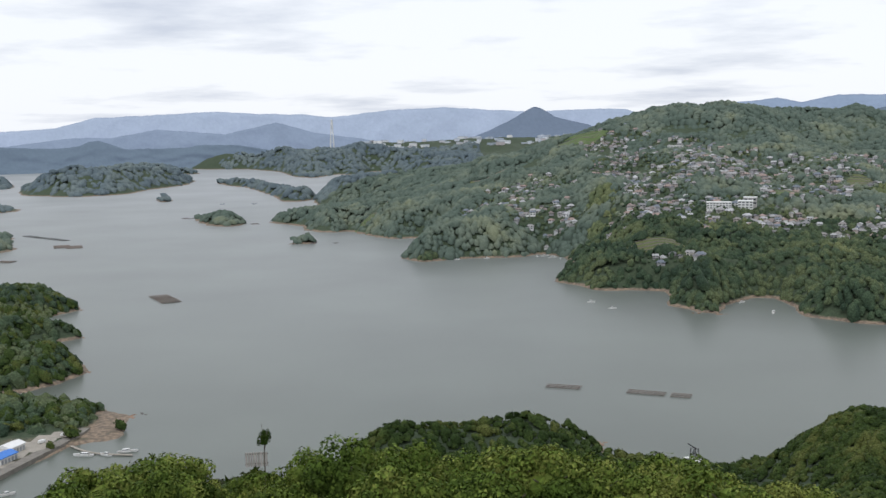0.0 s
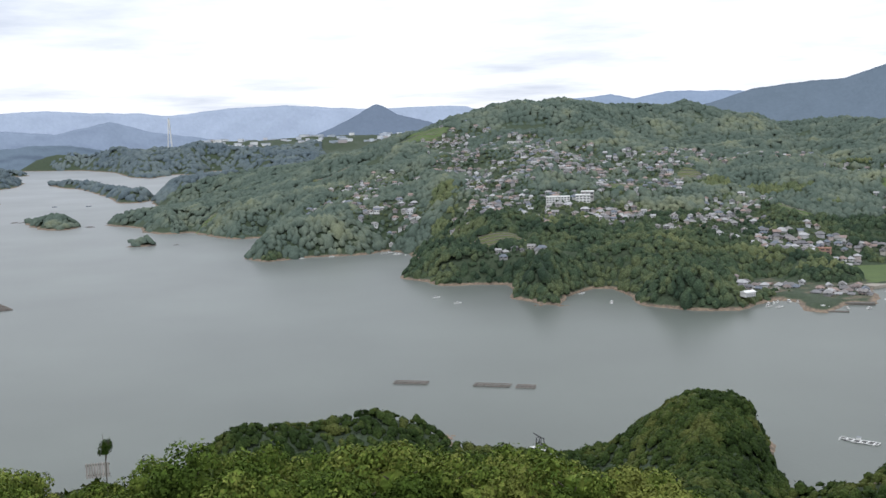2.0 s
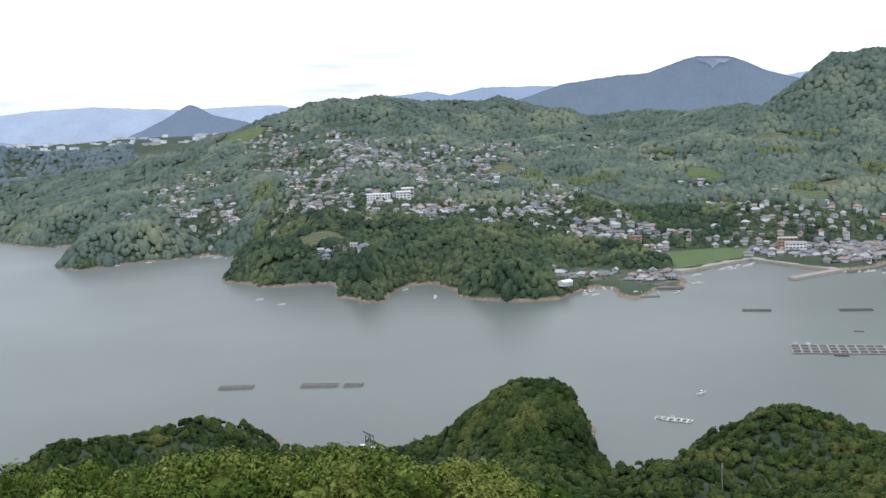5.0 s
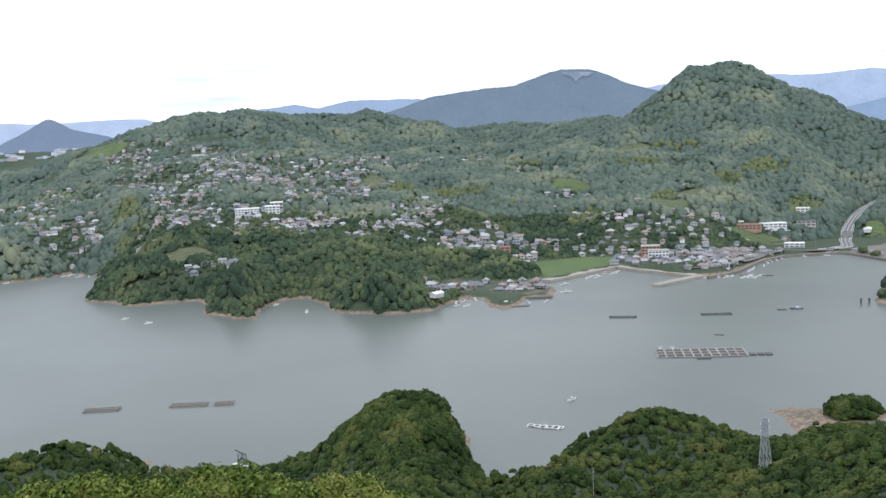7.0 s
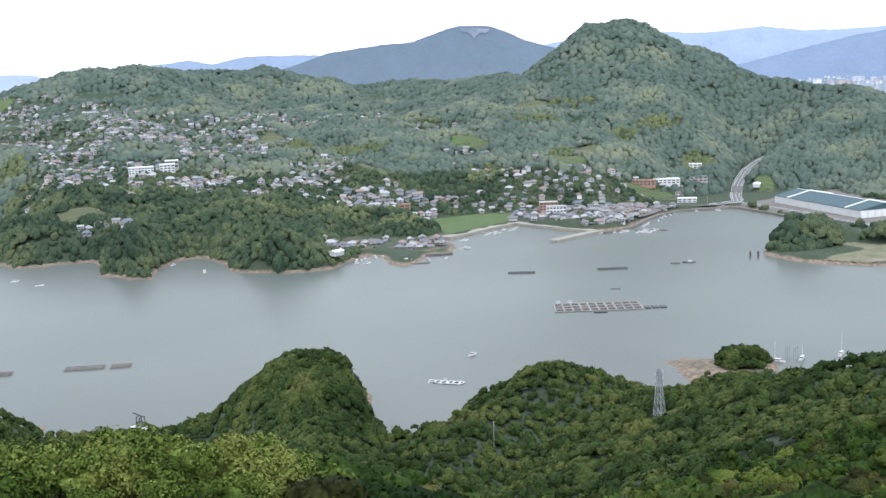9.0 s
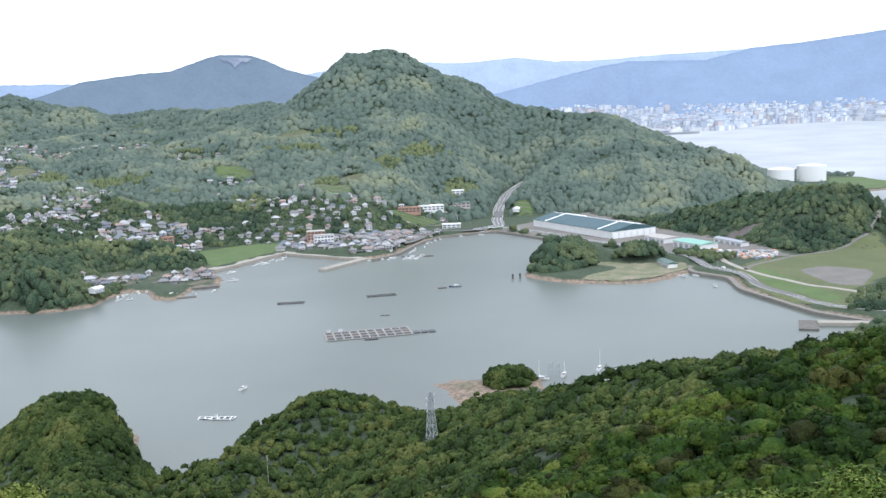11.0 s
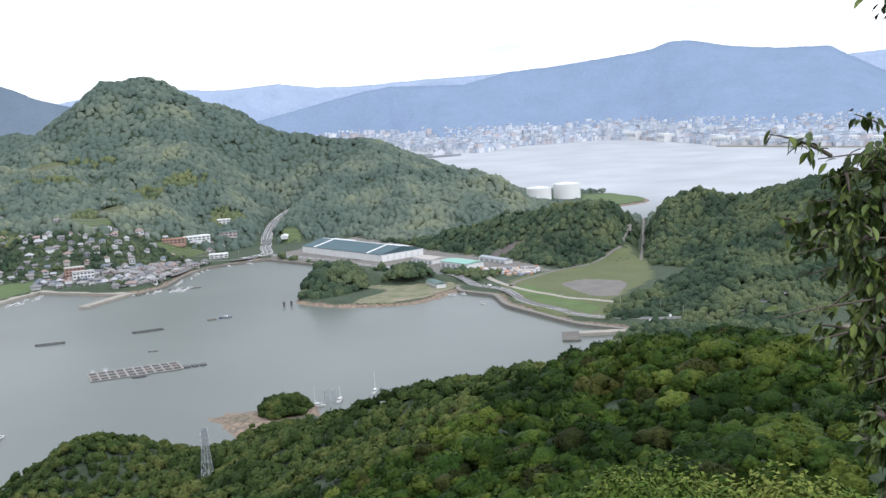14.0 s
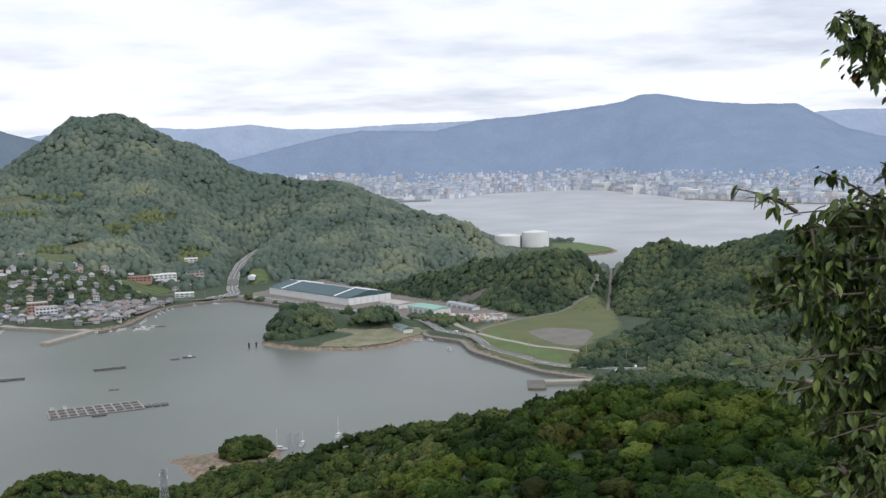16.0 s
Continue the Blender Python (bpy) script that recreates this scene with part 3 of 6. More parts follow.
def sheet(name, gx, gy, gz, mat):
    ny, nx = gz.shape
    mesh = bpy.data.meshes.new(name)
    co = np.stack([*np.meshgrid(gx, gy), gz], -1).reshape(-1, 3)
    i = (np.arange(ny - 1)[:, None] * nx + np.arange(nx - 1)).ravel()
    mesh.from_pydata(co.tolist(), [], np.stack([i, i + 1, i + nx + 1, i + nx], 1).tolist())
    smooth(mesh)
    mesh.materials.append(mat)
    return new(name, mesh)


gx = spaced(-2600, 5000, -480, 1300, 8.6)
gy = spaced(-1500, 5100, 20, 1560, 8.6)
ground = tagged(sheet("ground", gx, gy, height(*np.meshgrid(gx, gy)), M["ground"]),
                "hilly coastal land with brown rocky tide line", "ground", kind="structure")
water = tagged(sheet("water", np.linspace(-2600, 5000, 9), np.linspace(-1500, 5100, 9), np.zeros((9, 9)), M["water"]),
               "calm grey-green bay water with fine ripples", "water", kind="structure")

# ---- the far ranges: label, distance, haze colour, skyline as (heading, elevation) ----
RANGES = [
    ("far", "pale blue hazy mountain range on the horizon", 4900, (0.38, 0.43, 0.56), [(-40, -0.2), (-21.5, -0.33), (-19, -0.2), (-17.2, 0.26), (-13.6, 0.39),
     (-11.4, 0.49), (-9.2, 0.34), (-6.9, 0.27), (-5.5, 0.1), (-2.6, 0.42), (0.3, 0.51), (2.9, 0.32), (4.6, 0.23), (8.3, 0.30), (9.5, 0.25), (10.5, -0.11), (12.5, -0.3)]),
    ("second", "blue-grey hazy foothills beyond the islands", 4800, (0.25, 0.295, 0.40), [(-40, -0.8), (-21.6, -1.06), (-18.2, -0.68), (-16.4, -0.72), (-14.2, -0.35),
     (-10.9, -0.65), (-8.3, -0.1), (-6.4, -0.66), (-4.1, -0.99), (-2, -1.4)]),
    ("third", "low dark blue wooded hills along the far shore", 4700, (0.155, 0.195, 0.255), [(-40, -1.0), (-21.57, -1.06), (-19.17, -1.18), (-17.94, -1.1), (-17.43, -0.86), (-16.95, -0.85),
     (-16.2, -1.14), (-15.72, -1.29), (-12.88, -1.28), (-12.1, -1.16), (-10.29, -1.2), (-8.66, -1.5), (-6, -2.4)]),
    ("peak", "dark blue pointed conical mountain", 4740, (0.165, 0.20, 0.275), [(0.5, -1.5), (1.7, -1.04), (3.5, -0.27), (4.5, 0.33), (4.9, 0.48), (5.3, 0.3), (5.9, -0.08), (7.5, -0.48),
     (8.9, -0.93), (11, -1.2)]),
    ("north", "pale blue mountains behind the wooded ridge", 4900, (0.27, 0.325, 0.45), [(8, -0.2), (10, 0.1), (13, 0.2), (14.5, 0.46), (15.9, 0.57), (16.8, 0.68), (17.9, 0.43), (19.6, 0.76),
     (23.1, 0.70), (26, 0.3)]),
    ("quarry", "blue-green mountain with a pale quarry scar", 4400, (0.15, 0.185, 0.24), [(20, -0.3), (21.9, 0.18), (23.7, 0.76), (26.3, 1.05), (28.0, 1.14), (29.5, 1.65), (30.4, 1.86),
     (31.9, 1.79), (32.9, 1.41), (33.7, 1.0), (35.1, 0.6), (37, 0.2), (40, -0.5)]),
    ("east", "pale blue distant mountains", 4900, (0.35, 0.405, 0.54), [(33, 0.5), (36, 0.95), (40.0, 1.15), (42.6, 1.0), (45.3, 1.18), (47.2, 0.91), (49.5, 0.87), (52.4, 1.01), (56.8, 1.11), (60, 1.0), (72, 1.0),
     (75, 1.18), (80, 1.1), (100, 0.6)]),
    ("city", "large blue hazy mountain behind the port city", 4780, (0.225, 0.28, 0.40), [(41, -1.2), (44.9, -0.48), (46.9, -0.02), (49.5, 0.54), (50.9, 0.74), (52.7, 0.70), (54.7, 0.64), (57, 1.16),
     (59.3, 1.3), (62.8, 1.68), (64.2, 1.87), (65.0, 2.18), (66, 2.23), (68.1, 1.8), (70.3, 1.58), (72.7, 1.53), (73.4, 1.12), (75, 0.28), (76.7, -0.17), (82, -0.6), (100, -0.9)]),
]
# the far bay's shore under the city mountain: heading and distance
CITY_SHORE = [(41, 4560), (50.8, 4550), (53.5, 3900), (55.5, 3810), (57.5, 4162), (61.6, 4299), (63.6, 4185), (67.8, 3509), (73.5, 3213), (80, 3150), (100, 3100)]


def flank(key, dist, line, az, f):
    """Distance and height of a range's near flank; f runs from foot (0) to crest (1)."""
    el = np.interp(az, [p[0] for p in line], [p[1] for p in line])
    crest = EYE[2] + dist * np.tan(np.radians(el + 0.018 * ripple(az, az * 0, 0.3, dist % 7) + 0.012 * ripple(az, az * 0, 0.1, 2.0)))
    spur = 0.6 * ripple(az, az * 0 + f * 2, 1.1, dist % 5) + 0.4 * ripple(az, az * 0 + f * 4, 0.45, 4.0)
    if key == "city":
        foot, power, spur = np.interp(az, [p[0] for p in CITY_SHORE], [p[1] for p in CITY_SHORE]), 1.5, spur * 0.5
    else:
        foot, power = dist - {"third": 60.0, "east": 110.0, "second": 110.0, "far": 130.0}.get(key, 330.0), 1.15
    r = foot + (dist - foot) * f + 40 * spur * f * (1 - f) * 3
    return r, 2 + (crest - 2) * f ** power * (1 + 0.10 * spur * (1 - f))


def mountain_range(key, label, dist, colour, line):
    """A range with a crest, spurs and gullies on its near flank."""
    az = np.arange(line[0][0], line[-1][0], 0.14)
    verts, rows = [], 16
    for f in [0.0] + list(np.linspace(0, 1, rows)) + [1.0]:
        r, z = flank(key, dist, line, az, f)
        verts.append(np.stack([r * np.sin(np.radians(az)), r * np.cos(np.radians(az)), z], -1))
    verts[0][:, 2] = -6
    verts[-1][:, 2] = -6
    verts[-1][:, :2] *= 1 + 60.0 / dist
    co, nx = np.concatenate(verts), len(az)
    i = (np.arange(rows + 1)[:, None] * nx + np.arange(nx - 1)).ravel()
    mesh = bpy.data.meshes.new("mountain_range")
    mesh.from_pydata(co.tolist(), [], np.stack([i, i + 1, i + nx + 1, i + nx], 1).tolist())
    smooth(mesh)
    # haze is put into the mountain's base colour and given off as glow
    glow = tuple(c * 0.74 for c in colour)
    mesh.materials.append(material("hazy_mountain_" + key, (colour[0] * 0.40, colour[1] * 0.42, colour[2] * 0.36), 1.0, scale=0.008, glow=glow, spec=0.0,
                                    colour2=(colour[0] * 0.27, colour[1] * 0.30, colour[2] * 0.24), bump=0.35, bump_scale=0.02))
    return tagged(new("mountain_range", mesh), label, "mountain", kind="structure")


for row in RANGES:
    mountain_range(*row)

# the quarry cut below the summit
row = next(r for r in RANGES if r[0] == "quarry")
cut_az, cut_f = np.meshgrid(np.linspace(30.4, 32.0, 26), np.linspace(0.0, 1.0, 7))
cut_f = 0.965 - 0.075 * np.sin(np.pi * (cut_az - 30.4) / 1.6) * (1 + 0.5 * ripple(cut_az, cut_az * 0, 0.12, 3.0)) * cut_f
cut_r, cut_z = flank(row[0], row[2], row[4], cut_az, cut_f)
cut_r = cut_r - 9
cut = np.stack([cut_r * np.sin(np.radians(cut_az)), cut_r * np.cos(np.radians(cut_az)), cut_z + 3], -1)
i = (np.arange(6)[:, None] * 26 + np.arange(25)).ravel()
mesh = bpy.data.meshes.new("quarry_face")
mesh.from_pydata(cut.reshape(-1, 3).tolist(), [], np.stack([i, i + 1, i + 27, i + 26], 1).tolist())
mesh.materials.append(material("quarry_rock", (0.24, 0.265, 0.31), 1.0, scale=0.03, colour2=(0.12, 0.15, 0.20), spec=0.0))
tagged(new("quarry_face", mesh), "pale bare quarry cut high on the mountain", "quarry", kind="structure")


# ---- woods and town plan ----
rng = np.random.default_rng(7)


def dome(sub, squash, rough, seed, clumps=0, clump=1.0, floor=-0.25):
    """A rugged tree crown of radius 1: lumpy shell plus loose leaf clumps. Returns vertices and triangles."""
    bm = bmesh.new()
    bmesh.ops.create_icosphere(bm, subdivisions=sub, radius=1.0)
    bmesh.ops.delete(bm, geom=[v for v in bm.verts if v.co.z < floor - 0.15], context="VERTS")
    for v in bm.verts:
        p = v.co.copy()
        k = 1 + rough * noise.noise(p * 1.7 + Vector((seed * 3.1, 0, 0))) + rough * 0.7 * noise.noise(p * 4.1 + Vector((0, seed * 2.3, 0)))
        v.co = Vector((p.x * k, p.y * k, (p.z * k) * squash))
    bm.verts.ensure_lookup_table()
    bm.verts.index_update()
    co = [tuple(v.co) for v in bm.verts]
    tris = []
    for f in bm.faces:
        ids = [v.index for v in f.verts]
        tris += [(ids[0], ids[i], ids[i + 1]) for i in range(1, len(ids) - 1)]
    bm.free()
    rnd = random.Random(seed)
    for _ in range(clumps):
        a, z = rnd.uniform(0, 2 * math.pi), rnd.uniform(-0.2, 1.0)
        r = math.sqrt(max(0, 1 - z * z))
        out = Vector((r * math.cos(a), r * math.sin(a), z * squash))
        c = out * rnd.uniform(0.86, 1.1)
        facing = (out.normalized() + 0.55 * Vector((rnd.gauss(0, 1), rnd.gauss(0, 1), rnd.gauss(0, 1)))).normalized()
        side = facing.orthogonal().normalized()
        side.rotate(Matrix.Rotation(rnd.uniform(0, 6.28), 3, facing))
        up = facing.cross(side)
        s = clump * rnd.uniform(0.6, 1.25)
        base = len(co)
        co += [tuple(c - side * s * 0.5), tuple(c + up * s * 0.42), tuple(c + side * s * 0.5), tuple(c - up * s * 0.42), tuple(c + facing * s * 0.22)]
        tris += [(base, base + 1, base + 4), (base + 1, base + 2, base + 4), (base + 2, base + 3, base + 4), (base + 3, base, base + 4)]
    return np.array(co), np.array(tris)


def cauli(lumps, sub, seed, low=-0.75):
    """A billowing crown of radius 1: a core and rounded lumps of foliage on it."""
    rnd = random.Random(seed)
    co, tris = dome(1, 0.85, 0.25, seed, floor=low)
    co, tris = (co * 0.8).tolist(), tris.tolist()
    for k in range(lumps):
        z = rnd.uniform(-0.25, 0.95)
        a = 2.4 * k + rnd.uniform(-0.5, 0.5)
        q = math.sqrt(1 - z * z)
        c = Vector((q * math.cos(a), q * math.sin(a), z * 0.9)) * rnd.uniform(0.5, 0.72)
        lc, lt = dome(sub, 0.8, 0.45, seed * 31 + k, floor=-0.4)
        base, size = len(co), rnd.uniform(0.32, 0.52)
        co += (lc * size + np.array(c)).tolist()
        tris += (lt + base).tolist()
    return np.array(co), np.array(tris)


def flaked(shape, count, size, seed):
    """A crown with loose sprays of leaves standing off its lumps."""
    co, tri = shape
    rnd = np.random.default_rng(seed)
    a = co[tri[rnd.integers(0, len(tri), count)]].mean(1)
    a = a[(a[:, 2] > -0.2) & (np.linalg.norm(a, axis=1) > 0.62)] * 1.03
    flakes = a[:, None] + rnd.normal(0, size, (len(a), 3, 3))
    return np.concatenate([co, flakes.reshape(-1, 3)]), np.concatenate([tri, np.arange(len(a) * 3).reshape(-1, 3) + len(co)])


def raw_mesh(name, co, tri, mat, flat=False):
    mesh = bpy.data.meshes.new(name)
    mesh.vertices.add(len(co))
    mesh.vertices.foreach_set("co", np.asarray(co, float).ravel())
    mesh.loops.add(tri.size)
    mesh.loops.foreach_set("vertex_index", tri.ravel())
    mesh.polygons.add(len(tri))
    mesh.polygons.foreach_set("loop_start", np.arange(0, tri.size, tri.shape[1]))
    mesh.polygons.foreach_set("use_smooth", np.full(len(tri), not flat))
    mesh.update()
    mesh.validate()
    mesh.materials.append(mat)
    return mesh


def grade(px, py, z):
    """Slope of the land under each tree."""
    return np.clip(np.stack([height(px + 5, py) - z, height(px, py + 5) - z], -1) / 5, -0.6, 0.6) * 0.8


def joined(name, shapes, places, radii, heights, mat, flat=False, slope=None):
    """Many crowns in one mesh, leaning with the slope where one is given."""
    pick = rng.integers(0, len(shapes), len(places))
    turn = rng.uniform(0, 2 * np.pi, len(places))
    vs, ts, base = [], [], 0
    for k, (co, tri) in enumerate(shapes):
        sel = np.where(pick == k)[0]
        if not len(sel):
            continue
        c, s = np.cos(turn[sel])[:, None], np.sin(turn[sel])[:, None]
        r, h = radii[sel][:, None], heights[sel][:, None]
        x = (co[:, 0] * c - co[:, 1] * s) * r + places[sel, 0:1]
        y = (co[:, 0] * s + co[:, 1] * c) * r + places[sel, 1:2]
        z = co[:, 2] * h + places[sel, 2:3]
        if slope is not None:
            z = z + (x - places[sel, 0:1]) * slope[sel, 0:1] + (y - places[sel, 1:2]) * slope[sel, 1:2]
        vs.append(np.stack([x, y, z], -1).reshape(-1, 3))
        ts.append((tri[None] + (np.arange(len(sel)) * len(co))[:, None, None] + base).reshape(-1, 3))
        base += len(sel) * len(co)
    return new(name, raw_mesh(name, np.concatenate(vs), np.concatenate(ts), mat, flat))


def scatter(x0, x1, y0, y1, step):
    nx, ny = int((x1 - x0) / step), int((y1 - y0) / step)
    px, py = np.meshgrid(np.arange(nx), np.arange(ny))
    px = x0 + (px + 0.5 * (py % 2) + rng.uniform(-0.45, 0.45, px.shape)) * step
    py = y0 + (py + rng.uniform(-0.45, 0.45, py.shape)) * step
    return px.ravel(), py.ravel()


# built-up quarters: centre, half widths, turn, share of plots with a house
UPPER_TOWN = [(318, 2004, 71, 150, -9, .85), (404, 1725, 116, 148, -13, .85), (286, 1496, 57, 132, -10, .8), (374, 1396, 80, 86, -15, .85),
              (526, 1569, 89, 60, -18, .8), (695, 1765, 67, 40, -21, .8), (529, 1770, 162, 96, -16, .5), (421, 1848, 116, 92, -12, .5), (599, 1697, 52, 116, -19, .6), (297, 1810, 52, 80, -10, .9), (679, 1813, 60, 60, -20, .85), (488, 1806, 90, 50, -15, .85), (790, 1741, 60, 20, -24, .8), (468, 2010, 60, 40, -13, .5), (401, 1377, 70, 40, -16, .6), (484, 1492, 70, 50, -18, .6)]
HARBOUR_TOWN = [(590, 1392, 42, 60, -22, .75), (532, 1305, 64, 78, -22, .75), (603, 1215, 84, 50, -26, .9), (776, 1140, 88, 95, -34, .6),
                (825, 1067, 80, 100, -37, 1.0), (802, 1276, 61, 22, -32, .7), (926, 1138, 95, 45, -39, .6), (505, 1055, 50, 40, -30, 1.0), (560, 1030, 34, 42, -30, .9), (815, 1203, 50, 30, -34, .6), (484, 1291, 40, 30, -20, .7), (595, 1397, 44, 34, -24, .7), (640, 1232, 80, 30, -27, .8), (818, 1400, 40, 30, -30, .55)]
HAMLETS = [(258, 1214, 40, 14, -12, .9), (140, 1591, 48, 50, -5, .8), (154, 1797, 82, 72, -4, .6), (881, 1605, 56, 32, -28, .6), (812, 1743, 58, 58, -24, .6),
           (964, 1294, 16, 18, -36, .9), (191, 1350, 34, 16, -8, .8), (447, 1415, 30, 20, -17, .6), (120, 1700, 30, 40, 0, .4), (68, 1697, 50, 40, -2, .55), (172, 1549, 40, 26, -6, .7), (969, 1752, 40, 16, -29, .6)]
TOWN = UPPER_TOWN + HARBOUR_TOWN + HAMLETS
# open plots of grass and crops: centre, half widths, turn
FIELDS = [(245, 1262, 34, 16, -10), (469, 1490, 22, 30, -18), (669, 1404, 30, 30, -24), (605, 1600, 20, 40, -20), (859, 1440, 30, 26, -30),
          (880, 1230, 30, 20, -35), (940, 1260, 26, 22, -37), (330, 1900, 30, 40, -10), (260, 2150, 60, 40, -6), (100, 1950, 50, 30, -3), (640, 1330, 22, 22, -25),
          (1110, 1093, 14, 22, -45), (1048, 1575, 40, 30, -33), (-110, 1880, 40, 14, 20), (955, 1125, 45, 16, -42)]
# lighter bamboo groves: centre, half widths, turn
GROVES = [(329, 1330, 26, 34, -14), (383, 1335, 26, 30, -15), (224, 1570, 20, 40, -8), (215, 1480, 20, 26, -8), (529, 1168, 36, 20, -24), (575, 1120, 30, 18, -27),
          (690, 1400, 46, 18, -60), (761, 1254, 24, 20, -31), (1100, 1560, 70, 26, -35), (1045, 1335, 34, 30, -38), (420, 1180, 20, 16, -20), (1000, 1480, 60, 24, -34),
          (1078, 1616, 59, 20, -34), (679, 1500, 67, 26, -24), (1130, 1327, 44, 30, -40), (894, 1649, 29, 30, -28), (623, 1517, 33, 34, -22), (779, 1267, 27, 24, -32),
          (478, 1280, 21, 22, -20), (344, 1330, 42, 24, -15), (899, 1261, 17, 30, -35), (577, 1265, 21, 22, -25), (1094, 1202, 25, 26, -42), (981, 1970, 45, 50, -26)]


def ellipses(px, py, rows):
    best = np.full(px.shape, 9.0)
    for cx, cy, rx, ry, turn, *_ in rows:
        c, s = math.cos(radians(turn)), math.sin(radians(turn))
        best = np.minimum(best, np.hypot(((px - cx) * c + (py - cy) * s) / rx, (-(px - cx) * s + (py - cy) * c) / ry))
    return best


def town_density(px, py):
    best = np.zeros(px.shape)
    for row in TOWN:
        best = np.maximum(best, row[5] * np.clip(1.9 - 1.5 * ellipses(px, py, [row]), 0, 1))
    return best


GREENS = [[(600, 1060), (700, 1095), (748, 1150), (720, 1175), (638, 1187), (608, 1110)],
          [(941, 614), (990, 603), (1084, 588), (1140, 575), (1107, 548), (989, 481), (875, 466), (830, 450), (792, 426), (800, 490), (850, 560), (890, 600)]]


def open_ground(px, py):
    out = np.zeros(px.shape, bool)
    for poly in [f[0] for f in FLATS] + GREENS:
        out |= within(px, py, poly)
    out |= line_distance(px, py, HILL_ROAD)[0] < 13
    out |= line_distance(px, py, GAP)[0] < 6
    out |= ellipses(px, py, CUTS + [(528, 985, 66, 46, -30), (490, 966, 30, 34, -20), (280, 331, 5, 5, 0)]) < 1
    out |= line_distance(px, py, [(588, 1052), (702, 1092), (733, 976), (779, 974), (850, 1020), (905, 1040), (975, 1015)])[0] < 20
    out |= line_distance(px, py, [(905, 658), (872, 636), (868, 590), (826, 549), (778, 449), (776, 400), (800, 384)])[0] < 16
    return out


# house plots
plots = []
px, py = scatter(-200, 1150, 960, 2300, 9.6)
z, d = height(px, py), shore(px, py)
blocked = np.zeros(px.shape, bool)
for poly in GREENS + [FLATS[0][0], FLATS[1][0]]:
    blocked |= within(px, py, poly)
keep = (rng.random(len(px)) < town_density(px, py) * np.clip(np.where(px > 700, 0.62, 0.66) + 0.85 * ripple(px, py, 30, 6.0), 0.06, 1)) & (d > 9) & ~blocked & (ellipses(px, py, FIELDS) > 1) & (line_distance(px, py, HILL_ROAD)[0] > 18)
keep &= ellipses(px, py, [(385, 1420, 60, 24, -15)]) > 1
plots = np.stack([px[keep], py[keep], z[keep]], -1)
# the fishing village is built closer
px, py = scatter(560, 960, 1020, 1280, 9.0)
keep = (rng.random(len(px)) < town_density(px, py) * np.where(shore(px, py) < 70, 0.7, 0.22)) & (shore(px, py) > 9) & (ellipses(px, py, FIELDS) > 1) & (line_distance(px, py, HILL_ROAD)[0] > 18)
for poly in GREENS + [FLATS[0][0], FLATS[1][0]]:
    keep &= ~within(px, py, poly)
for x, y in zip(px[keep], py[keep]):
    if np.min(np.hypot(plots[:, 0] - x, plots[:, 1] - y)) > 8.2:
        plots = np.concatenate([plots, [[x, y, float(height(np.array([x]), np.array([y]))[0])]]])
taken = {}
for x, y, _ in plots:
    taken.setdefault((int(x // 8), int(y // 8)), []).append((x, y))


def built(px, py, clear=6.0):
    """True where a house stands within that many metres."""
    return np.array([any((x - a) ** 2 + (y - b) ** 2 < clear * clear for i in (-1, 0, 1) for j in (-1, 0, 1) for a, b in taken.get((int(x // 8) + i, int(y // 8) + j), ()))
                     for x, y in zip(px, py)], bool)


# far woods
px, py = scatter(-2100, 2000, 600, 4950, 8.4)
r = np.hypot(px, py)
keep = (r > 1900) & (r < np.where(px < -380, 4560, 4370)) & (py > 900) & ((r < 2450) | (rng.random(len(px)) < 0.34)) & ~((px > 1000) & (py > 2250)) & ((px < 150) | (py < 2420))
px, py = px[keep], py[keep]
z, d = height(px, py), shore(px, py)
keep = (d > 7) & (z > 2) & ~open_ground(px, py) & (rng.random(len(px)) > 0.6 * town_density(px, py)) & ~built(px, py) & (ellipses(px, py, FIELDS) > 1)
px, py, z = px[keep], py[keep], z[keep]
shapes = [dome(1, 0.9, 0.42, s, floor=-0.4) for s in range(8)]
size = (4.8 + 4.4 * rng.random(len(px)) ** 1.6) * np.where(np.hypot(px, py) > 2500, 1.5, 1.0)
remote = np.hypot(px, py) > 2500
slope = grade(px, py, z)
for sel, mat, label in ((~remote, "leaf_hill_hazed", "dense evergreen woods on the hills across the bay"), (remote, "leaf_distant_hazed", "grey-green woods on hazy distant islands")):
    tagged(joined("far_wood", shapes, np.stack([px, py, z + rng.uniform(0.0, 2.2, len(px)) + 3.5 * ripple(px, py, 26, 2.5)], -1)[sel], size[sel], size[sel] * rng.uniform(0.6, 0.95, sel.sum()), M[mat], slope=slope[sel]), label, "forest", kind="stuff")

# woods across the bay
px, py = scatter(-900, 1680, 280, 1900, 7.0)
r = np.hypot(px, py)
keep = (r > 690) & (r <= 1900)
keep &= (r < 1500) | (rng.random(len(px)) < 0.92)
px, py, r = px[keep], py[keep], r[keep]
z, d = height(px, py), shore(px, py)
keep = (d > 4) & (z > 1.2) & ~open_ground(px, py) & (rng.random(len(px)) > 0.6 * town_density(px, py)) & ~built(px, py) & (ellipses(px, py, FIELDS) > 1)
keep &= (px < 1000) | (py > 250)
CLUMPS = [(824, 762, 50, 42, 0), (888, 712, 30, 24, -40)]
keep &= ~within(px, py, LANDS[1]) | (ellipses(px, py, CLUMPS) < 1)
px, py, z, r = px[keep], py[keep], z[keep], r[keep]
shapes = [cauli(2, 1, s + 10) if s % 3 == 0 else dome(1, 0.95, 0.5, s + 10, floor=-0.4) for s in range(9)]
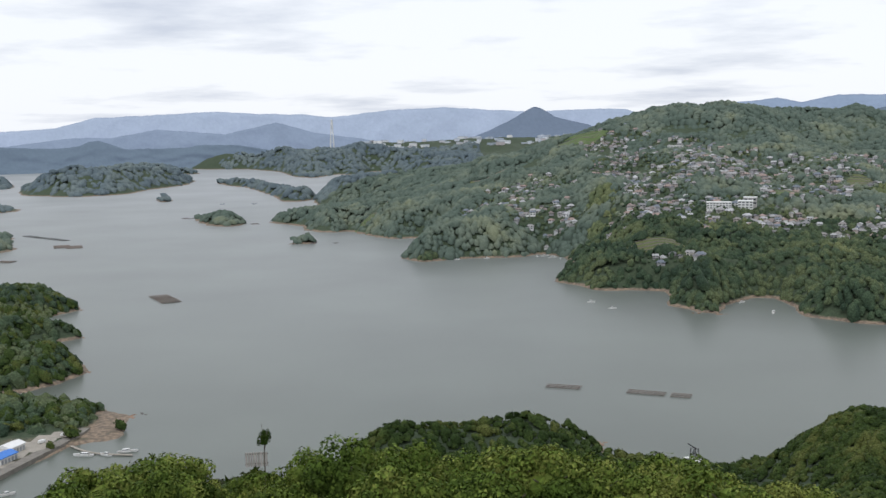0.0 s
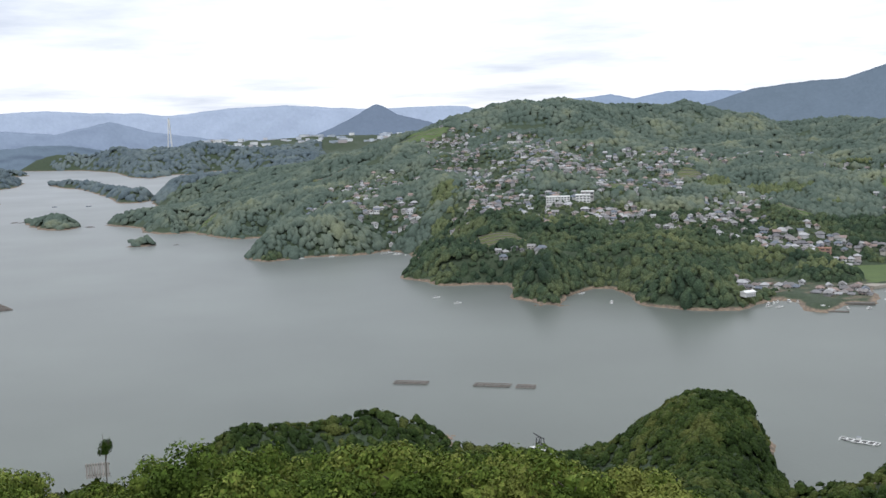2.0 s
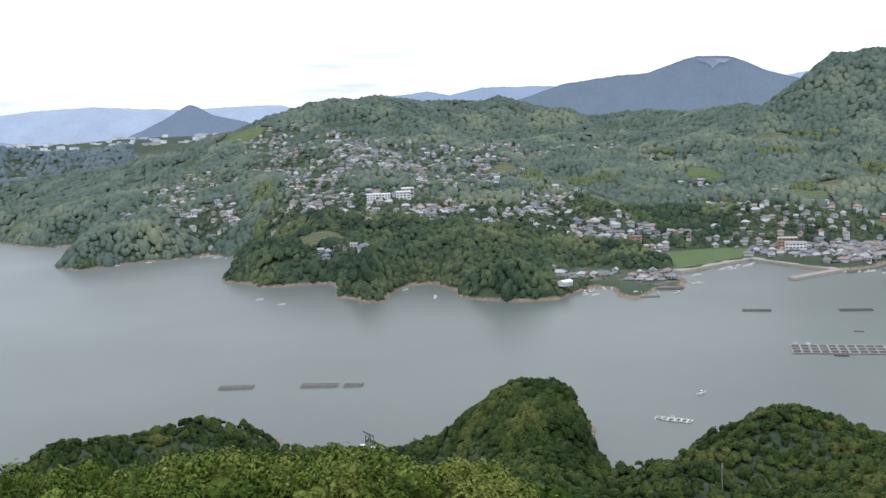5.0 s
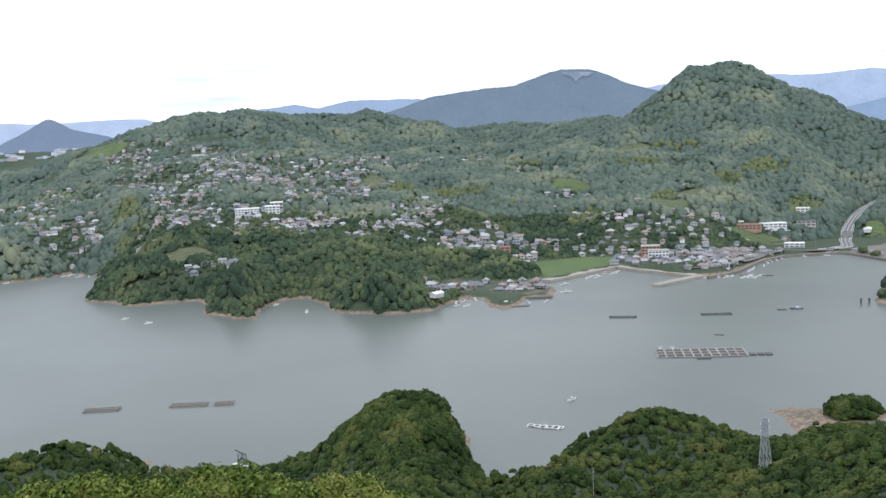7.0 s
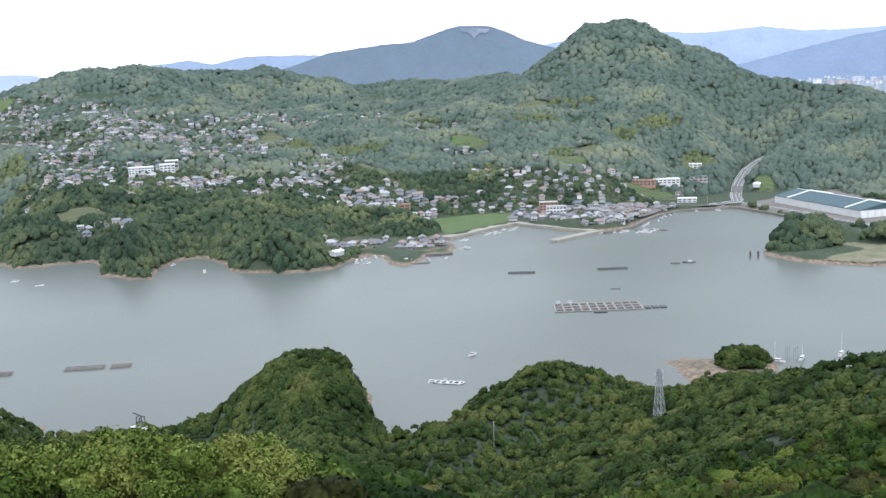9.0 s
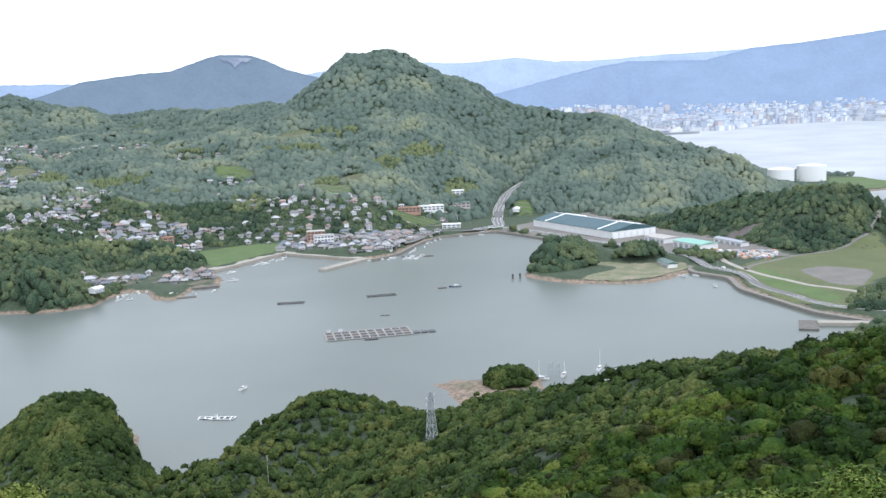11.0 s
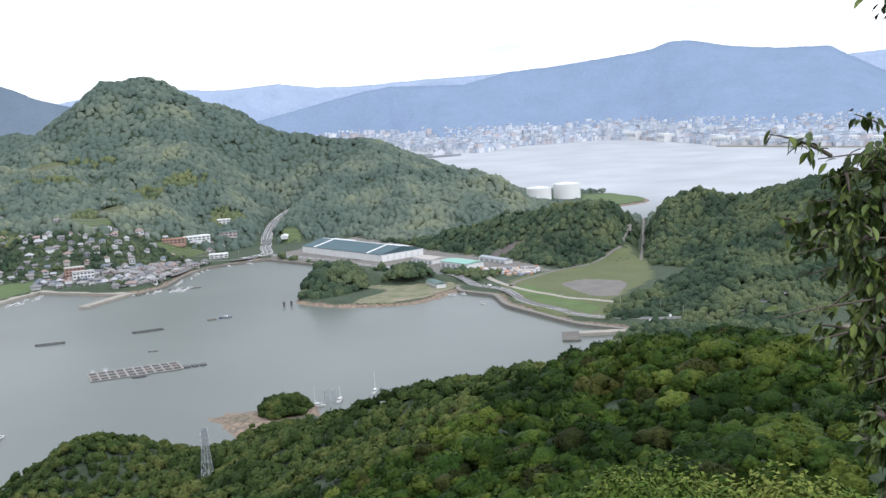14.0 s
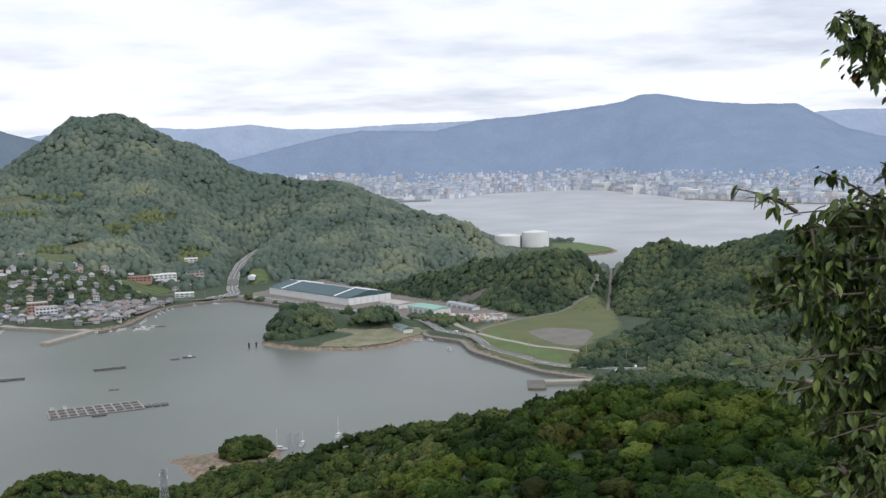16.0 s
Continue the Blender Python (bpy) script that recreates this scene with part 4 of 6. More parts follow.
size = rng.uniform(3.3, 5.2, len(px)) * np.where(r > 1480, 1.28, 1.0) * np.where(rng.random(len(px)) < 0.16, 1.5, 1.0)
islet = within(px, py, LANDS[1])
size = np.where(islet, size * 1.3, size)
lift = np.where(islet, 9 * np.clip(1 - ellipses(px, py, CLUMPS) ** 2, 0, 1), 0)
# taller stands on the knolls by the shore
KNOLLS = [(268, 1106, 38, 46, -14), (380, 1006, 40, 36, -20), (40, 1522, 60, 24, 0), (200, 1240, 40, 30, -10)]
slope = grade(px, py, z) * np.where(islet, 0.2, 1)[:, None]
lift += 6 * np.clip(1 - ellipses(px, py, KNOLLS) ** 2, 0, 1)
town = town_density(px, py) > 0.25
size = np.where(town, size * np.where(px > 650, 0.9, 0.65), size)
grove = ellipses(px, py, GROVES) + 0.25 * ripple(px, py, 9, 2.0) < 1
for sel, name, mat, label in ((~grove & (r < 1480), "mid_wood", "leaf_far_hazed", "dark green broadleaf woods along the bay shore"),
                              (~grove & (r >= 1480), "hill_wood", "leaf_hill_hazed", "green woods on the hillside above the town"),
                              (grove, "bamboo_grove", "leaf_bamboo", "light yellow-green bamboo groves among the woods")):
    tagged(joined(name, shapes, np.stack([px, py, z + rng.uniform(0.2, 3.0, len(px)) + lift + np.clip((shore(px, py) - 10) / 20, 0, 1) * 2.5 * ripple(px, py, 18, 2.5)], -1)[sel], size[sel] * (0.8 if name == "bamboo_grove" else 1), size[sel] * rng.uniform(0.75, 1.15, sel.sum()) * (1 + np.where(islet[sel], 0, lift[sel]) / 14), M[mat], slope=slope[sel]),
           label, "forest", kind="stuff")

# garden trees and hedges among the houses
px, py = scatter(-100, 1100, 980, 2150, 6.2)
density = town_density(px, py)
px, py = px[density > 0.2], py[density > 0.2]
keep = (shore(px, py) > 6) & ~open_ground(px, py) & ~built(px, py, 5.0) & (ellipses(px, py, FIELDS) > 1) & (rng.random(len(px)) < 0.7)
px, py = px[keep], py[keep]
size = 1.5 + 3.0 * rng.random(len(px)) ** 1.8
tagged(joined("garden_trees", [dome(1, 0.9, 0.4, s + 60, floor=-0.3) for s in range(5)], np.stack([px, py, height(px, py) + rng.uniform(0, 1.2, len(px))], -1), size, size * rng.uniform(0.7, 1.1, len(px)), M["leaf_far_hazed"]),
       "small green garden trees and hedges between the houses", "trees", kind="stuff")

# woods on the spurs and capes
px, py = scatter(-760, 560, 120, 1290, 4.8)
extra = scatter(180, 275, 470, 575, 3.2)
px, py = np.concatenate([px, extra[0]]), np.concatenate([py, extra[1]])
r, az = np.hypot(px, py), np.degrees(np.arctan2(px, py))
keep = ((r > 310) & (r <= 690) & (az > -34) & (az < 60)) | ((px < -200) & (r > 600) & (az > -30))
px, py, r = px[keep], py[keep], r[keep]
z, d = height(px, py), shore(px, py)
keep = (d > 2.5) & (z > 1.2) & ~open_ground(px, py) & (ellipses(px, py, [(476, 488, 62, 36, -40)]) > 1) & ((r < 690) | (rng.random(len(px)) < 0.38))
px, py, z, r = px[keep], py[keep], z[keep], r[keep]
shapes = [flaked(cauli(2, 1, s + 30) if s % 2 else dome(1, 0.95, 0.5, s + 30, floor=-0.7), 34, 0.17, s) for s in range(10)]
size = (2.0 + 2.1 * rng.random(len(px)) ** 1.6) * np.where(r > 690, 1.6, 1)
tagged(joined("spur_wood", shapes, np.stack([px, py, z + rng.uniform(0.2, 3.2, len(px))], -1), size, size * rng.uniform(0.7, 1.15, len(px)), M["leaf_spur"], slope=grade(px, py, z)),
       "dense green evergreen woods on the spurs by the water", "forest", kind="stuff")

# woods on the slopes below the viewpoint
px, py = scatter(-140, 330, 20, 330, 5.5)
r, az = np.hypot(px, py), np.degrees(np.arctan2(px, py))
keep = ((r > 118) | ((az > 22) & (r > 66))) & (r <= 312) & (az > -26) & (az < 84)
px, py, r = px[keep], py[keep], r[keep]
z = height(px, py)
shapes = [flaked(cauli(7, 1, s + 20), 360, 0.070, s) for s in range(10)]
size = 2.7 + 3.5 * rng.random(len(px)) ** 1.6
# past heading 60 darker crowns are picked, standing in for shade there
tone = rng.random(len(px)) + 0.25 * ripple(px, py, 16, 3.0) - 0.45 * np.clip((np.degrees(np.arctan2(px, py)) - 60) / 8, 0, 1)
places = np.stack([px, py, z + 0.6 + rng.uniform(-1.6, 1.8, len(px))], -1)
for lo, hi, mat, label in ((-9, 0.62, "leaf_mid", "lush green broadleaf woods on the near slopes"), (0.62, 0.8, "leaf_olive", "olive-brown crowns among the near woods"),
                           (0.8, 9, "leaf_fresh", "fresh yellow-green crowns among the near woods")):
    sel = (tone >= lo) & (tone < hi)
    tagged(joined("near_wood", shapes, places[sel], size[sel], size[sel] * rng.uniform(0.75, 1.1, sel.sum()), M[mat]), label, "forest", kind="stuff")


# grove on the sandy point
turn, reach = rng.uniform(0, 6.28, 60), rng.random(60) ** 0.5
px, py = 478 + 15 * reach * np.cos(turn), 487 + 15 * reach * np.sin(turn)
size = 6.6 - 2.2 * reach
tagged(joined("point_grove", shapes, np.stack([px, py, 2.6 + 9.5 * (1 - reach ** 2) * rng.uniform(0.3, 1, 60)], -1), size, size, M["leaf_spur"]), "rounded grove of trees on the sandy point", "grove", kind="stuff")
px, py = 452 + rng.uniform(-9, 9, 12), 462 + rng.uniform(-5, 5, 12)
size = rng.uniform(2.4, 3.8, 12)
tagged(joined("shore_scrub", shapes, np.stack([px, py, 3.0 + 0.3 * size], -1), size, size, M["leaf_spur"]), "low rounded scrub beside the sandy point", "grove", kind="stuff")


# trees close below the viewpoint, leaf by leaf
def leaf_crown(seed, leaves, leaf):
    """Crown of radius 1 made of leaf sprays round a dark inner mass."""
    rnd = random.Random(seed)
    co, tri = cauli(6, 1, seed + 50)
    co = co * 0.62
    co, tri = co.tolist(), tri.tolist()
    lumps = []
    for _ in range(15):
        a, z = rnd.uniform(0, 6.28), rnd.uniform(-0.25, 1.0)
        k = math.sqrt(max(0.02, 1 - z * z))
        lumps.append((Vector((k * math.cos(a), k * math.sin(a), z * 0.85)) * rnd.uniform(0.55, 0.88), rnd.uniform(0.24, 0.42)))
    for _ in range(leaves):
        c, rad = rnd.choice(lumps)
        v = Vector((rnd.gauss(0, 1), rnd.gauss(0, 1), rnd.gauss(0.35, 0.8))).normalized()
        p = c + v * rad * rnd.uniform(0.8, 1.08)
        n = (v + 0.27 * Vector((rnd.gauss(0, 1), rnd.gauss(0, 1), rnd.gauss(0.3, 1)))).normalized()
        side = n.orthogonal().normalized()
        side.rotate(Matrix.Rotation(rnd.uniform(0, 6.28), 3, n))
        up = n.cross(side)
        s, b = leaf * rnd.uniform(0.7, 1.3), len(co)
        co += [list(p - up * s * 0.7 + side * s * 0.65), list(p + up * s), list(p - up * s * 0.5 - side * s * 0.75 + n * s * 0.15)]
        tri += [[b, b + 1, b + 2]]
    return np.array(co), np.array(tri)


def trunk_mesh(seed, tall):
    """A tapered stem with a few limbs, 1 m radius crown scale."""
    rnd = random.Random(seed)
    bm = bmesh.new()

    def limb(a, c, ra, rc):
        axis = c - a
        m = Matrix.Translation((a + c) / 2) @ axis.to_track_quat("Z", "Y").to_matrix().to_4x4()
        bmesh.ops.create_cone(bm, cap_ends=True, segments=6, radius1=ra, radius2=rc, depth=axis.length, matrix=m)

    top = Vector((0, 0, 0.2))
    limb(Vector((0, 0, -tall)), top, 0.07, 0.04)
    for _ in range(4):
        a = rnd.uniform(0, 6.28)
        limb(Vector((0, 0, rnd.uniform(-0.4, 0.1))), Vector((0.6 * math.cos(a), 0.6 * math.sin(a), rnd.uniform(0.2, 0.5))), 0.04, 0.012)
    mesh = bpy.data.meshes.new("trunk")
    bm.to_mesh(mesh)
    bm.free()
    mesh.materials.append(M["bark"])
    return mesh


crowns = [raw_mesh("crown", *leaf_crown(s, 2200, 0.054), M["leaf_near"], True) for s in range(6)]
fine_crowns = [raw_mesh("crown", *leaf_crown(s + 40, 6500, 0.030), M["leaf_near"], True) for s in range(3)]
stems = [trunk_mesh(s, 1.6) for s in range(3)]


def tree(x, y, ground_z, radius, kind, label, category="tree", group="", heads=None):
    t = tagged(new("tree"), label, category, group)
    t.matrix_basis = Matrix.Translation((x, y, ground_z)) @ Matrix.Rotation(rng.uniform(0, 6.28), 4, "Z")
    for name, mesh in (("trunk", stems[kind % 3]), ("crown", (heads or crowns)[kind])):
        o = new(name, mesh)
        o.parent = t
        o.location = (0, 0, radius * 1.5)
        o.scale = (radius, radius, radius * rng.uniform(0.85, 1.15))
    return t


px, py = scatter(-70, 130, 10, 130, 4.9)
r, az = np.hypot(px, py), np.degrees(np.arctan2(px, py))
keep = (r > 60) & (r < 118) & (az > -20.5) & (az < 23)
px, py, r = px[keep], py[keep], r[keep]
order = np.argsort(r)
px, py, r, az = px[order], py[order], r[order], az[keep][order]
z = height(px, py)
size = rng.uniform(2.2, 4.3, len(px))
cut = min(290, len(px))
for i in range(cut):
    tree(px[i], py[i], z[i] - 0.6 * size[i] - 0.6 - 0.5 * max(0, az[i] - 15) + float(np.interp(az[i], (-20, -13, -11.2, -8.2, -6.5, 0, 12, 18), (3.0, 2.4, -1.2, -1.2, 1.2, 0.4, 0.2, 1.0))), size[i], int(rng.integers(0, 6)), "broadleaf tree with a bright green leafy crown", group="trees below the viewpoint")
if len(px) > cut:
    shapes = [leaf_crown(s, 800, 0.085) for s in range(3)]
    tagged(joined("slope_wood", shapes, np.stack([px, py, z + 0.9 * size - 0.4], -1)[cut:], size[cut:], size[cut:], M["leaf_near"], True),
           "leafy bright green trees on the near slope", "forest", kind="stuff")
# a few tall fresh-leaved trees on the eastern shoulder
for az_, reach_, top_ in ((58.5, 92, -19.6), (60.8, 84, -18.9), (62.8, 96, -18.8), (64.5, 86, -18.5), (66.0, 97, -19.2), (67.6, 84, -18.9), (69.3, 95, -18.7), (71.2, 86, -19.0), (73, 92, -18.9), (63.2, 78, -19.6), (66.2, 78, -19.9)):
    x, y = reach_ * math.sin(radians(az_)), reach_ * math.cos(radians(az_))
    z0 = float(height(np.array([x]), np.array([y]))[0])
    tree(x, y, z0 - 0.3, (190 + reach_ * math.tan(radians(top_)) - z0) / 2.5, int(rng.integers(0, 3)), "tall broadleaf tree with fresh yellow-green leaves", group="trees below the viewpoint", heads=fine_crowns)


# ---- helpers for built things ----
def part(name, bm, mat, parent=None, label=""):
    """Links a bmesh as one mesh object, under a thing or under a part."""
    mesh = bpy.data.meshes.new(name)
    bm.to_mesh(mesh)
    bm.free()
    mesh.materials.append(mat)
    ob = new(name, mesh)
    ob.parent = parent
    if label:
        ob["label"] = label
    return ob


def thing(name, x, y, z, turn, label, category, group=""):
    ob = tagged(new(name), label, category, group)
    ob.matrix_basis = pose(x, y, z, 0, 0, turn)
    return ob


def boxes(*rows):
    """A bmesh of boxes: (centre x, y, z, size x, y, z)."""
    bm = bmesh.new()
    for x, y, z, sx, sy, sz in rows:
        bmesh.ops.create_cube(bm, size=1.0, matrix=Matrix.Translation((x, y, z)) @ Matrix.Diagonal((sx, sy, sz, 1)))
    return bm


def bar(bm, a, c, r, seg=5):
    a, c = Vector(a), Vector(c)
    m = Matrix.Translation((a + c) / 2) @ (c - a).to_track_quat("Z", "Y").to_matrix().to_4x4()
    bmesh.ops.create_cone(bm, cap_ends=True, segments=seg, radius1=r, radius2=r, depth=(c - a).length, matrix=m)
    return bm


def drum(x, y, z0, z1, r, seg=24, r2=None):
    bm = bmesh.new()
    bmesh.ops.create_cone(bm, cap_ends=True, segments=seg, radius1=r, radius2=r if r2 is None else r2, depth=z1 - z0, matrix=Matrix.Translation((x, y, (z0 + z1) / 2)))
    return bm


def roof_shape(w, d, z, rise, over=0.6, hip=True, thick=0.25):
    """A hipped or gabled roof with eaves, as a closed solid."""
    bm = bmesh.new()
    x, y = w / 2 + over, d / 2 + over
    k = max(x - y * 0.9, 0.15 * x) if hip else x
    low = [bm.verts.new(p) for p in ((-x, -y, z), (x, -y, z), (x, y, z), (-x, y, z))]
    eave = [bm.verts.new(p) for p in ((-x, -y, z + thick), (x, -y, z + thick), (x, y, z + thick), (-x, y, z + thick))]
    a, c = bm.verts.new((-k, 0, z + thick + rise)), bm.verts.new((k, 0, z + thick + rise))
    bm.faces.new(low[::-1])
    for i in range(4):
        bm.faces.new((low[i], low[(i + 1) % 4], eave[(i + 1) % 4], eave[i]))
    bm.faces.new((eave[0], eave[1], c, a))
    bm.faces.new((eave[2], eave[3], a, c))
    bm.faces.new((eave[1], eave[2], c))
    bm.faces.new((eave[3], eave[0], a))
    return bm


def ribbon(name, pts, width, lift, mat, parent=None, thick=0.4, label="", drape=True, step=8.0, offset=0.0):
    """A band along a line in plan, draped over the land."""
    fine = []
    for a, c in zip(pts[:-1], pts[1:]):
        n = max(1, int(math.hypot(c[0] - a[0], c[1] - a[1]) / step))
        fine += [tuple(a[k] + (c[k] - a[k]) * i / n for k in range(len(a))) for i in range(n)]
    fine.append(tuple(pts[-1]))
    p = np.array(fine)
    for _ in range(3):
        p[1:-1] = (p[:-2] + 2 * p[1:-1] + p[2:]) / 4
    t = np.gradient(p[:, :2], axis=0)
    t /= np.linalg.norm(t, axis=1)[:, None]
    nrm = np.stack([-t[:, 1], t[:, 0]], -1)
    mid = p[:, :2] + nrm * offset
    if drape:
        zs = np.max([height(*(mid + nrm * w).T) for w in (-width / 2, 0, width / 2)], axis=0) + lift
    else:
        zs = (p[:, 2] if p.shape[1] > 2 else 0) + lift
    zs = np.broadcast_to(zs, (len(p),)).copy()
    bm = bmesh.new()
    rows = [[bm.verts.new((*(mid[i] + nrm[i] * s * width / 2), zs[i] - h)) for s, h in ((-1, thick), (-1, 0), (1, 0), (1, thick))] for i in range(len(p))]
    for a, c in zip(rows[:-1], rows[1:]):
        for k in range(3):
            bm.faces.new((a[k], c[k], c[k + 1], a[k + 1]))
        bm.faces.new((a[3], c[3], c[0], a[0]))
    bm.faces.new(rows[0])
    bm.faces.new(rows[-1][::-1])
    bmesh.ops.recalc_face_normals(bm, faces=bm.faces)
    return part(name, bm, mat, parent, label)


def patch(name, poly, lift, mat, label, category, step=7.0):
    """A piece of open ground draped over the land."""
    xs, ys = [p[0] for p in poly], [p[1] for p in poly]
    gx, gy = np.arange(min(xs), max(xs) + step, step), np.arange(min(ys), max(ys) + step, step)
    X, Y = np.meshgrid(gx, gy)
    Z = height(X, Y) + lift
    bm = bmesh.new()
    vs = {}
    inside = within(X[:-1, :-1] + step / 2, Y[:-1, :-1] + step / 2, poly)

    def vert(j, i):
        if (j, i) not in vs:
            vs[j, i] = bm.verts.new((X[j, i], Y[j, i], Z[j, i]))
        return vs[j, i]

    for j, i in zip(*np.nonzero(inside)):
        bm.faces.new((vert(j, i), vert(j, i + 1), vert(j + 1, i + 1), vert(j + 1, i)))
    ext = bmesh.ops.extrude_face_region(bm, geom=bm.faces[:])
    bmesh.ops.translate(bm, verts=[v for v in ext["geom"] if isinstance(v, bmesh.types.BMVert)], vec=(0, 0, 0.12))
    return tagged(part(name, bm, mat), label, category, kind="structure")


def ground_at(x, y):
    return float(height(np.array([x]), np.array([y]))[0])


# ---- houses ----
def house(x, y, z, turn, w, d, storeys, hip, label):
    """A house with walls, tiled roof, windows and a door."""
    h = 2.3 * storeys - 0.2
    t = thing("house", x, y, z, turn, label, "house", "houses of the town")
    part("wall", boxes((0, 0, h / 2 - 1.0, w, d, h + 2.0)), M["wall_paint"], t)
    part("roof", roof_shape(w, d, h, 0.40 * d, 1.0, hip), M["roof_tile"], t)
    if storeys > 1:
        part("porch_roof", roof_shape(w * 0.9, 1.6, 2.7, 0.35, 0.2, True, 0.15), M["roof_tile"], t).location = (0, -d / 2 - 0.75, 0)
    for s in range(storeys):
        for k in (-1, 1):
            part("window", boxes((k * w * 0.25, -d / 2 - 0.02, 1.5 + 2.6 * s, w * 0.26, 0.12, 1.2)), M["glass_dark"], t)
    part("window", boxes((w / 2 + 0.02, 0, 1.5 + 2.6 * (storeys - 1), 0.12, 1.8, 1.2)), M["glass_dark"], t)
    part("window", boxes((-w / 2 - 0.02, 0, 1.5 + 2.6 * (storeys - 1), 0.12, 1.8, 1.2)), M["glass_dark"], t)
    part("door", boxes((0, -d / 2 - 0.02, 1.0, 1.0, 0.1, 2.0)), M["brick_wall"], t)
    return t


KINDS = [(7.2, 5.8, 2, True, "two-storey house with a grey tiled hip roof"), (8.0, 5.8, 2, False, "two-storey house with a dark tiled gable roof"),
         (9.2, 6.6, 1, True, "single-storey house with a broad tiled roof"), (6.2, 5.2, 2, False, "small two-storey house with pale walls"),
         (10.4, 7.0, 2, True, "large tiled house on a hillside plot"), (5.6, 4.6, 1, False, "low shed-like house with a worn roof")]
order = np.argsort(np.hypot(plots[:, 0] - 620, plots[:, 1] - 1120))
models = {}
rest = []
for n, i in enumerate(order):
    x, y, z = plots[i]
    z -= 1.3
    k = int(rng.choice(6, p=[.16, .10, .38, .08, .06, .22]))
    turn = float(rng.choice([0, 90, 180, 270])) - math.degrees(math.atan2(x, y)) + float(rng.normal(0, 12))
    if n < 285:
        if k not in models:
            models[k] = house(x, y, z, turn, *KINDS[k])
        else:
            copy_thing(models[k], pose(x, y, z, 0, 0, turn))
    else:
        rest.append((x, y, z, turn, k))


def many_houses(name, rows, label):
    """The farther houses: walls and roofs joined."""
    walls, roofs, panes = bmesh.new(), bmesh.new(), bmesh.new()
    tw, tr, tp = [], [], []
    for x, y, z, turn, k in rows:
        w, d, storeys, hip, _ = KINDS[k]
        h, c, s = 2.3 * storeys - 0.2, math.cos(radians(turn)), math.sin(radians(turn))

        def place(px_, py_, pz_):
            return (x + px_ * c - py_ * s, y + px_ * s + py_ * c, z + pz_)
        a, bb, k2 = w / 2, d / 2, w / 2 - d * 0.4 if hip else w / 2 + 0.6
        tw.append([place(*p) for p in ((-a, -bb, -2), (a, -bb, -2), (a, bb, -2), (-a, bb, -2), (-a, -bb, h), (a, -bb, h), (a, bb, h), (-a, bb, h))])
        o = 0.9
        tr.append([place(*p) for p in ((-a - o, -bb - o, h), (a + o, -bb - o, h), (a + o, bb + o, h), (-a - o, bb + o, h), (-k2, 0, h + .40 * d), (k2, 0, h + .40 * d))])
        for st in range(storeys):
            for sgn in (-1, 1):
                for u in (-0.25, 0.25):
                    q = sgn * (bb + 0.06)
                    tp.append([place(u * w - 1.1, q, 1 + 2.6 * st), place(u * w + 1.1, q, 1 + 2.6 * st), place(u * w + 1.1, q, 2.2 + 2.6 * st), place(u * w - 1.1, q, 2.2 + 2.6 * st)])
    top = tagged(new(name), label, "houses", kind="stuff")
    for rows_, faces, mat, pname in ((tw, [(0, 1, 5, 4), (1, 2, 6, 5), (2, 3, 7, 6), (3, 0, 4, 7)], "wall_mix", "walls"),
                                     (tr, [(0, 1, 5, 4), (2, 3, 4, 5), (1, 2, 5, 5), (3, 0, 4, 4), (3, 2, 1, 0)], "roof_mix", "roofs"),
                                     (tp, [(0, 1, 2, 3)], "glass_dark", "windows")):
        nv = len(rows_[0])
        co = [v for q in rows_ for v in q]
        fs = [tuple(dict.fromkeys(i * nv + v for v in f)) for i in range(len(rows_)) for f in faces]
        mesh = bpy.data.meshes.new(pname)
        mesh.from_pydata(co, [], fs)
        mesh.materials.append(M[mat])
        o = new(pname, mesh)
        o.parent = top
        o["kind"] = "stuff"
    return top


many_houses("hillside_houses", rest, "crowded small houses with grey roofs on the hillside")


# ---- school and larger blocks ----
def block(name, x, y, z, turn, w, d, h, storeys, bays, wall, roof, label, category="building", parapet=0.8, base=4.0, glass="glass_dark"):
    """A flat-roofed block with a band of windows on each storey."""
    t = thing(name, x, y, z, turn, label, category)
    part("wall", boxes((0, 0, h / 2 - base / 2, w, d, h + base)), M[wall], t)
    part("roof", boxes((0, 0, h + parapet / 2, w + 0.5, d + 0.5, parapet)), M[roof], t)
    sh = h / storeys
    for s in range(storeys):
        for b_ in range(bays):
            for side in (-1, 1):
                part("window", boxes((-w / 2 + (b_ + 0.5) * w / bays, side * (d / 2 + 0.03), sh * (s + 0.55), 0.66 * w / bays, 0.14, 0.42 * sh)), M[glass], t)
    return t


sz = ground_at(375, 1415)
school = block("school_building", 356, 1420, sz, -14, 31, 11, 8.4, 3, 8, "white_wall", "white_paint", "white three-storey school block with window bands", "school")
block("school_wing", 389, 1417, sz, -16, 19, 12, 9.8, 3, 4, "white_wall", "white_paint", "white school wing with a stair tower", "school")
block("school_hall", 401, 1438, sz + 3, -16, 17, 12, 9.5, 2, 3, "wall_paint", "white_paint", "pale school hall behind the main block", "school")
block("apartment_block", 776, 1122, ground_at(776, 1122), -30, 22, 10, 14, 4, 5, "brick_wall", "wall_paint", "brown four-storey apartment block in the village", "apartments")
block("apartment_block", 772, 1100, ground_at(772, 1100), -30, 24, 10, 11, 3, 6, "white_wall", "wall_paint", "white three-storey apartment block in the village", "apartments")
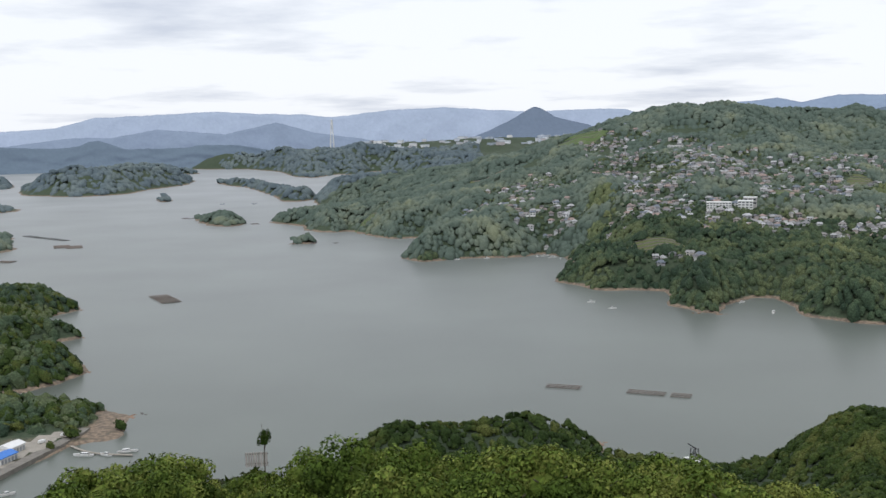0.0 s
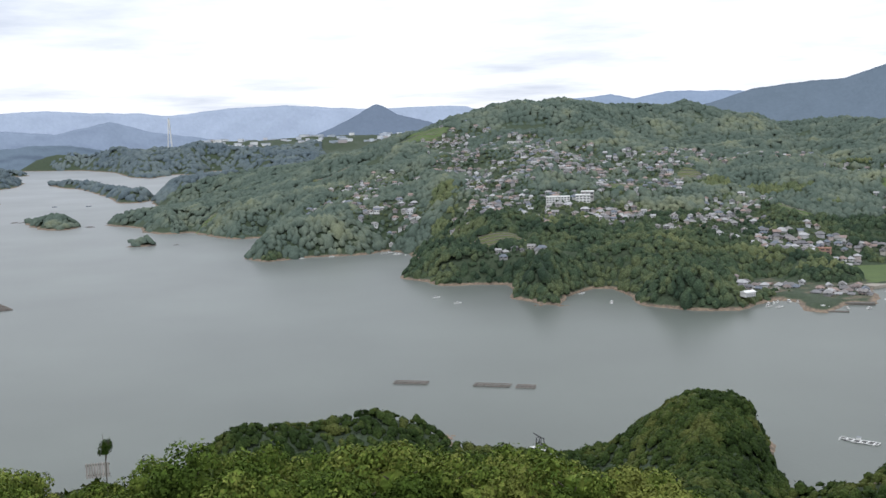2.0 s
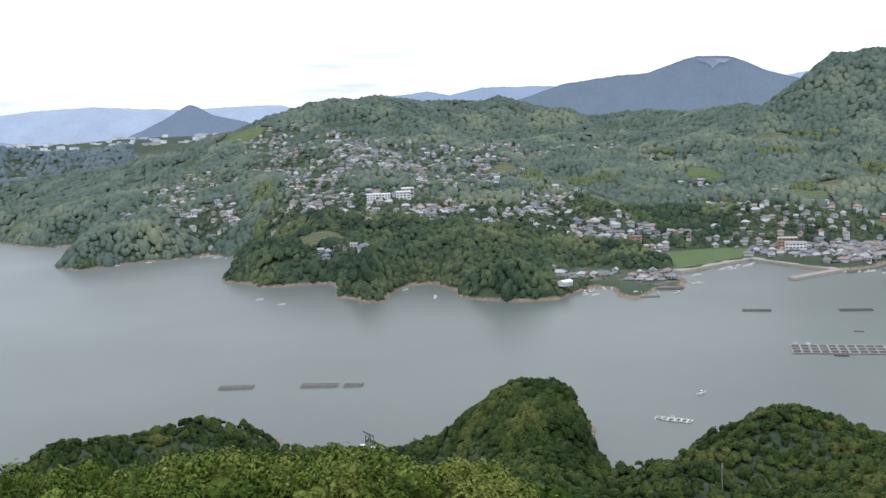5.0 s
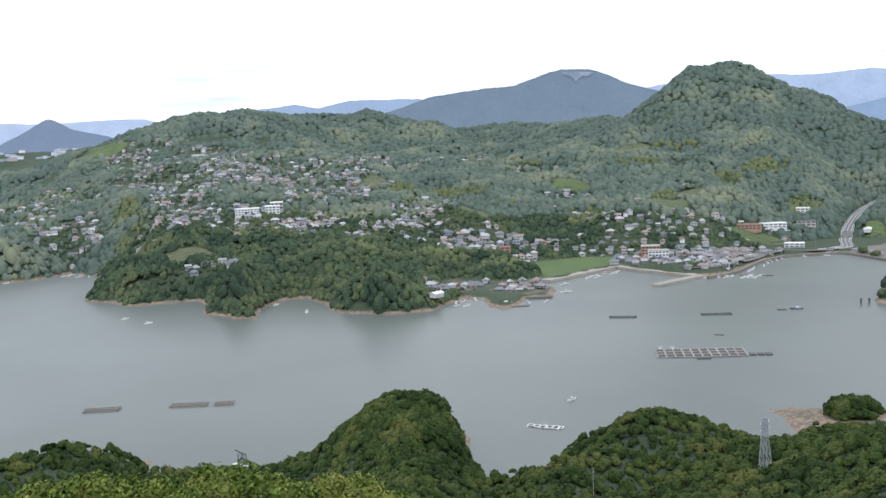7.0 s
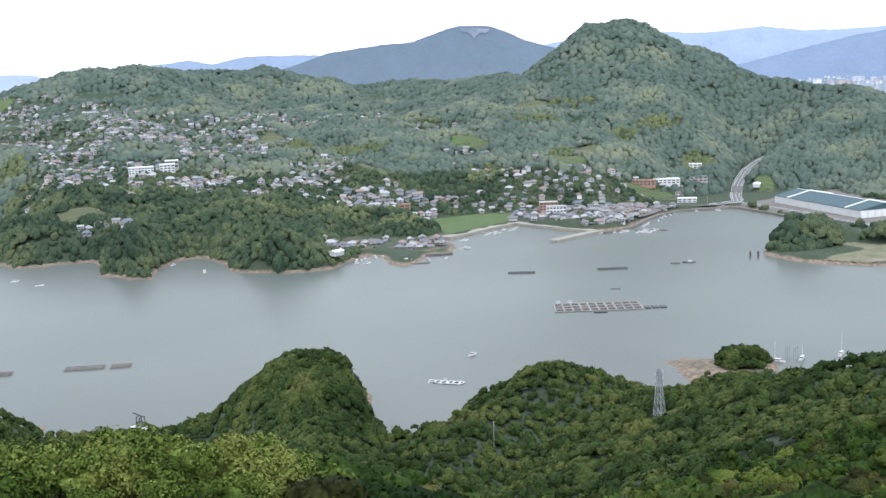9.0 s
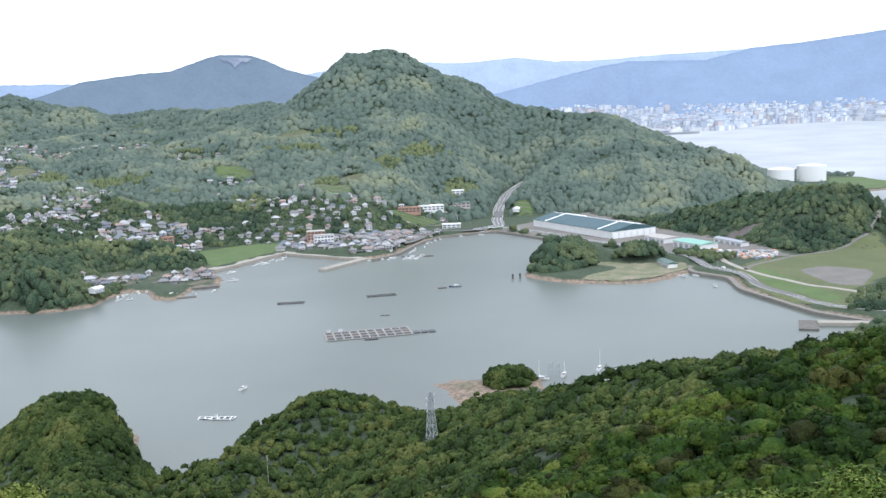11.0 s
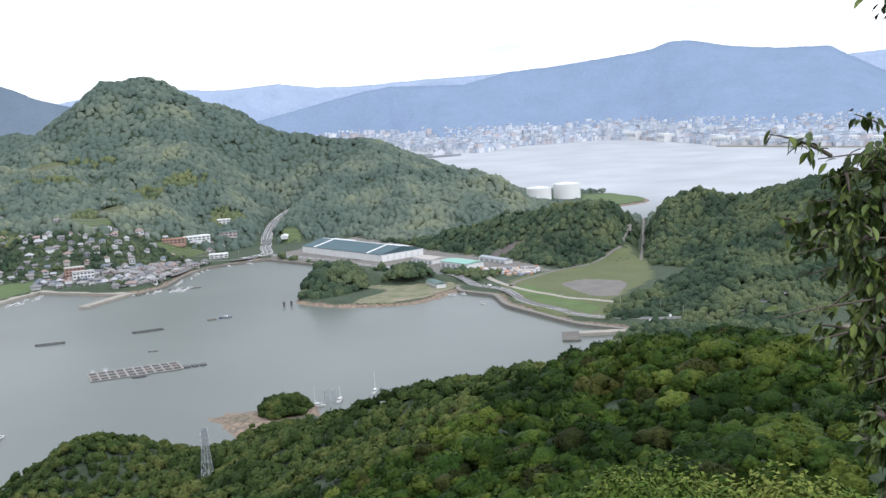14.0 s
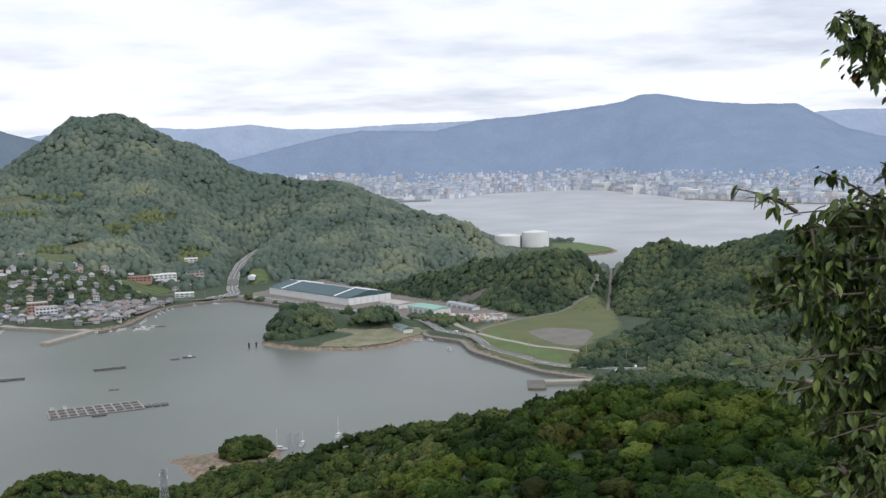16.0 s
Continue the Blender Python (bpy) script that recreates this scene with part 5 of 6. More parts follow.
for i, (x, y, w, d, h, wall, roof, lab) in enumerate((
        (420, 1990, 26, 16, 9, "white_wall", "wall_paint", "white public building on the ridge"), (500, 1950, 26, 18, 8, "wall_paint", "white_paint", "hall with a pale roof above the town"),
        (985, 1146, 34, 14, 6, "white_wall", "white_paint", "long white shop by the harbour road"), (950, 1150, 30, 12, 6, "brick_wall", "orange_roof", "reddish shop building near the harbour"),
        (958, 1075, 24, 10, 5, "wall_paint", "white_paint", "low cream office on the harbour road"), (1035, 1140, 24, 14, 7, "wall_paint", "dark_green_roof", "cream house with a green-grey roof"),
        (620, 1210, 18, 10, 6, "brick_wall", "orange_roof", "house with an orange tiled roof"), (1080, 1195, 18, 12, 6, "white_wall", "white_paint", "small white building beside the hill road"))):
    block("building", x, y, ground_at(x, y), -math.degrees(math.atan2(x, y)) + 8 * (i % 3 - 1), w, d, h, 2, max(3, int(w / 5)), wall, roof, lab)


# ---- harbour walls, roads ----
def strip(name, pts, width, top, bottom, mat, label, category="quay"):
    """A wall or quay of even height along a line."""
    o = ribbon(name, [(x, y, 0.0) for x, y in pts], width, top, M[mat], None, top - bottom, drape=False, step=6.0)
    return tagged(o, label, category)


strip("quay", [(588, 1050), (648, 1072), (698, 1090)], 15, 3.0, -3, "concrete", "pale concrete quay along the green field")
strip("breakwater", [(705, 1088), (719, 1030), (733, 974)], 11, 3.0, -3, "concrete", "pale concrete breakwater of the fishing harbour")
strip("pier", [(737, 972), (700, 962), (663, 951)], 10, 2.6, -3, "concrete", "weathered concrete pier in the fishing harbour")
strip("seawall", [(735, 958), (779, 966), (850, 1013), (905, 1032), (975, 1008), (966, 932), (950, 870), (938, 812)], 3, 2.8, -3, "stone_wall", "dark stone seawall round the harbour", "seawall")
strip("embankment", [(905, 658), (872, 636), (869, 612), (867, 588), (826, 549), (807, 509), (778, 449), (774, 400)], 5, 2.6, -3, "stone_wall", "grey-brown stone embankment along the bay road", "seawall")
strip("landing_pier", [(800, 384), (776, 390), (748, 430)], 9, 2.4, -3, "concrete", "concrete landing pier at the bay shore")
strip("landing_stage", [(752, 440), (726, 424)], 14, 1.2, -3, "dark_concrete", "dark low landing stage at the pier end")
strip("quay", [(-245, 574), (-237, 608), (-225, 656), (-224, 672)], 7, 2.7, -3, "stone_wall", "stone quay wall of the small boatyard")
coast = [(1000, 1022), (990, 925), (972, 860), (962, 800), (952, 735), (925, 672), (893, 630), (886, 590), (846, 545), (826, 500), (800, 450), (800, 392), (850, 330), (930, 290)]
road = tagged(ribbon("road", coast, 9, 0.25, M["asphalt"]), "grey asphalt road along the bay", "road", kind="structure")
for off, name in ((0.0, "lane_line"), (4.0, "edge_line"), (-4.0, "edge_line")):
    ribbon(name, coast, 0.35, 0.31, M["white_line"], road, 0.05, offset=off)
up = [(960, 1030), (1003, 1030)] + [(x, y) for x, y, _ in HILL_ROAD[1:]]
hill_road = tagged(ribbon("road_hill", up, 15, 0.3, M["asphalt"]), "asphalt road climbing from the harbour into the hills", "road", kind="structure")
for off in (0.0, 4.6, -4.6):
    ribbon("lane_line", up, 0.5, 0.36, M["white_line"], hill_road, 0.05, offset=off)
for off in (7.0, -7.0):
    ribbon("guard_rail", up, 0.3, 1.1, M["white_paint"], hill_road, 0.5, offset=off)
harbour_road = [(735, 1000), (780, 985), (850, 1027), (905, 1046), (960, 1030)]
tagged(ribbon("road_harbour", harbour_road, 8, 0.25, M["asphalt"]), "narrow road behind the harbour wall", "road", kind="structure")
track = [(940, 650), (912, 612), (893, 580), (880, 552), (868, 500), (862, 455)]
tagged(ribbon("track", track, 6, 0.25, M["concrete"]), "pale concrete track round the playing field", "road", kind="structure")
loop = [(900, 592), (925, 604), (955, 600), (1010, 600), (1100, 580), (1150, 590), (1210, 620)]
tagged(ribbon("track_upper", loop, 5, 0.25, M["gravel"]), "gravel track crossing the grass", "road", kind="structure")
tagged(ribbon("road_gap", GAP, 3, 0.3, M["gravel"]), "pale concrete road through the narrow cutting", "road", kind="structure")
for x, y, rx, ry, turn in CUTS:
    c, s = math.cos(radians(turn)), math.sin(radians(turn))
    ring = [(x + rx * math.cos(a) * c - ry * math.sin(a) * s, y + rx * math.cos(a) * s + ry * math.sin(a) * c) for a in np.linspace(0, 2 * np.pi, 16)[:-1]]
    patch("bare_cut", ring, 0.3, M["dark_rock"], "bare brown rock cut in the wooded slope", "rock face", 3.0)
patch("sports_ground", [(927, 553), (961, 545), (966, 505), (945, 488), (890, 470), (880, 486), (900, 520)], 0.1, M["gravel"], "bare grey-brown sports ground", "playing field", 3.0)
patch("meadow_slope", GREENS[1], 0.02, M["dry_grass"], "yellow-green mown grass slope", "meadow", 6.0)
patch("grass_bank", [(895, 590), (856, 543), (836, 500), (812, 455), (835, 455), (858, 490), (880, 525), (915, 580)], 0.06, M["grass"], "dark green grass bank beside the bay road", "grass", 4.0)
patch("meadow", GREENS[0], 0.05, M["grass"], "bright green field beside the quay", "field", 6.0)
patch("bare_ground", [(776, 690), (792, 658), (825, 643), (888, 648), (908, 668), (900, 688), (878, 704), (866, 742), (848, 742), (846, 704), (802, 702)], 0.08, M["dry_earth"], "bare pale earth and thin grass on the islet", "earth", 3.0)
patch("yard", [(980, 1005), (1000, 1020), (1175, 1030), (1080, 800), (1055, 690), (1000, 600), (965, 640), (950, 735), (965, 850)], 0.04, M["gravel"], "bare gravel yard round the warehouses", "yard", 6.0)
for n, (x, y, rx, ry, turn) in enumerate(FIELDS):
    c, s = math.cos(radians(turn)), math.sin(radians(turn))
    ring = [(x + rx * math.cos(a) * c - ry * math.sin(a) * s, y + rx * math.cos(a) * s + ry * math.sin(a) * c) for a in np.linspace(0, 2 * np.pi, 14)[:-1]]
    patch("terraced_field", ring, 0.1 + 0.01 * n, M["grass" if n % 3 else "dry_grass"], "small green terraced field among houses", "field", 5.0)
    for k in range(4):
        v = (k - 1.5) * ry * 0.42
        h_ = rx * math.sqrt(max(0.05, 1 - (v / ry) ** 2)) * 0.9
        line = [(x - h_ * c - v * s, y - h_ * s + v * c), (x - v * s, y + v * c), (x + h_ * c - v * s, y + h_ * s + v * c)]
        tagged(ribbon("terrace_wall", line, 0.8, 0.9, M["stone_wall"], None, 1.6, step=5.0), "low stone terrace wall", "wall", "terrace walls")


# ---- warehouse, depot, tanks ----
def warehouse(x, y, z, turn, w, d, h):
    t = thing("warehouse", x, y, z, turn, "long white warehouse with a dark teal metal roof", "warehouse")
    part("wall", boxes((0, 0, h / 2, w, d, h)), M["white_wall"], t)
    for k in range(3):
        seg = part("roof", roof_shape(w / 3 - 1.2, d, h, 6.5, 0.5, False, 0.5), M["teal_roof"], t)
        seg.location = ((k - 1) * w / 3, 0, 0)
    for k in (-0.5, 0.5):
        bm = bmesh.new()
        for a, c in (((0, -d / 2 - .6, h + .7), (0, 0, h + 7.3)), ((0, 0, h + 7.3), (0, d / 2 + .6, h + .7))):
            bar(bm, a, c, 0.9, 4)
        part("roof_gutter", bm, M["white_paint"], t, "white gutter between roof bays").location = (k * w / 1.5, 0, 0)
    part("ridge_cap", boxes((0, 0, h + 7.0, w, 1.4, 0.5)), M["white_paint"], t)
    for k in range(22):
        part("wall_panel", boxes((-w / 2 + (k + 0.5) * w / 22, -d / 2 - 0.1, h * 0.45, w / 22 * 0.62, 0.3, h * 0.8)), M["blue_wall" if k % 2 else "white_paint"], t)
    for k in range(7):
        part("wall_panel", boxes((-w / 2 - 0.1, -d / 2 + (k + 0.5) * d / 7, h * 0.45, 0.3, d / 7 * 0.7, h * 0.8)), M["white_paint"], t)
    return t


warehouse(1040, 905, 3.5, 77.2, 166, 64, 8.5)


def depot(x, y, z, turn, w, d, h, roof, label):
    t = thing("depot", x, y, z, turn, label, "depot")
    part("wall", boxes((0, 0, h / 2, w, d, h)), M["white_wall"], t)
    part("roof", roof_shape(w, d, h, 1.6, 0.5, False, 0.4), M[roof], t)
    for k in range(5):
        part("shutter", boxes((-w / 2 + (k + 0.5) * w / 5, -d / 2 - 0.05, h * 0.38, w / 5 * 0.6, 0.2, h * 0.7)), M["steel_grey"], t)
        part("shutter", boxes((-w / 2 + (k + 0.5) * w / 5, d / 2 + 0.05, h * 0.38, w / 5 * 0.6, 0.2, h * 0.7)), M["steel_grey"], t)
    return t


depot(990, 715, 3.5, 75, 46, 24, 6.5, "green_roof", "white depot with a pale green metal roof")
depot(1010, 775, 3.5, 75, 36, 22, 5, "pale_timber", "low depot with a flat beige roof")
depot(1035, 700, 3.5, 70, 50, 10, 4, "steel_grey", "long open shed with a grey roof")
depot(884, 672, ground_at(884, 672), 58, 30, 10, 4, "dark_green_roof", "low pavilion with a dark green roof on the islet")
depot(1100, 1096, ground_at(1100, 1096), 40, 20, 9, 4, "white_paint", "small white storehouse beside the hill road")
depot(430, 985, ground_at(400, 985), 20, 12, 8, 4, "white_paint", "white boathouse at the foot of the wood")

yard_rng = random.Random(4)
cont = None
for n in range(110):
    u, v = yard_rng.random(), yard_rng.random()
    x, y = 928 + 50 * u + 36 * v, 676 - 66 * v + 14 * u
    if cont is None:
        cont = thing("container", x, y, 3.6, 60, "stacked coloured containers and crates in the yard", "container", "goods in the yard")
        part("body", boxes((0, 0, 1.3, 6.1, 3.0, 2.6)), M["cargo"], cont)
        part("door", boxes((3.1, 0, 1.3, 0.1, 2.2, 2.4)), M["cargo"], cont)
        part("frame", boxes(*[(sx * 3.0, sy * 1.2, 1.3, 0.18, 0.18, 2.7) for sx in (-1, 1) for sy in (-1, 1)]), M["steel_grey"], cont)
    else:
        copy_thing(cont, pose(x, y, 3.6, 0, 0, yard_rng.uniform(0, 180)))


def tank(x, y, z, r, h, seed):
    t = thing("storage_tank", x, y, z, seed * 40, "large white cylindrical storage tank with a domed roof", "tank", "storage tanks")
    part("shell", drum(0, 0, 0, h, r, 48), M["white_paint"], t)
    bm = drum(0, 0, h, h + 2.5, r, 48, r * 0.25)
    lid = part("roof", bm, M["white_wall"], t)
    ring = bmesh.new()
    for k in range(24):
        a, c = 2 * math.pi * k / 24, 2 * math.pi * (k + 1) / 24
        bar(ring, (r * math.cos(a), r * math.sin(a), h + 1), (r * math.cos(c), r * math.sin(c), h + 1), 0.15)
    part("railing", ring, M["steel_grey"], lid)
    st = bmesh.new()
    for k in range(14):
        a = 0.09 * k
        bmesh.ops.create_cube(st, size=1.2, matrix=Matrix.Translation(((r + 0.6) * math.cos(a), (r + 0.6) * math.sin(a), h * k / 14)))
    part("stair", st, M["steel_grey"], t)


tank(1662, 1026, 3, 22, 23, 1)
tank(1715, 1000, 3, 24, 26, 2)
patch("tank_lawn", [(1771, 1000), (1800, 956), (1740, 868), (1692, 838), (1640, 846), (1628, 885), (1651, 934), (1700, 960)], 0.1, M["grass"], "green lawn on the spit beyond the tanks", "lawn")


# ---- boats ----
def boat(x, y, turn, length, label, cabin=0.35, hullmat="white_paint"):
    t = thing("boat", x, y, 0.0, turn, label, "boat", "moored boats")
    w, bm = length * 0.27, bmesh.new()
    rows = []
    for k, (f, wide, keel, rail) in enumerate(((-0.5, 0.8, -0.2, 0.85), (-0.2, 1.0, -0.35, 0.8), (0.15, 0.95, -0.35, 0.9), (0.38, 0.6, -0.2, 1.15), (0.5, 0.04, 0.3, 1.4))):
        rows.append([bm.verts.new(p) for p in ((f * length, -wide * w / 2, rail), (f * length, -wide * w / 2 * 0.7, keel), (f * length, wide * w / 2 * 0.7, keel), (f * length, wide * w / 2, rail))])
    for a, c in zip(rows[:-1], rows[1:]):
        for k in range(3):
            bm.faces.new((a[k], c[k], c[k + 1], a[k + 1]))
    bm.faces.new(rows[0])
    bmesh.ops.recalc_face_normals(bm, faces=bm.faces)
    part("hull", bm, M[hullmat], t)
    deck = bmesh.new()
    vs = [deck.verts.new(p) for p in ((-0.49 * length, -0.38 * w, 0.62), (0.15 * length, -0.44 * w, 0.62), (0.42 * length, 0, 0.8), (0.15 * length, 0.44 * w, 0.62), (-0.49 * length, 0.38 * w, 0.62))]
    deck.faces.new(vs)
    part("deck", deck, M["pale_timber"], t)
    wheelhouse = part("cabin", boxes((-0.08 * length, 0, 1.3, length * cabin, w * 0.62, 1.5)), M["white_paint"], t)
    part("cabin_window", boxes((-0.08 * length, 0, 1.6, length * cabin + 0.06, w * 0.64, 0.5)), M["glass_dark"], wheelhouse)
    m = bmesh.new()
    bar(m, (-0.2 * length, 0, 1.9), (-0.2 * length, 0, 4.2), 0.06)
    part("mast", m, M["steel_grey"], t)
    return t


first = boat(-185, 628, 15, 12, "white fishing boat with a low cabin")
small = boat(-227, 556, 35, 8, "small white open motorboat at its mooring", 0.25)
BERTHS = [(-209, 622, 175, 1), (-196, 622, 160, 0), (-228, 640, 40, 0), (573, 981, 165, 1), (500, 976, 95, 0), (560, 1000, 20, 0),
          (645, 1050, 15, 0), (655, 1055, 15, 0), (640, 1046, 25, 0), (672, 1062, 20, 0), (692, 1066, 15, 0), (738, 965, 10, 0), (750, 958, 30, 0), (765, 955, 20, 0),
          (314, 1041, 70, 1), (151, 1118, 10, 0), (167, 1079, 0, 0), (831, 579, 60, 0), (864, 624, 80, 0), (855, 632, 100, 0), (360, 612, 20, 0), (300, 1100, 30, 0)]
HARBOUR_BERTHS = [(453, 990, 60, 1), (460, 994, 70, 0), (466, 998, 50, 0), (478, 1000, 80, 1), (484, 994, 85, 0), (448, 978, 20, 0), (456, 972, 10, 0),
                  (800, 970, 30, 0), (808, 976, 30, 0), (816, 981, 35, 0), (822, 988, 35, 0), (770, 940, 10, 1), (782, 945, 15, 1), (790, 938, 5, 1), (776, 930, 20, 0), (840, 992, 50, 0),
                  (858, 1008, 80, 0), (868, 1014, 80, 0), (880, 1019, 80, 0), (892, 1024, 80, 0), (925, 1022, 90, 0), (948, 1008, 110, 0), (652, 1043, 15, 1), (678, 1053, 15, 1), (598, 1025, 10, 1), (758, 954, 20, 1), (776, 936, 0, 1), (498, 952, 20, 0), (512, 950, 80, 0), (530, 944, 30, 0), (140, 1500, 30, 1), (150, 1490, 50, 0),
                  (158, 1470, 80, 0), (148, 1480, 20, 1), (130, 1496, 40, 0), (60, 1484, 20, 0), (20, 1478, 20, 0)]
for x, y, turn, big in BERTHS + HARBOUR_BERTHS:
    copy_thing(first if big else small, pose(x, y, 0, 0, 0, turn))
ferry = boat(486, 948, 190, 20, "white excursion boat moored at a pontoon", 0.6)
part("upper_deck", boxes((-2, 0, 2.9, 9, 4, 1.8)), M["white_paint"], ferry)
part("bridge", boxes((0, 0, 4.4, 4, 3, 1.4)), M["white_paint"], ferry)
tug = boat(-430, 2545, 10, 12, "small dark fishing boat far out in the bay", 0.3, "hull_blue")
copy_thing(tug, pose(-505, 2557, 0, 0, 0, 40))
copy_thing(tug, pose(688, 770, 0, 0, 0, 150))
strip("work_float", [(672, 776), (679, 773)], 4, 0.8, -0.4, "dark_concrete", "small dark work float towed behind a boat", "float")
strip("work_float", [(560, 722), (566, 717)], 2.5, 0.6, -0.3, "dark_concrete", "small grey float alone in the bay", "float")
strip("pontoon", [(476, 946), (505, 934)], 6, 0.7, -0.6, "dark_concrete", "floating grey mooring pontoon", "pontoon")
strip("jetty", [(-222, 640), (-206, 624), (-180, 620)], 1.6, 0.9, 0.4, "concrete", "narrow gangway and jetty of the boatyard", "jetty")
strip("wharf", [(500, 985), (520, 972), (546, 962)], 8, 1.9, -3, "dark_concrete", "low weathered wharf of the fishing hamlet")
strip("jetty", [(775, 955), (800, 930)], 3, 0.9, -0.5, "dark_concrete", "floating jetty in the fishing harbour", "jetty")


# ---- rafts ----
def raft(a, c, depth, poles, label, beams=3, mat="bamboo_pole", floats=True):
    """An oyster raft: long beams, cross poles, floats under it."""
    (x0, y0), (x1, y1) = a, c
    length, turn = math.hypot(x1 - x0, y1 - y0), math.degrees(math.atan2(y1 - y0, x1 - x0))
    t = thing("raft", (x0 + x1) / 2, (y0 + y1) / 2, 0.0, turn, label, "raft", "oyster rafts")
    for k in range(beams):
        part("beam", bar(bmesh.new(), (-length / 2, (k / (beams - 1) - 0.5) * depth, 0.55), (length / 2, (k / (beams - 1) - 0.5) * depth, 0.55), 0.26), M[mat], t)
    cross = bar(bmesh.new(), (0, -depth / 2, 0.8), (0, depth / 2, 0.8), 0.13 if depth < 15 else 0.3)
    proto = part("cross_pole", cross, M[mat], t)
    for k in range(poles):
        o = proto if k == 0 else new("cross_pole", proto.data)
        o.parent = t
        o.location = ((k / (poles - 1) - 0.5) * length, 0, 0)
    if floats:
        for k in range(5):
            part("float", boxes(((k - 2) * length * 0.22, 0, 0.1, length * 0.02, depth * 0.9, 0.4)), M["float_buoy"], t)
    return t


raft((72, 768), (95, 760), 9, 20, "long brown bamboo oyster raft afloat in the bay")
raft((126, 748), (150, 738), 9, 22, "long brown bamboo oyster raft afloat in the bay")
raft((153.5, 736), (166, 731), 9, 12, "short brown bamboo oyster raft afloat in the bay")
raft((533, 837), (553, 823), 8, 14, "dark low oyster raft near the far shore", mat="net_dark")
raft((604, 798), (628, 785), 8, 14, "dark low oyster raft near the far shore", mat="net_dark")
raft((-314, 1210), (-301, 1187), 21, 6, "square oyster raft of dark poles", 4)
raft((-299, 1184), (-287, 1161), 21, 6, "square oyster raft of dark poles", 4)
raft((-598, 1735), (-586, 1702), 24, 8, "square oyster raft of dark poles", 5)
raft((-576, 1726), (-564, 1694), 24, 8, "square oyster raft of dark poles", 5)
raft((-715, 1900), (-664, 1850), 14, 12, "long thin string of oyster floats", 3, "net_dark")
raft((-660, 1850), (-614, 1808), 14, 12, "long thin string of oyster floats", 3, "net_dark")
raft((-620, 1540), (-598, 1536), 20, 8, "square oyster raft of dark poles", 4)


def fish_farm(x, y, turn, length, depth):
    t = thing("fish_farm", x, y, 0.0, turn, "large floating fish farm of pale timber frames and nets", "fish farm")
    n = 10
    for k in range(n + 1):
        part("walkway", boxes(((k / n - 0.5) * length, 0, 0.6, 0.9, depth, 0.35)), M["pale_timber"], t)
    for k in range(4):
        part("walkway", boxes((0, (k / 3 - 0.5) * depth, 0.62, length, 0.9, 0.3)), M["pale_timber"], t)
    for k in range(n):
        for j in range(3):
            part("net_pen", boxes((((k + 0.5) / n - 0.5) * length, ((j + 0.5) / 3 - 0.5) * depth, 0.25, length / n * 0.72, depth / 3 * 0.72, 0.25)),
                 M["rust_net" if (k * 3 + j) % 9 == 1 else "net_dark"], t, "dark net pen" if (k * 3 + j) % 9 != 1 else "reddish net pen")
    for k in (0.06, 0.2):
        part("shed", roof_shape(3, 2.6, 1.5, 0.5, 0.2, False), M["steel_grey"], t).location = ((k - 0.5) * length, depth / 2 + 1.5, 0.4)
        part("shed_wall", boxes(((k - 0.5) * length, depth / 2 + 1.5, 0.9, 3, 2.6, 1.8)), M["white_wall"], t)
    for k in range(3):
        part("float_row", boxes((length / 2 + 4 + k * 6, -depth * 0.3, 0.5, 4.6, 7, 0.9)), M["float_buoy"], t)
    part("side_raft", boxes((0, -depth / 2 - 4, 0.4, 10, 6, 0.6)), M["net_dark"], t)
    return t


fish_farm(510.5, 675, -30, 66, 28)


def pen_raft(x, y, turn):
    t = thing("pen_raft", x, y, 0.0, turn, "cluttered white framed fish pens afloat near the point", "fish pens")
    for cx, cy, w, d in ((-8.5, 1.2, 3.6, 3.4), (-4.4, 0.4, 3.4, 4.2), (-0.4, -0.8, 3.6, 4.6), (3.6, 0, 3.4, 5.6), (7.4, 0.2, 3.4, 5.6), (10.6, 0.4, 2.2, 4.8)):
        for s in (-1, 1):
            part("frame_bar", boxes((cx, cy + s * d / 2, 0.4, w, 0.45, 0.4)), M["white_wall"], t)
            part("frame_bar", boxes((cx + s * w / 2, cy, 0.42, 0.45, d, 0.4)), M["white_wall"], t)
        part("net", boxes((cx, cy, 0.15, w - 0.7, d - 0.7, 0.25)), M["net_dark"], t)
    for k in range(7):
        part("float", drum(-9.5 + 3.2 * k, -2.9 + 0.5 * (k % 3), 0.0, 0.7, 0.5, 8), M["float_buoy" if k % 2 else "white_paint"], t)
    part("hut", boxes((-0.4, 2.2, 1.1, 2.2, 1.6, 1.6)), M["white_paint"], t)
    part("hut_roof", roof_shape(2.2, 1.6, 1.9, 0.4, 0.2, False, 0.12), M["steel_grey"], t).location = (-0.4, 2.2, 0)
    return t


pen_raft(314, 568, -48)
for x, y in ((751, 756), (757, 752)):
    t = thing("marker_post", x, y, 0, 0, "dark timber mooring post with a bushy top in the water", "post", "marker posts")
    part("post", drum(0, 0, -2, 3.2, 0.9, 8, 0.7), M["bark"], t)
    part("cap", drum(0, 0, 2.8, 5, 1.4, 8, 0.5), M["net_dark"], t)


# ---- the port city across the water ----
city_rng = np.random.default_rng(11)


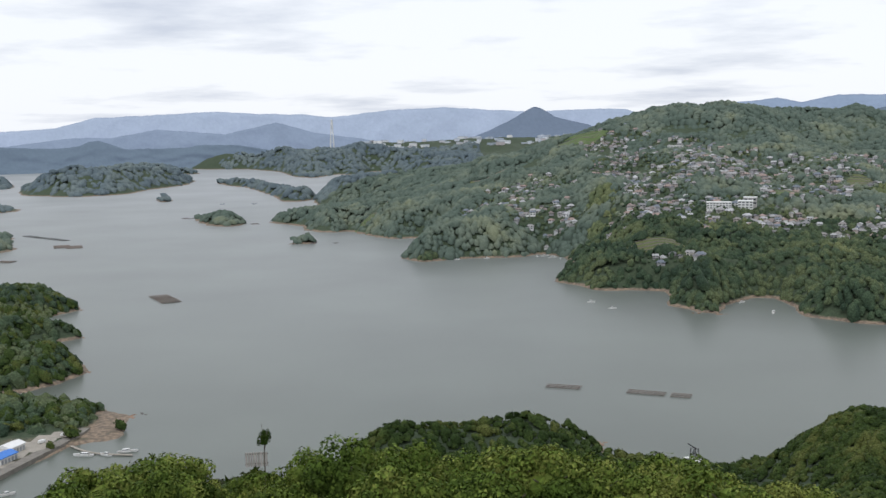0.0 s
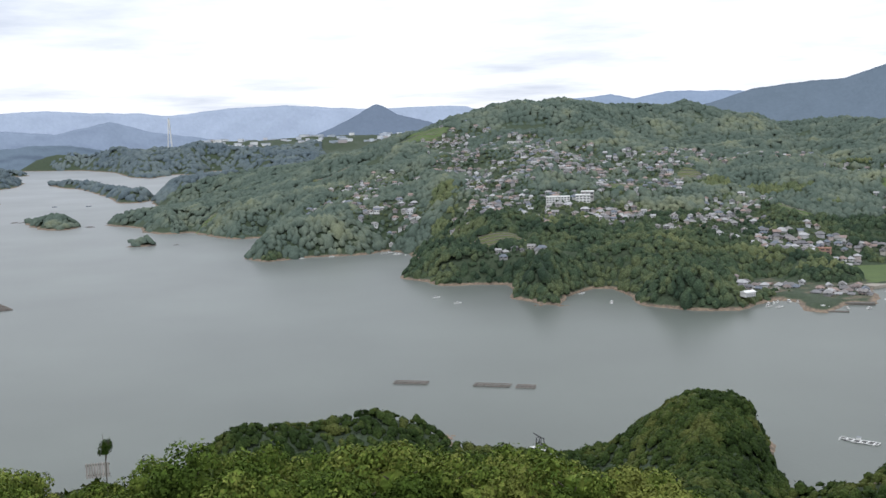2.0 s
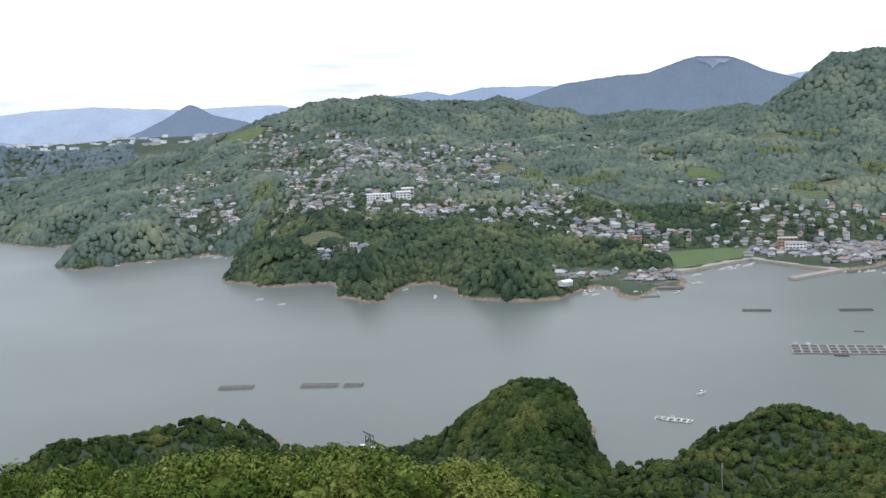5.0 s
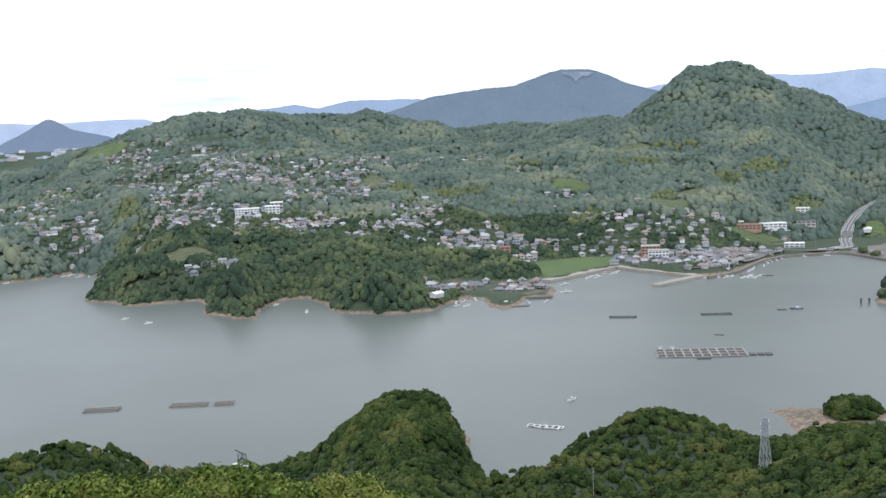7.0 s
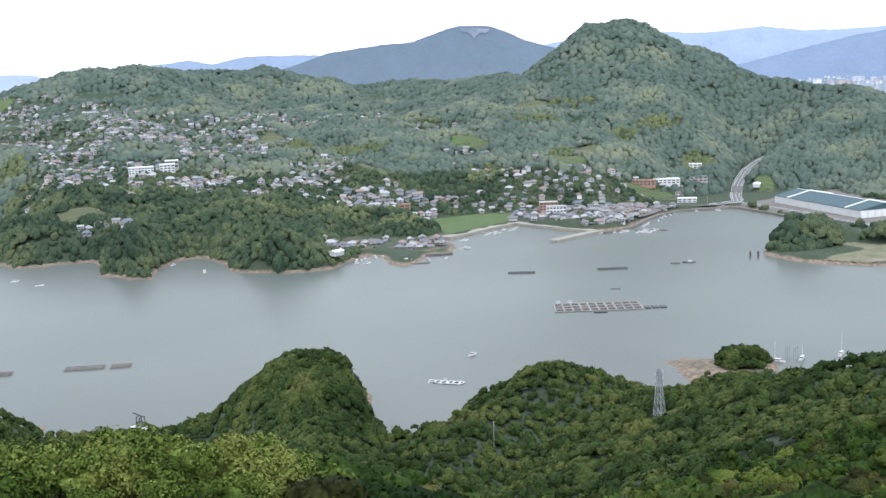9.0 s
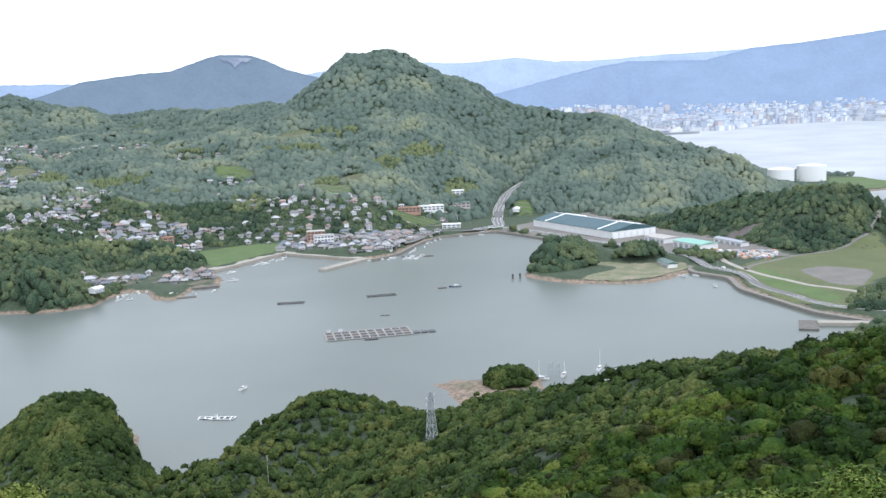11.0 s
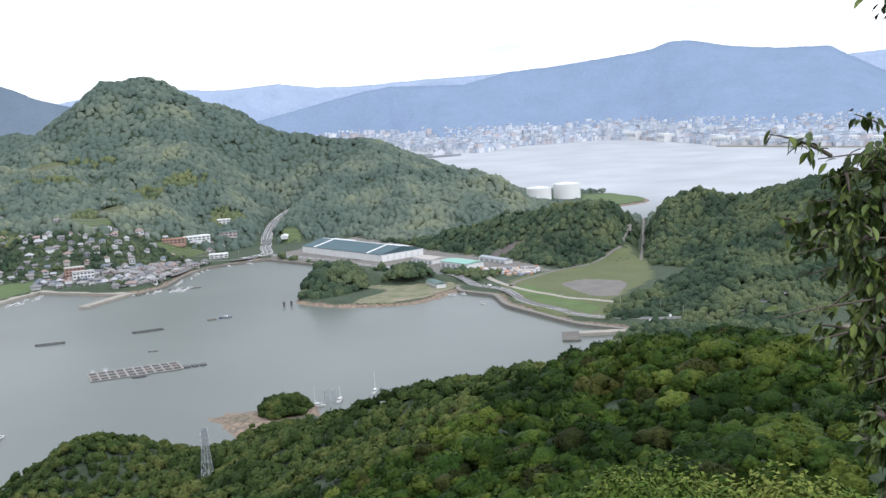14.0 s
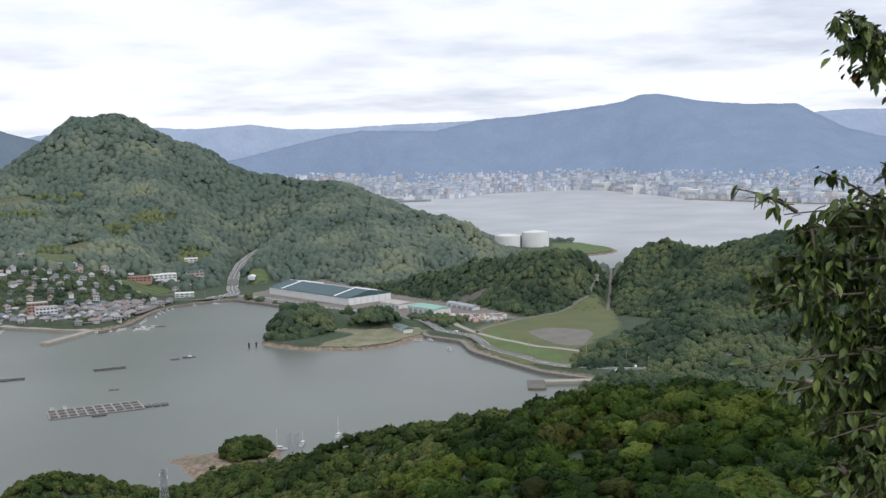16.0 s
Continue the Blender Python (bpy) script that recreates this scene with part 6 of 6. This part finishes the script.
def city(name, px, py, wide, tall, label, z, sink=3.0):
    n = len(px)
    turn = city_rng.uniform(-0.5, 0.5, n)
    a, d = wide / 2, wide * city_rng.uniform(0.5, 1.0, n) / 2
    c, s = np.cos(turn), np.sin(turn)
    top = tagged(new(name), label, "city", kind="stuff")
    for pname, mat, lo, hi, grow, faces in (("walls", "city_wall_hazed", -sink, tall, 1.0, [(0, 1, 5, 4), (1, 2, 6, 5), (2, 3, 7, 6), (3, 0, 4, 7)]),
                                            ("roofs", "city_roof_hazed", tall, tall + 1.5, 1.03, [(0, 1, 5, 4), (1, 2, 6, 5), (2, 3, 7, 6), (3, 0, 4, 7), (4, 5, 6, 7)])):
        co = []
        for zz in (lo, hi):
            for sx, sy in ((-1, -1), (1, -1), (1, 1), (-1, 1)):
                x, y = sx * a * grow, sy * d * grow
                co.append(np.stack([px + x * c - y * s, py + x * s + y * c, z + zz], -1))
        co = np.stack(co, 1).reshape(-1, 3)
        f = (np.arange(n)[:, None, None] * 8 + np.array(faces)[None]).reshape(-1, 4)
        o = new(pname, raw_mesh(pname, co, f, M[mat], True))
        o.parent = top
        o["kind"] = "stuff"
    return top


row = RANGES[-1]
az, f = city_rng.uniform(46, 79, 26000), city_rng.uniform(0.0, 1.0, 26000) ** 1.5 * 0.5
r, z = flank(row[0], row[2], row[4], az, f)
inland = r - np.interp(az, [p[0] for p in CITY_SHORE], [p[1] for p in CITY_SHORE])
keep = (z < 78) & (inland > 8) & (city_rng.random(len(az)) < np.clip(1.2 - z / 70, 0.03, 1) * np.clip(0.62 + 0.75 * ripple(az, f * 8, 1.3, 2.0), 0.04, 1))
az, r, z, inland = az[keep], r[keep], z[keep], inland[keep]
low = (inland < 260) & (z < 50)
wide = np.where(low, city_rng.uniform(9, 34, len(az)), city_rng.uniform(6, 13, len(az)))
tall = np.where(low, city_rng.uniform(5, 15, len(az)) * np.where(city_rng.random(len(az)) < 0.12, 2.1, 1), city_rng.uniform(3.5, 6, len(az)))
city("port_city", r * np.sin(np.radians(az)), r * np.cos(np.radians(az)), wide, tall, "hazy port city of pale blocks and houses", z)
px, py = scatter(-350, 900, 4150, 4750, 30)
d, z = shore(px, py), height(px, py)
keep = (city_rng.random(len(px)) < 0.34 * (0.7 + 0.6 * ripple(px, py, 70, 4.0))) & (z > 40) & (py > 4250)
px, py = px[keep], py[keep]
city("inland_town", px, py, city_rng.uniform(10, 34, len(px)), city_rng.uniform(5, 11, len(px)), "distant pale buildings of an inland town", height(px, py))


# ships and port sheds at the far quay
def ship(x, y, turn, length, mat, label):
    t = thing("ship", x, y, 0, turn, label, "ship", "ships at the port")
    bm = bmesh.new()
    rows = [[bm.verts.new((f * length, s_ * w * length * 0.07, h)) for s_, h in ((-1, 7), (-0.7, -1), (0.7, -1), (1, 7))] for f, w in ((-0.5, 0.8), (-0.3, 1), (0.25, 1), (0.5, 0.05))]
    for a, c in zip(rows[:-1], rows[1:]):
        for k in range(3):
            bm.faces.new((a[k], c[k], c[k + 1], a[k + 1]))
        bm.faces.new((a[0], c[0], c[3], a[3]))
    bm.faces.new(rows[0])
    bmesh.ops.recalc_face_normals(bm, faces=bm.faces)
    part("hull", bm, M[mat], t)
    part("superstructure", boxes((-0.1 * length, 0, 12, length * 0.3, length * 0.1, 11), (-0.05 * length, 0, 20, length * 0.12, length * 0.07, 8)), M["city_wall_hazed"], t)
    part("funnel", drum(-0.2 * length, 0, 17, 27, 3.5, 10), M[mat], t)
    part("mast", bar(bmesh.new(), (0.05 * length, 0, 20), (0.05 * length, 0, 36), 0.7), M["steel_grey"], t)


ship(2940, 2180, -35, 130, "steel_grey", "long grey ship moored at the far port")
ship(3030, 2270, -30, 110, "steel_grey", "grey ship moored behind another at the port")
ship(3300, 2230, 10, 60, "white_wall", "small white ship at the far quay")
for x, y, turn, w in ((3262, 1350, 66, 70), (3215, 1235, 66, 80), (3180, 1130, 66, 80), (3140, 1030, 68, 90), (3110, 930, 70, 80), (3085, 830, 70, 80), (3735, 1890, 60, 60), (3550, 1680, 50, 60)):
    block("port_shed", x + 25, y, 4, turn, w, 40, 24, 1, 7, "white_wall", "white_wall", "large pale warehouse on the far port quay", "warehouse", glass="steel_grey")
strip("port_quay", [(3250, 1340), (3180, 1140), (3110, 930), (3060, 700)], 60, 3.5, -5, "concrete", "long concrete quay of the far port")

# ---- pylon, poles, mast, crane ----
def pylon(x, y, z, tall, base, label):
    t = thing("pylon", x, y, z, 20, label, "pylon")
    legs = []
    for sx, sy in ((-1, -1), (1, -1), (1, 1), (-1, 1)):
        legs.append(((sx * base, sy * base, 0), (sx * base * 0.25, sy * base * 0.25, tall)))
        part("leg", bar(bmesh.new(), legs[-1][0], legs[-1][1], 0.16), M["steel_grey"], t)
    lace = bmesh.new()
    levels = [0, 0.2, 0.38, 0.54, 0.68, 0.8, 0.9, 1.0]
    for a, c in zip(levels[:-1], levels[1:]):
        for k in range(4):
            p, q = legs[k], legs[(k + 1) % 4]
            pa, qc = Vector(p[0]).lerp(Vector(p[1]), a), Vector(q[0]).lerp(Vector(q[1]), c)
            pc, qa = Vector(p[0]).lerp(Vector(p[1]), c), Vector(q[0]).lerp(Vector(q[1]), a)
            bar(lace, pa, qc, 0.09, 4), bar(lace, qa, pc, 0.09, 4), bar(lace, pc, qc, 0.09, 4)
    part("lattice", lace, M["steel_grey"], t)
    for f in (0.72, 0.84, 0.96):
        part("cross_arm", bar(bmesh.new(), (-3.2, 0, tall * f), (3.2, 0, tall * f), 0.14), M["steel_grey"], t)
        for s in (-1, 1):
            part("insulator", drum(s * 3.0, 0, tall * f - 1.2, tall * f, 0.15, 6), M["white_paint"], t)
    return t


pylon(280, 331, ground_at(280, 331), 67.5 - ground_at(280, 331), 2.0, "grey steel lattice power pylon among the trees")


def pole(x, y, z, tall, label):
    t = thing("utility_pole", x, y, z, 30, label, "pole", "utility poles")
    part("shaft", drum(0, 0, 0, tall, 0.16, 8, 0.1), M["concrete"], t)
    part("cross_arm", boxes((0, 0, tall - 0.5, 1.6, 0.12, 0.12)), M["steel_grey"], t)
    part("cross_arm", boxes((0, 0, tall - 1.2, 1.2, 0.12, 0.12)), M["steel_grey"], t)
    part("transformer", drum(0.35, 0, tall - 2.4, tall - 1.5, 0.25, 8), M["steel_grey"], t)


pole(239, 391, ground_at(239, 391), 38.0 - ground_at(239, 391), "slim concrete utility pole standing above the trees")
for x, y in ((858, 470), (838, 440), (822, 395), (815, 372), (842, 500), (880, 610), (950, 720), (985, 900), (960, 1040), (860, 1040), (1090, 1135)):
    pole(x, y, ground_at(x, y), 11, "concrete utility pole beside the road")


def crane(x, y):
    t = thing("crane_barge", x, y, 0, 25, "dark lattice crane on a white work barge", "crane")
    part("barge", boxes((0, 0, 0.6, 12, 6, 1.8)), M["white_wall"], t)
    part("cabin", boxes((-3, 0, 2.6, 3, 3, 2.4)), M["white_paint"], t)
    fr = bmesh.new()
    for sx, sy in ((-1, -1), (1, -1), (1, 1), (-1, 1)):
        bar(fr, (2 + sx * 2, sy * 1.6, 1.5), (2 + sx * 1.6, sy * 1.3, 8), 0.22, 4)
        bar(fr, (2 + sx * 2, sy * 1.6, 1.5), (2 - sx * 1.6, sy * 1.3, 8), 0.12, 4)
    for zz in (4.5, 8):
        for s in (-1, 1):
            bar(fr, (0.2, s * 1.4, zz), (3.8, s * 1.4, zz), 0.2, 4)
    part("frame", fr, M["dark_steel"], t)
    part("jib", bar(bmesh.new(), (3.5, 0, 7.5), (-2.5, 0, 11.5), 0.3, 4), M["dark_steel"], t)
    return t


crane(134, 588)


def yacht(x, y, turn, tall):
    t = boat(x, y, turn, 11, "white sailing yacht with a tall bare mast", 0.3)
    part("tall_mast", bar(bmesh.new(), (0.8, 0, 1), (0.8, 0, tall), 0.12), M["white_paint"], t)
    part("boom", bar(bmesh.new(), (0.8, 0, 2.4), (-3.6, 0, 2.4), 0.1), M["white_paint"], t)


yacht(501, 482, 120, 13)
yacht(518, 477, 30, 9)
yacht(545, 470, 30, 13)
t = thing("boat_lift", 512, 480, 0, 20, "grey steel boat lift frame at the shore", "boat lift")
for sx in (-1, 0, 1):
    for sy in (-1, 1):
        part("post", bar(bmesh.new(), (sx * 3, sy * 2.5, -1), (sx * 3, sy * 2.5, 8.5), 0.22, 4), M["steel_grey"], t)
for zz in (4.5, 8.5):
    for sy in (-1, 1):
        part("rail", bar(bmesh.new(), (-3, sy * 2.5, zz), (3, sy * 2.5, zz), 0.2, 4), M["steel_grey"], t)


def stack(x, y, z, tall):
    t = thing("transmission_mast", x, y, z, 0, "tall pale twin-leg mast far inland", "mast")
    for s in (-1, 1):
        part("leg", bar(bmesh.new(), (s * 9, 0, -20), (s * 1.5, 0, tall), 2.2, 6), M["white_wall"], t)
    for f in (0.3, 0.6, 0.85):
        part("brace", bar(bmesh.new(), (-9 + 7.5 * f, 0, tall * f), (9 - 7.5 * f, 0, tall * f), 1.2, 4), M["white_wall"], t)


stack(-434, 4479, ground_at(-434, 4479), 189 - ground_at(-434, 4479))

# ---- boatyard on the western shore ----
depot(-251, 624, 2.5, 72, 13, 9, 3.8, "white_paint", "boatyard shed with a white metal roof")
depot(-249, 606, 2.5, 72, 14, 9, 3.4, "blue_paint", "boatyard shed with a bright blue roof")


def van(x, y, z, turn, mat, label):
    t = thing("van", x, y, z, turn, label, "van", "parked vans")
    part("body", boxes((0, 0, 1.15, 4.4, 1.7, 1.3), (-0.3, 0, 1.5, 3.4, 1.6, 1.2)), M[mat], t)
    part("windscreen", boxes((1.45, 0, 1.75, 0.1, 1.5, 0.6)), M["glass_dark"], t)
    for sx in (-1, 1):
        for sy in (-1, 1):
            wheel = bmesh.new()
            bar(wheel, (sx * 1.4, sy * 0.75, 0.35), (sx * 1.4, sy * 0.9, 0.35), 0.35, 10)
            tyre = part("wheel", wheel, M["float_buoy"], t)
            hub = bmesh.new()
            bar(hub, (sx * 1.4, sy * 0.9, 0.35), (sx * 1.4, sy * 0.93, 0.35), 0.18, 8)
            part("hub", hub, M["steel_grey"], tyre)


van(-231, 655, 2.7, 72, "white_paint", "white van parked on the boatyard quay")
van(-239, 640, 2.7, 60, "white_paint", "white van parked on the boatyard quay")
for x, y, turn in ((812, 382, 20), (835, 342, 60), (790, 388, 0), (892, 612, 70), (938, 700, 70)):
    van(x, y, ground_at(x, y) + 0.3, turn, "white_paint", "white van parked along the bay road")


patch("boatyard_apron", [(-246, 580), (-239, 612), (-229, 655), (-229, 668), (-242, 662), (-262, 625), (-268, 590)], 0.12, M["concrete"], "worn concrete apron of the boatyard", "yard")


# rocks and reefs at the tide line
def reef(x, y, size, seed, mat, label, flat=0.25):
    rnd = random.Random(seed)
    t = thing("reef", x, y, -0.1, 0, label, "rocks", "shore rocks")
    for _ in range(9):
        bm = bmesh.new()
        p = Vector((rnd.gauss(0, 0.4), rnd.gauss(0, 0.4), 0)) * size
        k = size * rnd.uniform(0.15, 0.42)
        m = Matrix.Translation(p) @ Matrix.Rotation(rnd.uniform(0, 6), 4, "Z") @ Matrix.Diagonal((k, k * rnd.uniform(.5, 1), k * flat * rnd.uniform(.6, 1.6), 1))
        g = bmesh.ops.create_icosphere(bm, subdivisions=2, radius=1.0, matrix=m)
        for v in g["verts"]:
            v.co += Vector((1, 1, flat)) * 0.18 * k * noise.noise(v.co * (2.2 / k))
        part("stone", bm, M[mat], t)


for n, (x, y, size, mat) in enumerate(((-204, 706, 5, "rock"), (-208, 690, 5, "rock"), (-198, 712, 3, "dark_rock"), (452, 516, 6, "rock"), (440, 500, 5, "rock"), (462, 518, 5, "rock"),
                                       (90, 628, 5, "rock"), (88, 618, 4, "rock"), (86, 640, 3, "dark_rock"), (244, 1046, 6, "rock"), (262, 1038, 6, "rock"), (228, 1090, 5, "rock"), (134, 1264, 6, "rock"),
                                       (-205, 1712, 13, "dark_rock"), (-165, 1706, 7, "dark_rock"), (-345, 2050, 12, "dark_rock"), (-312, 2120, 18, "dark_rock"), (-500, 2190, 12, "dark_rock"), (268, 600, 5, "rock"), (262, 575, 4, "rock"),
                                       (-324, 978, 4, "rock"), (-276, 838, 4, "rock"), (-374, 1126, 4, "rock"), (800, 650, 8, "rock"), (840, 640, 8, "rock"), (770, 700, 6, "dark_rock"))):
    reef(x, y, size, n, mat, "brown weathered shore rocks at the tide line" if mat == "rock" else "dark low reef rocks in the water")

# lone slender tree and a weathered fence on the spur
lone = tree(-19.5, 116, 148.8, 1.25, 2, "slender lone tree with a small bushy top")
for c in lone.children:
    stem = c.name.startswith("trunk")
    c.location = (0, 0, 7.0)
    c.scale = (1.1, 1.1, 4.2) if stem else (0.9, 0.9, 1.45)
    if not stem:
        c.data = c.data.copy()
        c.data.materials[0] = M["leaf_mid"]
t = thing("fence", -21.5, 122.5, 149.6, 8, "weathered grey board fence on the spur", "fence")
for k in range(9):
    part("board", boxes((-1.15 + k * 0.28, 0, 2.2, 0.2, 0.06, 1.7)), M["pale_timber"], t)
for zz in (1.7, 2.8):
    part("fence_rail", boxes((0, 0.08, zz, 2.6, 0.08, 0.12)), M["bark"], t)

# ---- the cherry tree beside the viewpoint ----
M["cherry_leaf"] = material("cherry_leaf", (0.026, 0.050, 0.008), 0.5, vary=0.3, scale=4.0, island=0.75, colour2=(0.080, 0.108, 0.020), spec=0.3)
M["red_leaf"] = material("red_leaf", (0.30, 0.10, 0.03), 0.5, vary=0.3, scale=6.0, island=0.3)


def leaf_blade(rnd, co, faces, p, way, size):
    """One drooping leaf with a folded midrib and a tapered tip."""
    way = way.normalized()
    side = way.cross(Vector((rnd.gauss(0, .5), rnd.gauss(0, .5), 1))).normalized()
    n = side.cross(way).normalized()
    b = len(co)
    for f, w, sag in ((0, 0, 0), (0.3, 0.24, -0.02), (0.62, 0.22, -0.07), (1.0, 0.0, -0.2)):
        mid = p + way * f * size + Vector((0, 0, sag * size))
        co.append(mid + n * 0.0)
        if w:
            co.append(mid + side * w * size + n * 0.07 * size)
            co.append(mid - side * w * size + n * 0.07 * size)
    faces += [(b, b + 2, b + 1), (b, b + 1, b + 3), (b + 1, b + 2, b + 5, b + 4), (b + 3, b + 1, b + 4, b + 6), (b + 4, b + 5, b + 7), (b + 6, b + 4, b + 7)]


def eye_point(az, el, dist):
    return Vector(EYE) + heading(az, el) * dist


cherry = tagged(new("cherry_tree"), "cherry tree with drooping serrated green leaves", "tree")
base = eye_point(84, -14, 6.8)
base.z = ground_at(base.x, base.y) - 0.2
cherry.location = base
crnd = random.Random(21)
wood = bpy.data.curves.new("bough", "CURVE")
wood.dimensions, wood.bevel_depth, wood.bevel_resolution = "3D", 1.0, 1
leaf_co, leaf_f, red_co, red_f = [], [], [], []


def branch(points, r0, r1):
    s = wood.splines.new("POLY")
    s.points.add(len(points) - 1)
    for i, p in enumerate(points):
        s.points[i].co = (*(p - base), 1)
        s.points[i].radius = r0 + (r1 - r0) * i / (len(points) - 1)


def spray(a, c, leaves, size=0.12, sag=0.12):
    """A twig from a to c hung with leaves."""
    pts = []
    for i in range(7):
        f = i / 6
        pts.append(a.lerp(c, f) + Vector((0, 0, sag * 4 * f * (1 - f))))
    branch(pts, 0.012, 0.003)
    for _ in range(leaves):
        f = crnd.uniform(0.12, 1.02)
        i = min(5, int(f * 6))
        p = pts[i].lerp(pts[i + 1], min(1.2, f * 6 - i)) + Vector((crnd.gauss(0, .02), crnd.gauss(0, .02), crnd.gauss(0, .02)))
        way = (pts[i + 1] - pts[i]).normalized() * 0.35 + Vector((crnd.gauss(0, .55), crnd.gauss(0, .55), crnd.uniform(-1.3, 0.1)))
        red = crnd.random() < 0.0006
        leaf_blade(crnd, red_co if red else leaf_co, red_f if red else leaf_f, p - base, way, size * crnd.uniform(0.7, 1.2))


trunk_top = eye_point(83, 2, 6.8)
branch([base, base.lerp(trunk_top, 0.5) + Vector((0.1, 0, 0)), trunk_top, eye_point(82, 10, 6.6)], 0.09, 0.04)
# limbs: heading and elevation of root and tip, distance of the tip, side sprays
BOUGHS = [(81.1, 1.6, 74.5, 4.6, 6.0, 7), (81.1, 1.4, 74.9, 3.9, 6.1, 8), (81.6, 1.1, 75.8, 3.0, 6.2, 9), (81.6, 0.8, 76.7, 2.0, 6.1, 8), (81.6, 2.1, 76.4, 4.1, 6.4, 6), (79.9, -4.9, 76.5, -1.4, 6.2, 6),
          (81.3, -5.2, 72.1, -3.9, 5.9, 7), (81.3, -5.7, 72.7, -4.8, 6.0, 10), (81.8, -5.2, 74.6, -4.0, 6.3, 10), (82.3, -4.4, 76.1, -3.0, 6.5, 6), (82.2, -8.1, 70.7, -8.6, 5.7, 9), (82.2, -8.9, 71.3, -9.6, 5.8, 10),
          (82.2, -7.6, 71.9, -7.6, 6.0, 6), (82.3, -6.8, 73.5, -6.5, 6.1, 29), (82.7, -8.1, 75.4, -7.9, 6.3, 35), (82.7, -9.4, 74.6, -9.8, 6.0, 32), (82.7, -10.7, 69.9, -11.7, 5.6, 7), (82.7, -10.7, 72.1, -11.3, 5.8, 9),
          (82.7, -12.0, 74.0, -12.6, 5.9, 29), (83.2, -10.7, 75.9, -10.9, 6.4, 35), (82.7, -6.2, 76.1, -5.7, 6.7, 32), (82.7, -13.5, 74.2, -14.8, 5.7, 27), (82.7, -15.1, 75.0, -16.4, 5.7, 32), (83.2, -12.7, 74.8, -13.4, 6.3, 32),
          (83.2, -14.0, 76.1, -15.0, 6.2, 37), (83.6, -12.4, 76.7, -13.1, 6.6, 37), (82.7, -16.9, 75.3, -17.9, 5.8, 35), (83.7, -16.0, 77.1, -16.8, 6.4, 40), (83.6, -9.1, 77.5, -9.3, 6.9, 37), (83.6, -10.9, 77.7, -11.4, 7.0, 37),
          (83.9, -14.0, 77.7, -14.6, 7.0, 40), (83.7, -17.0, 77.9, -17.8, 6.6, 40), (83.2, -17.8, 76.6, -18.6, 6.2, 37), (83.2, -7.3, 77.3, -7.1, 6.8, 32), (81.6, -5.1, 75.9, -4.9, 7.2, 22), (82.9, -7.7, 77.5, -7.6, 7.3, 64),
          (82.0, -9.8, 76.5, -9.8, 7.2, 64), (83.4, -10.8, 78.0, -10.9, 7.5, 64), (81.5, -12.2, 75.9, -12.3, 7.1, 60), (83.2, -13.4, 77.7, -13.6, 7.4, 68), (81.7, -14.2, 76.2, -14.4, 7.2, 64), (83.4, -15.7, 78.0, -15.9, 7.4, 68),
          (82.0, -16.5, 76.4, -16.8, 7.2, 68), (83.7, -18.1, 78.2, -18.5, 7.4, 64), (84.1, -8.7, 78.8, -8.7, 7.6, 64), (84.6, -12.3, 79.3, -12.4, 7.6, 64), (84.6, -16.0, 79.3, -16.4, 7.6, 64), (83.7, -5.1, 78.2, -4.9, 7.4, 53),
          (82.5, -19.0, 76.9, -19.4, 7.2, 57)]
for a0, e0, a1, e1, dist, n in BOUGHS:
    root, tip = eye_point(a0, e0, 6.6), eye_point(a1, e1, dist)
    spray(root, tip, n, 0.075, 0.08)
    for _ in range(n):
        f = 0.15 + 0.85 * crnd.random() ** 1.35
        p = root.lerp(tip, f) + Vector((0, 0, 0.4 * f * (1 - f)))
        out = (tip - root).normalized() * crnd.uniform(0.0, 0.25) + Vector((crnd.gauss(0, .10), crnd.gauss(0, .10), crnd.gauss(-0.03, .08)))
        spray(p, p + out, 25, 0.070, 0.02)
for name, co, fs, mat, lab in (("leaves", leaf_co, leaf_f, "cherry_leaf", "green drooping leaves"), ("turned_leaves", red_co, red_f, "red_leaf", "a few reddish turning leaves")):
    mesh = bpy.data.meshes.new(name)
    mesh.from_pydata([tuple(v) for v in co], [], fs)
    mesh.materials.append(M[mat])
    o = new(name, mesh)
    o.parent = cherry
    o["label"], o["kind"] = lab, "stuff"
wood.materials.append(M["bark"])
o = new("bough", wood)
o.parent = cherry
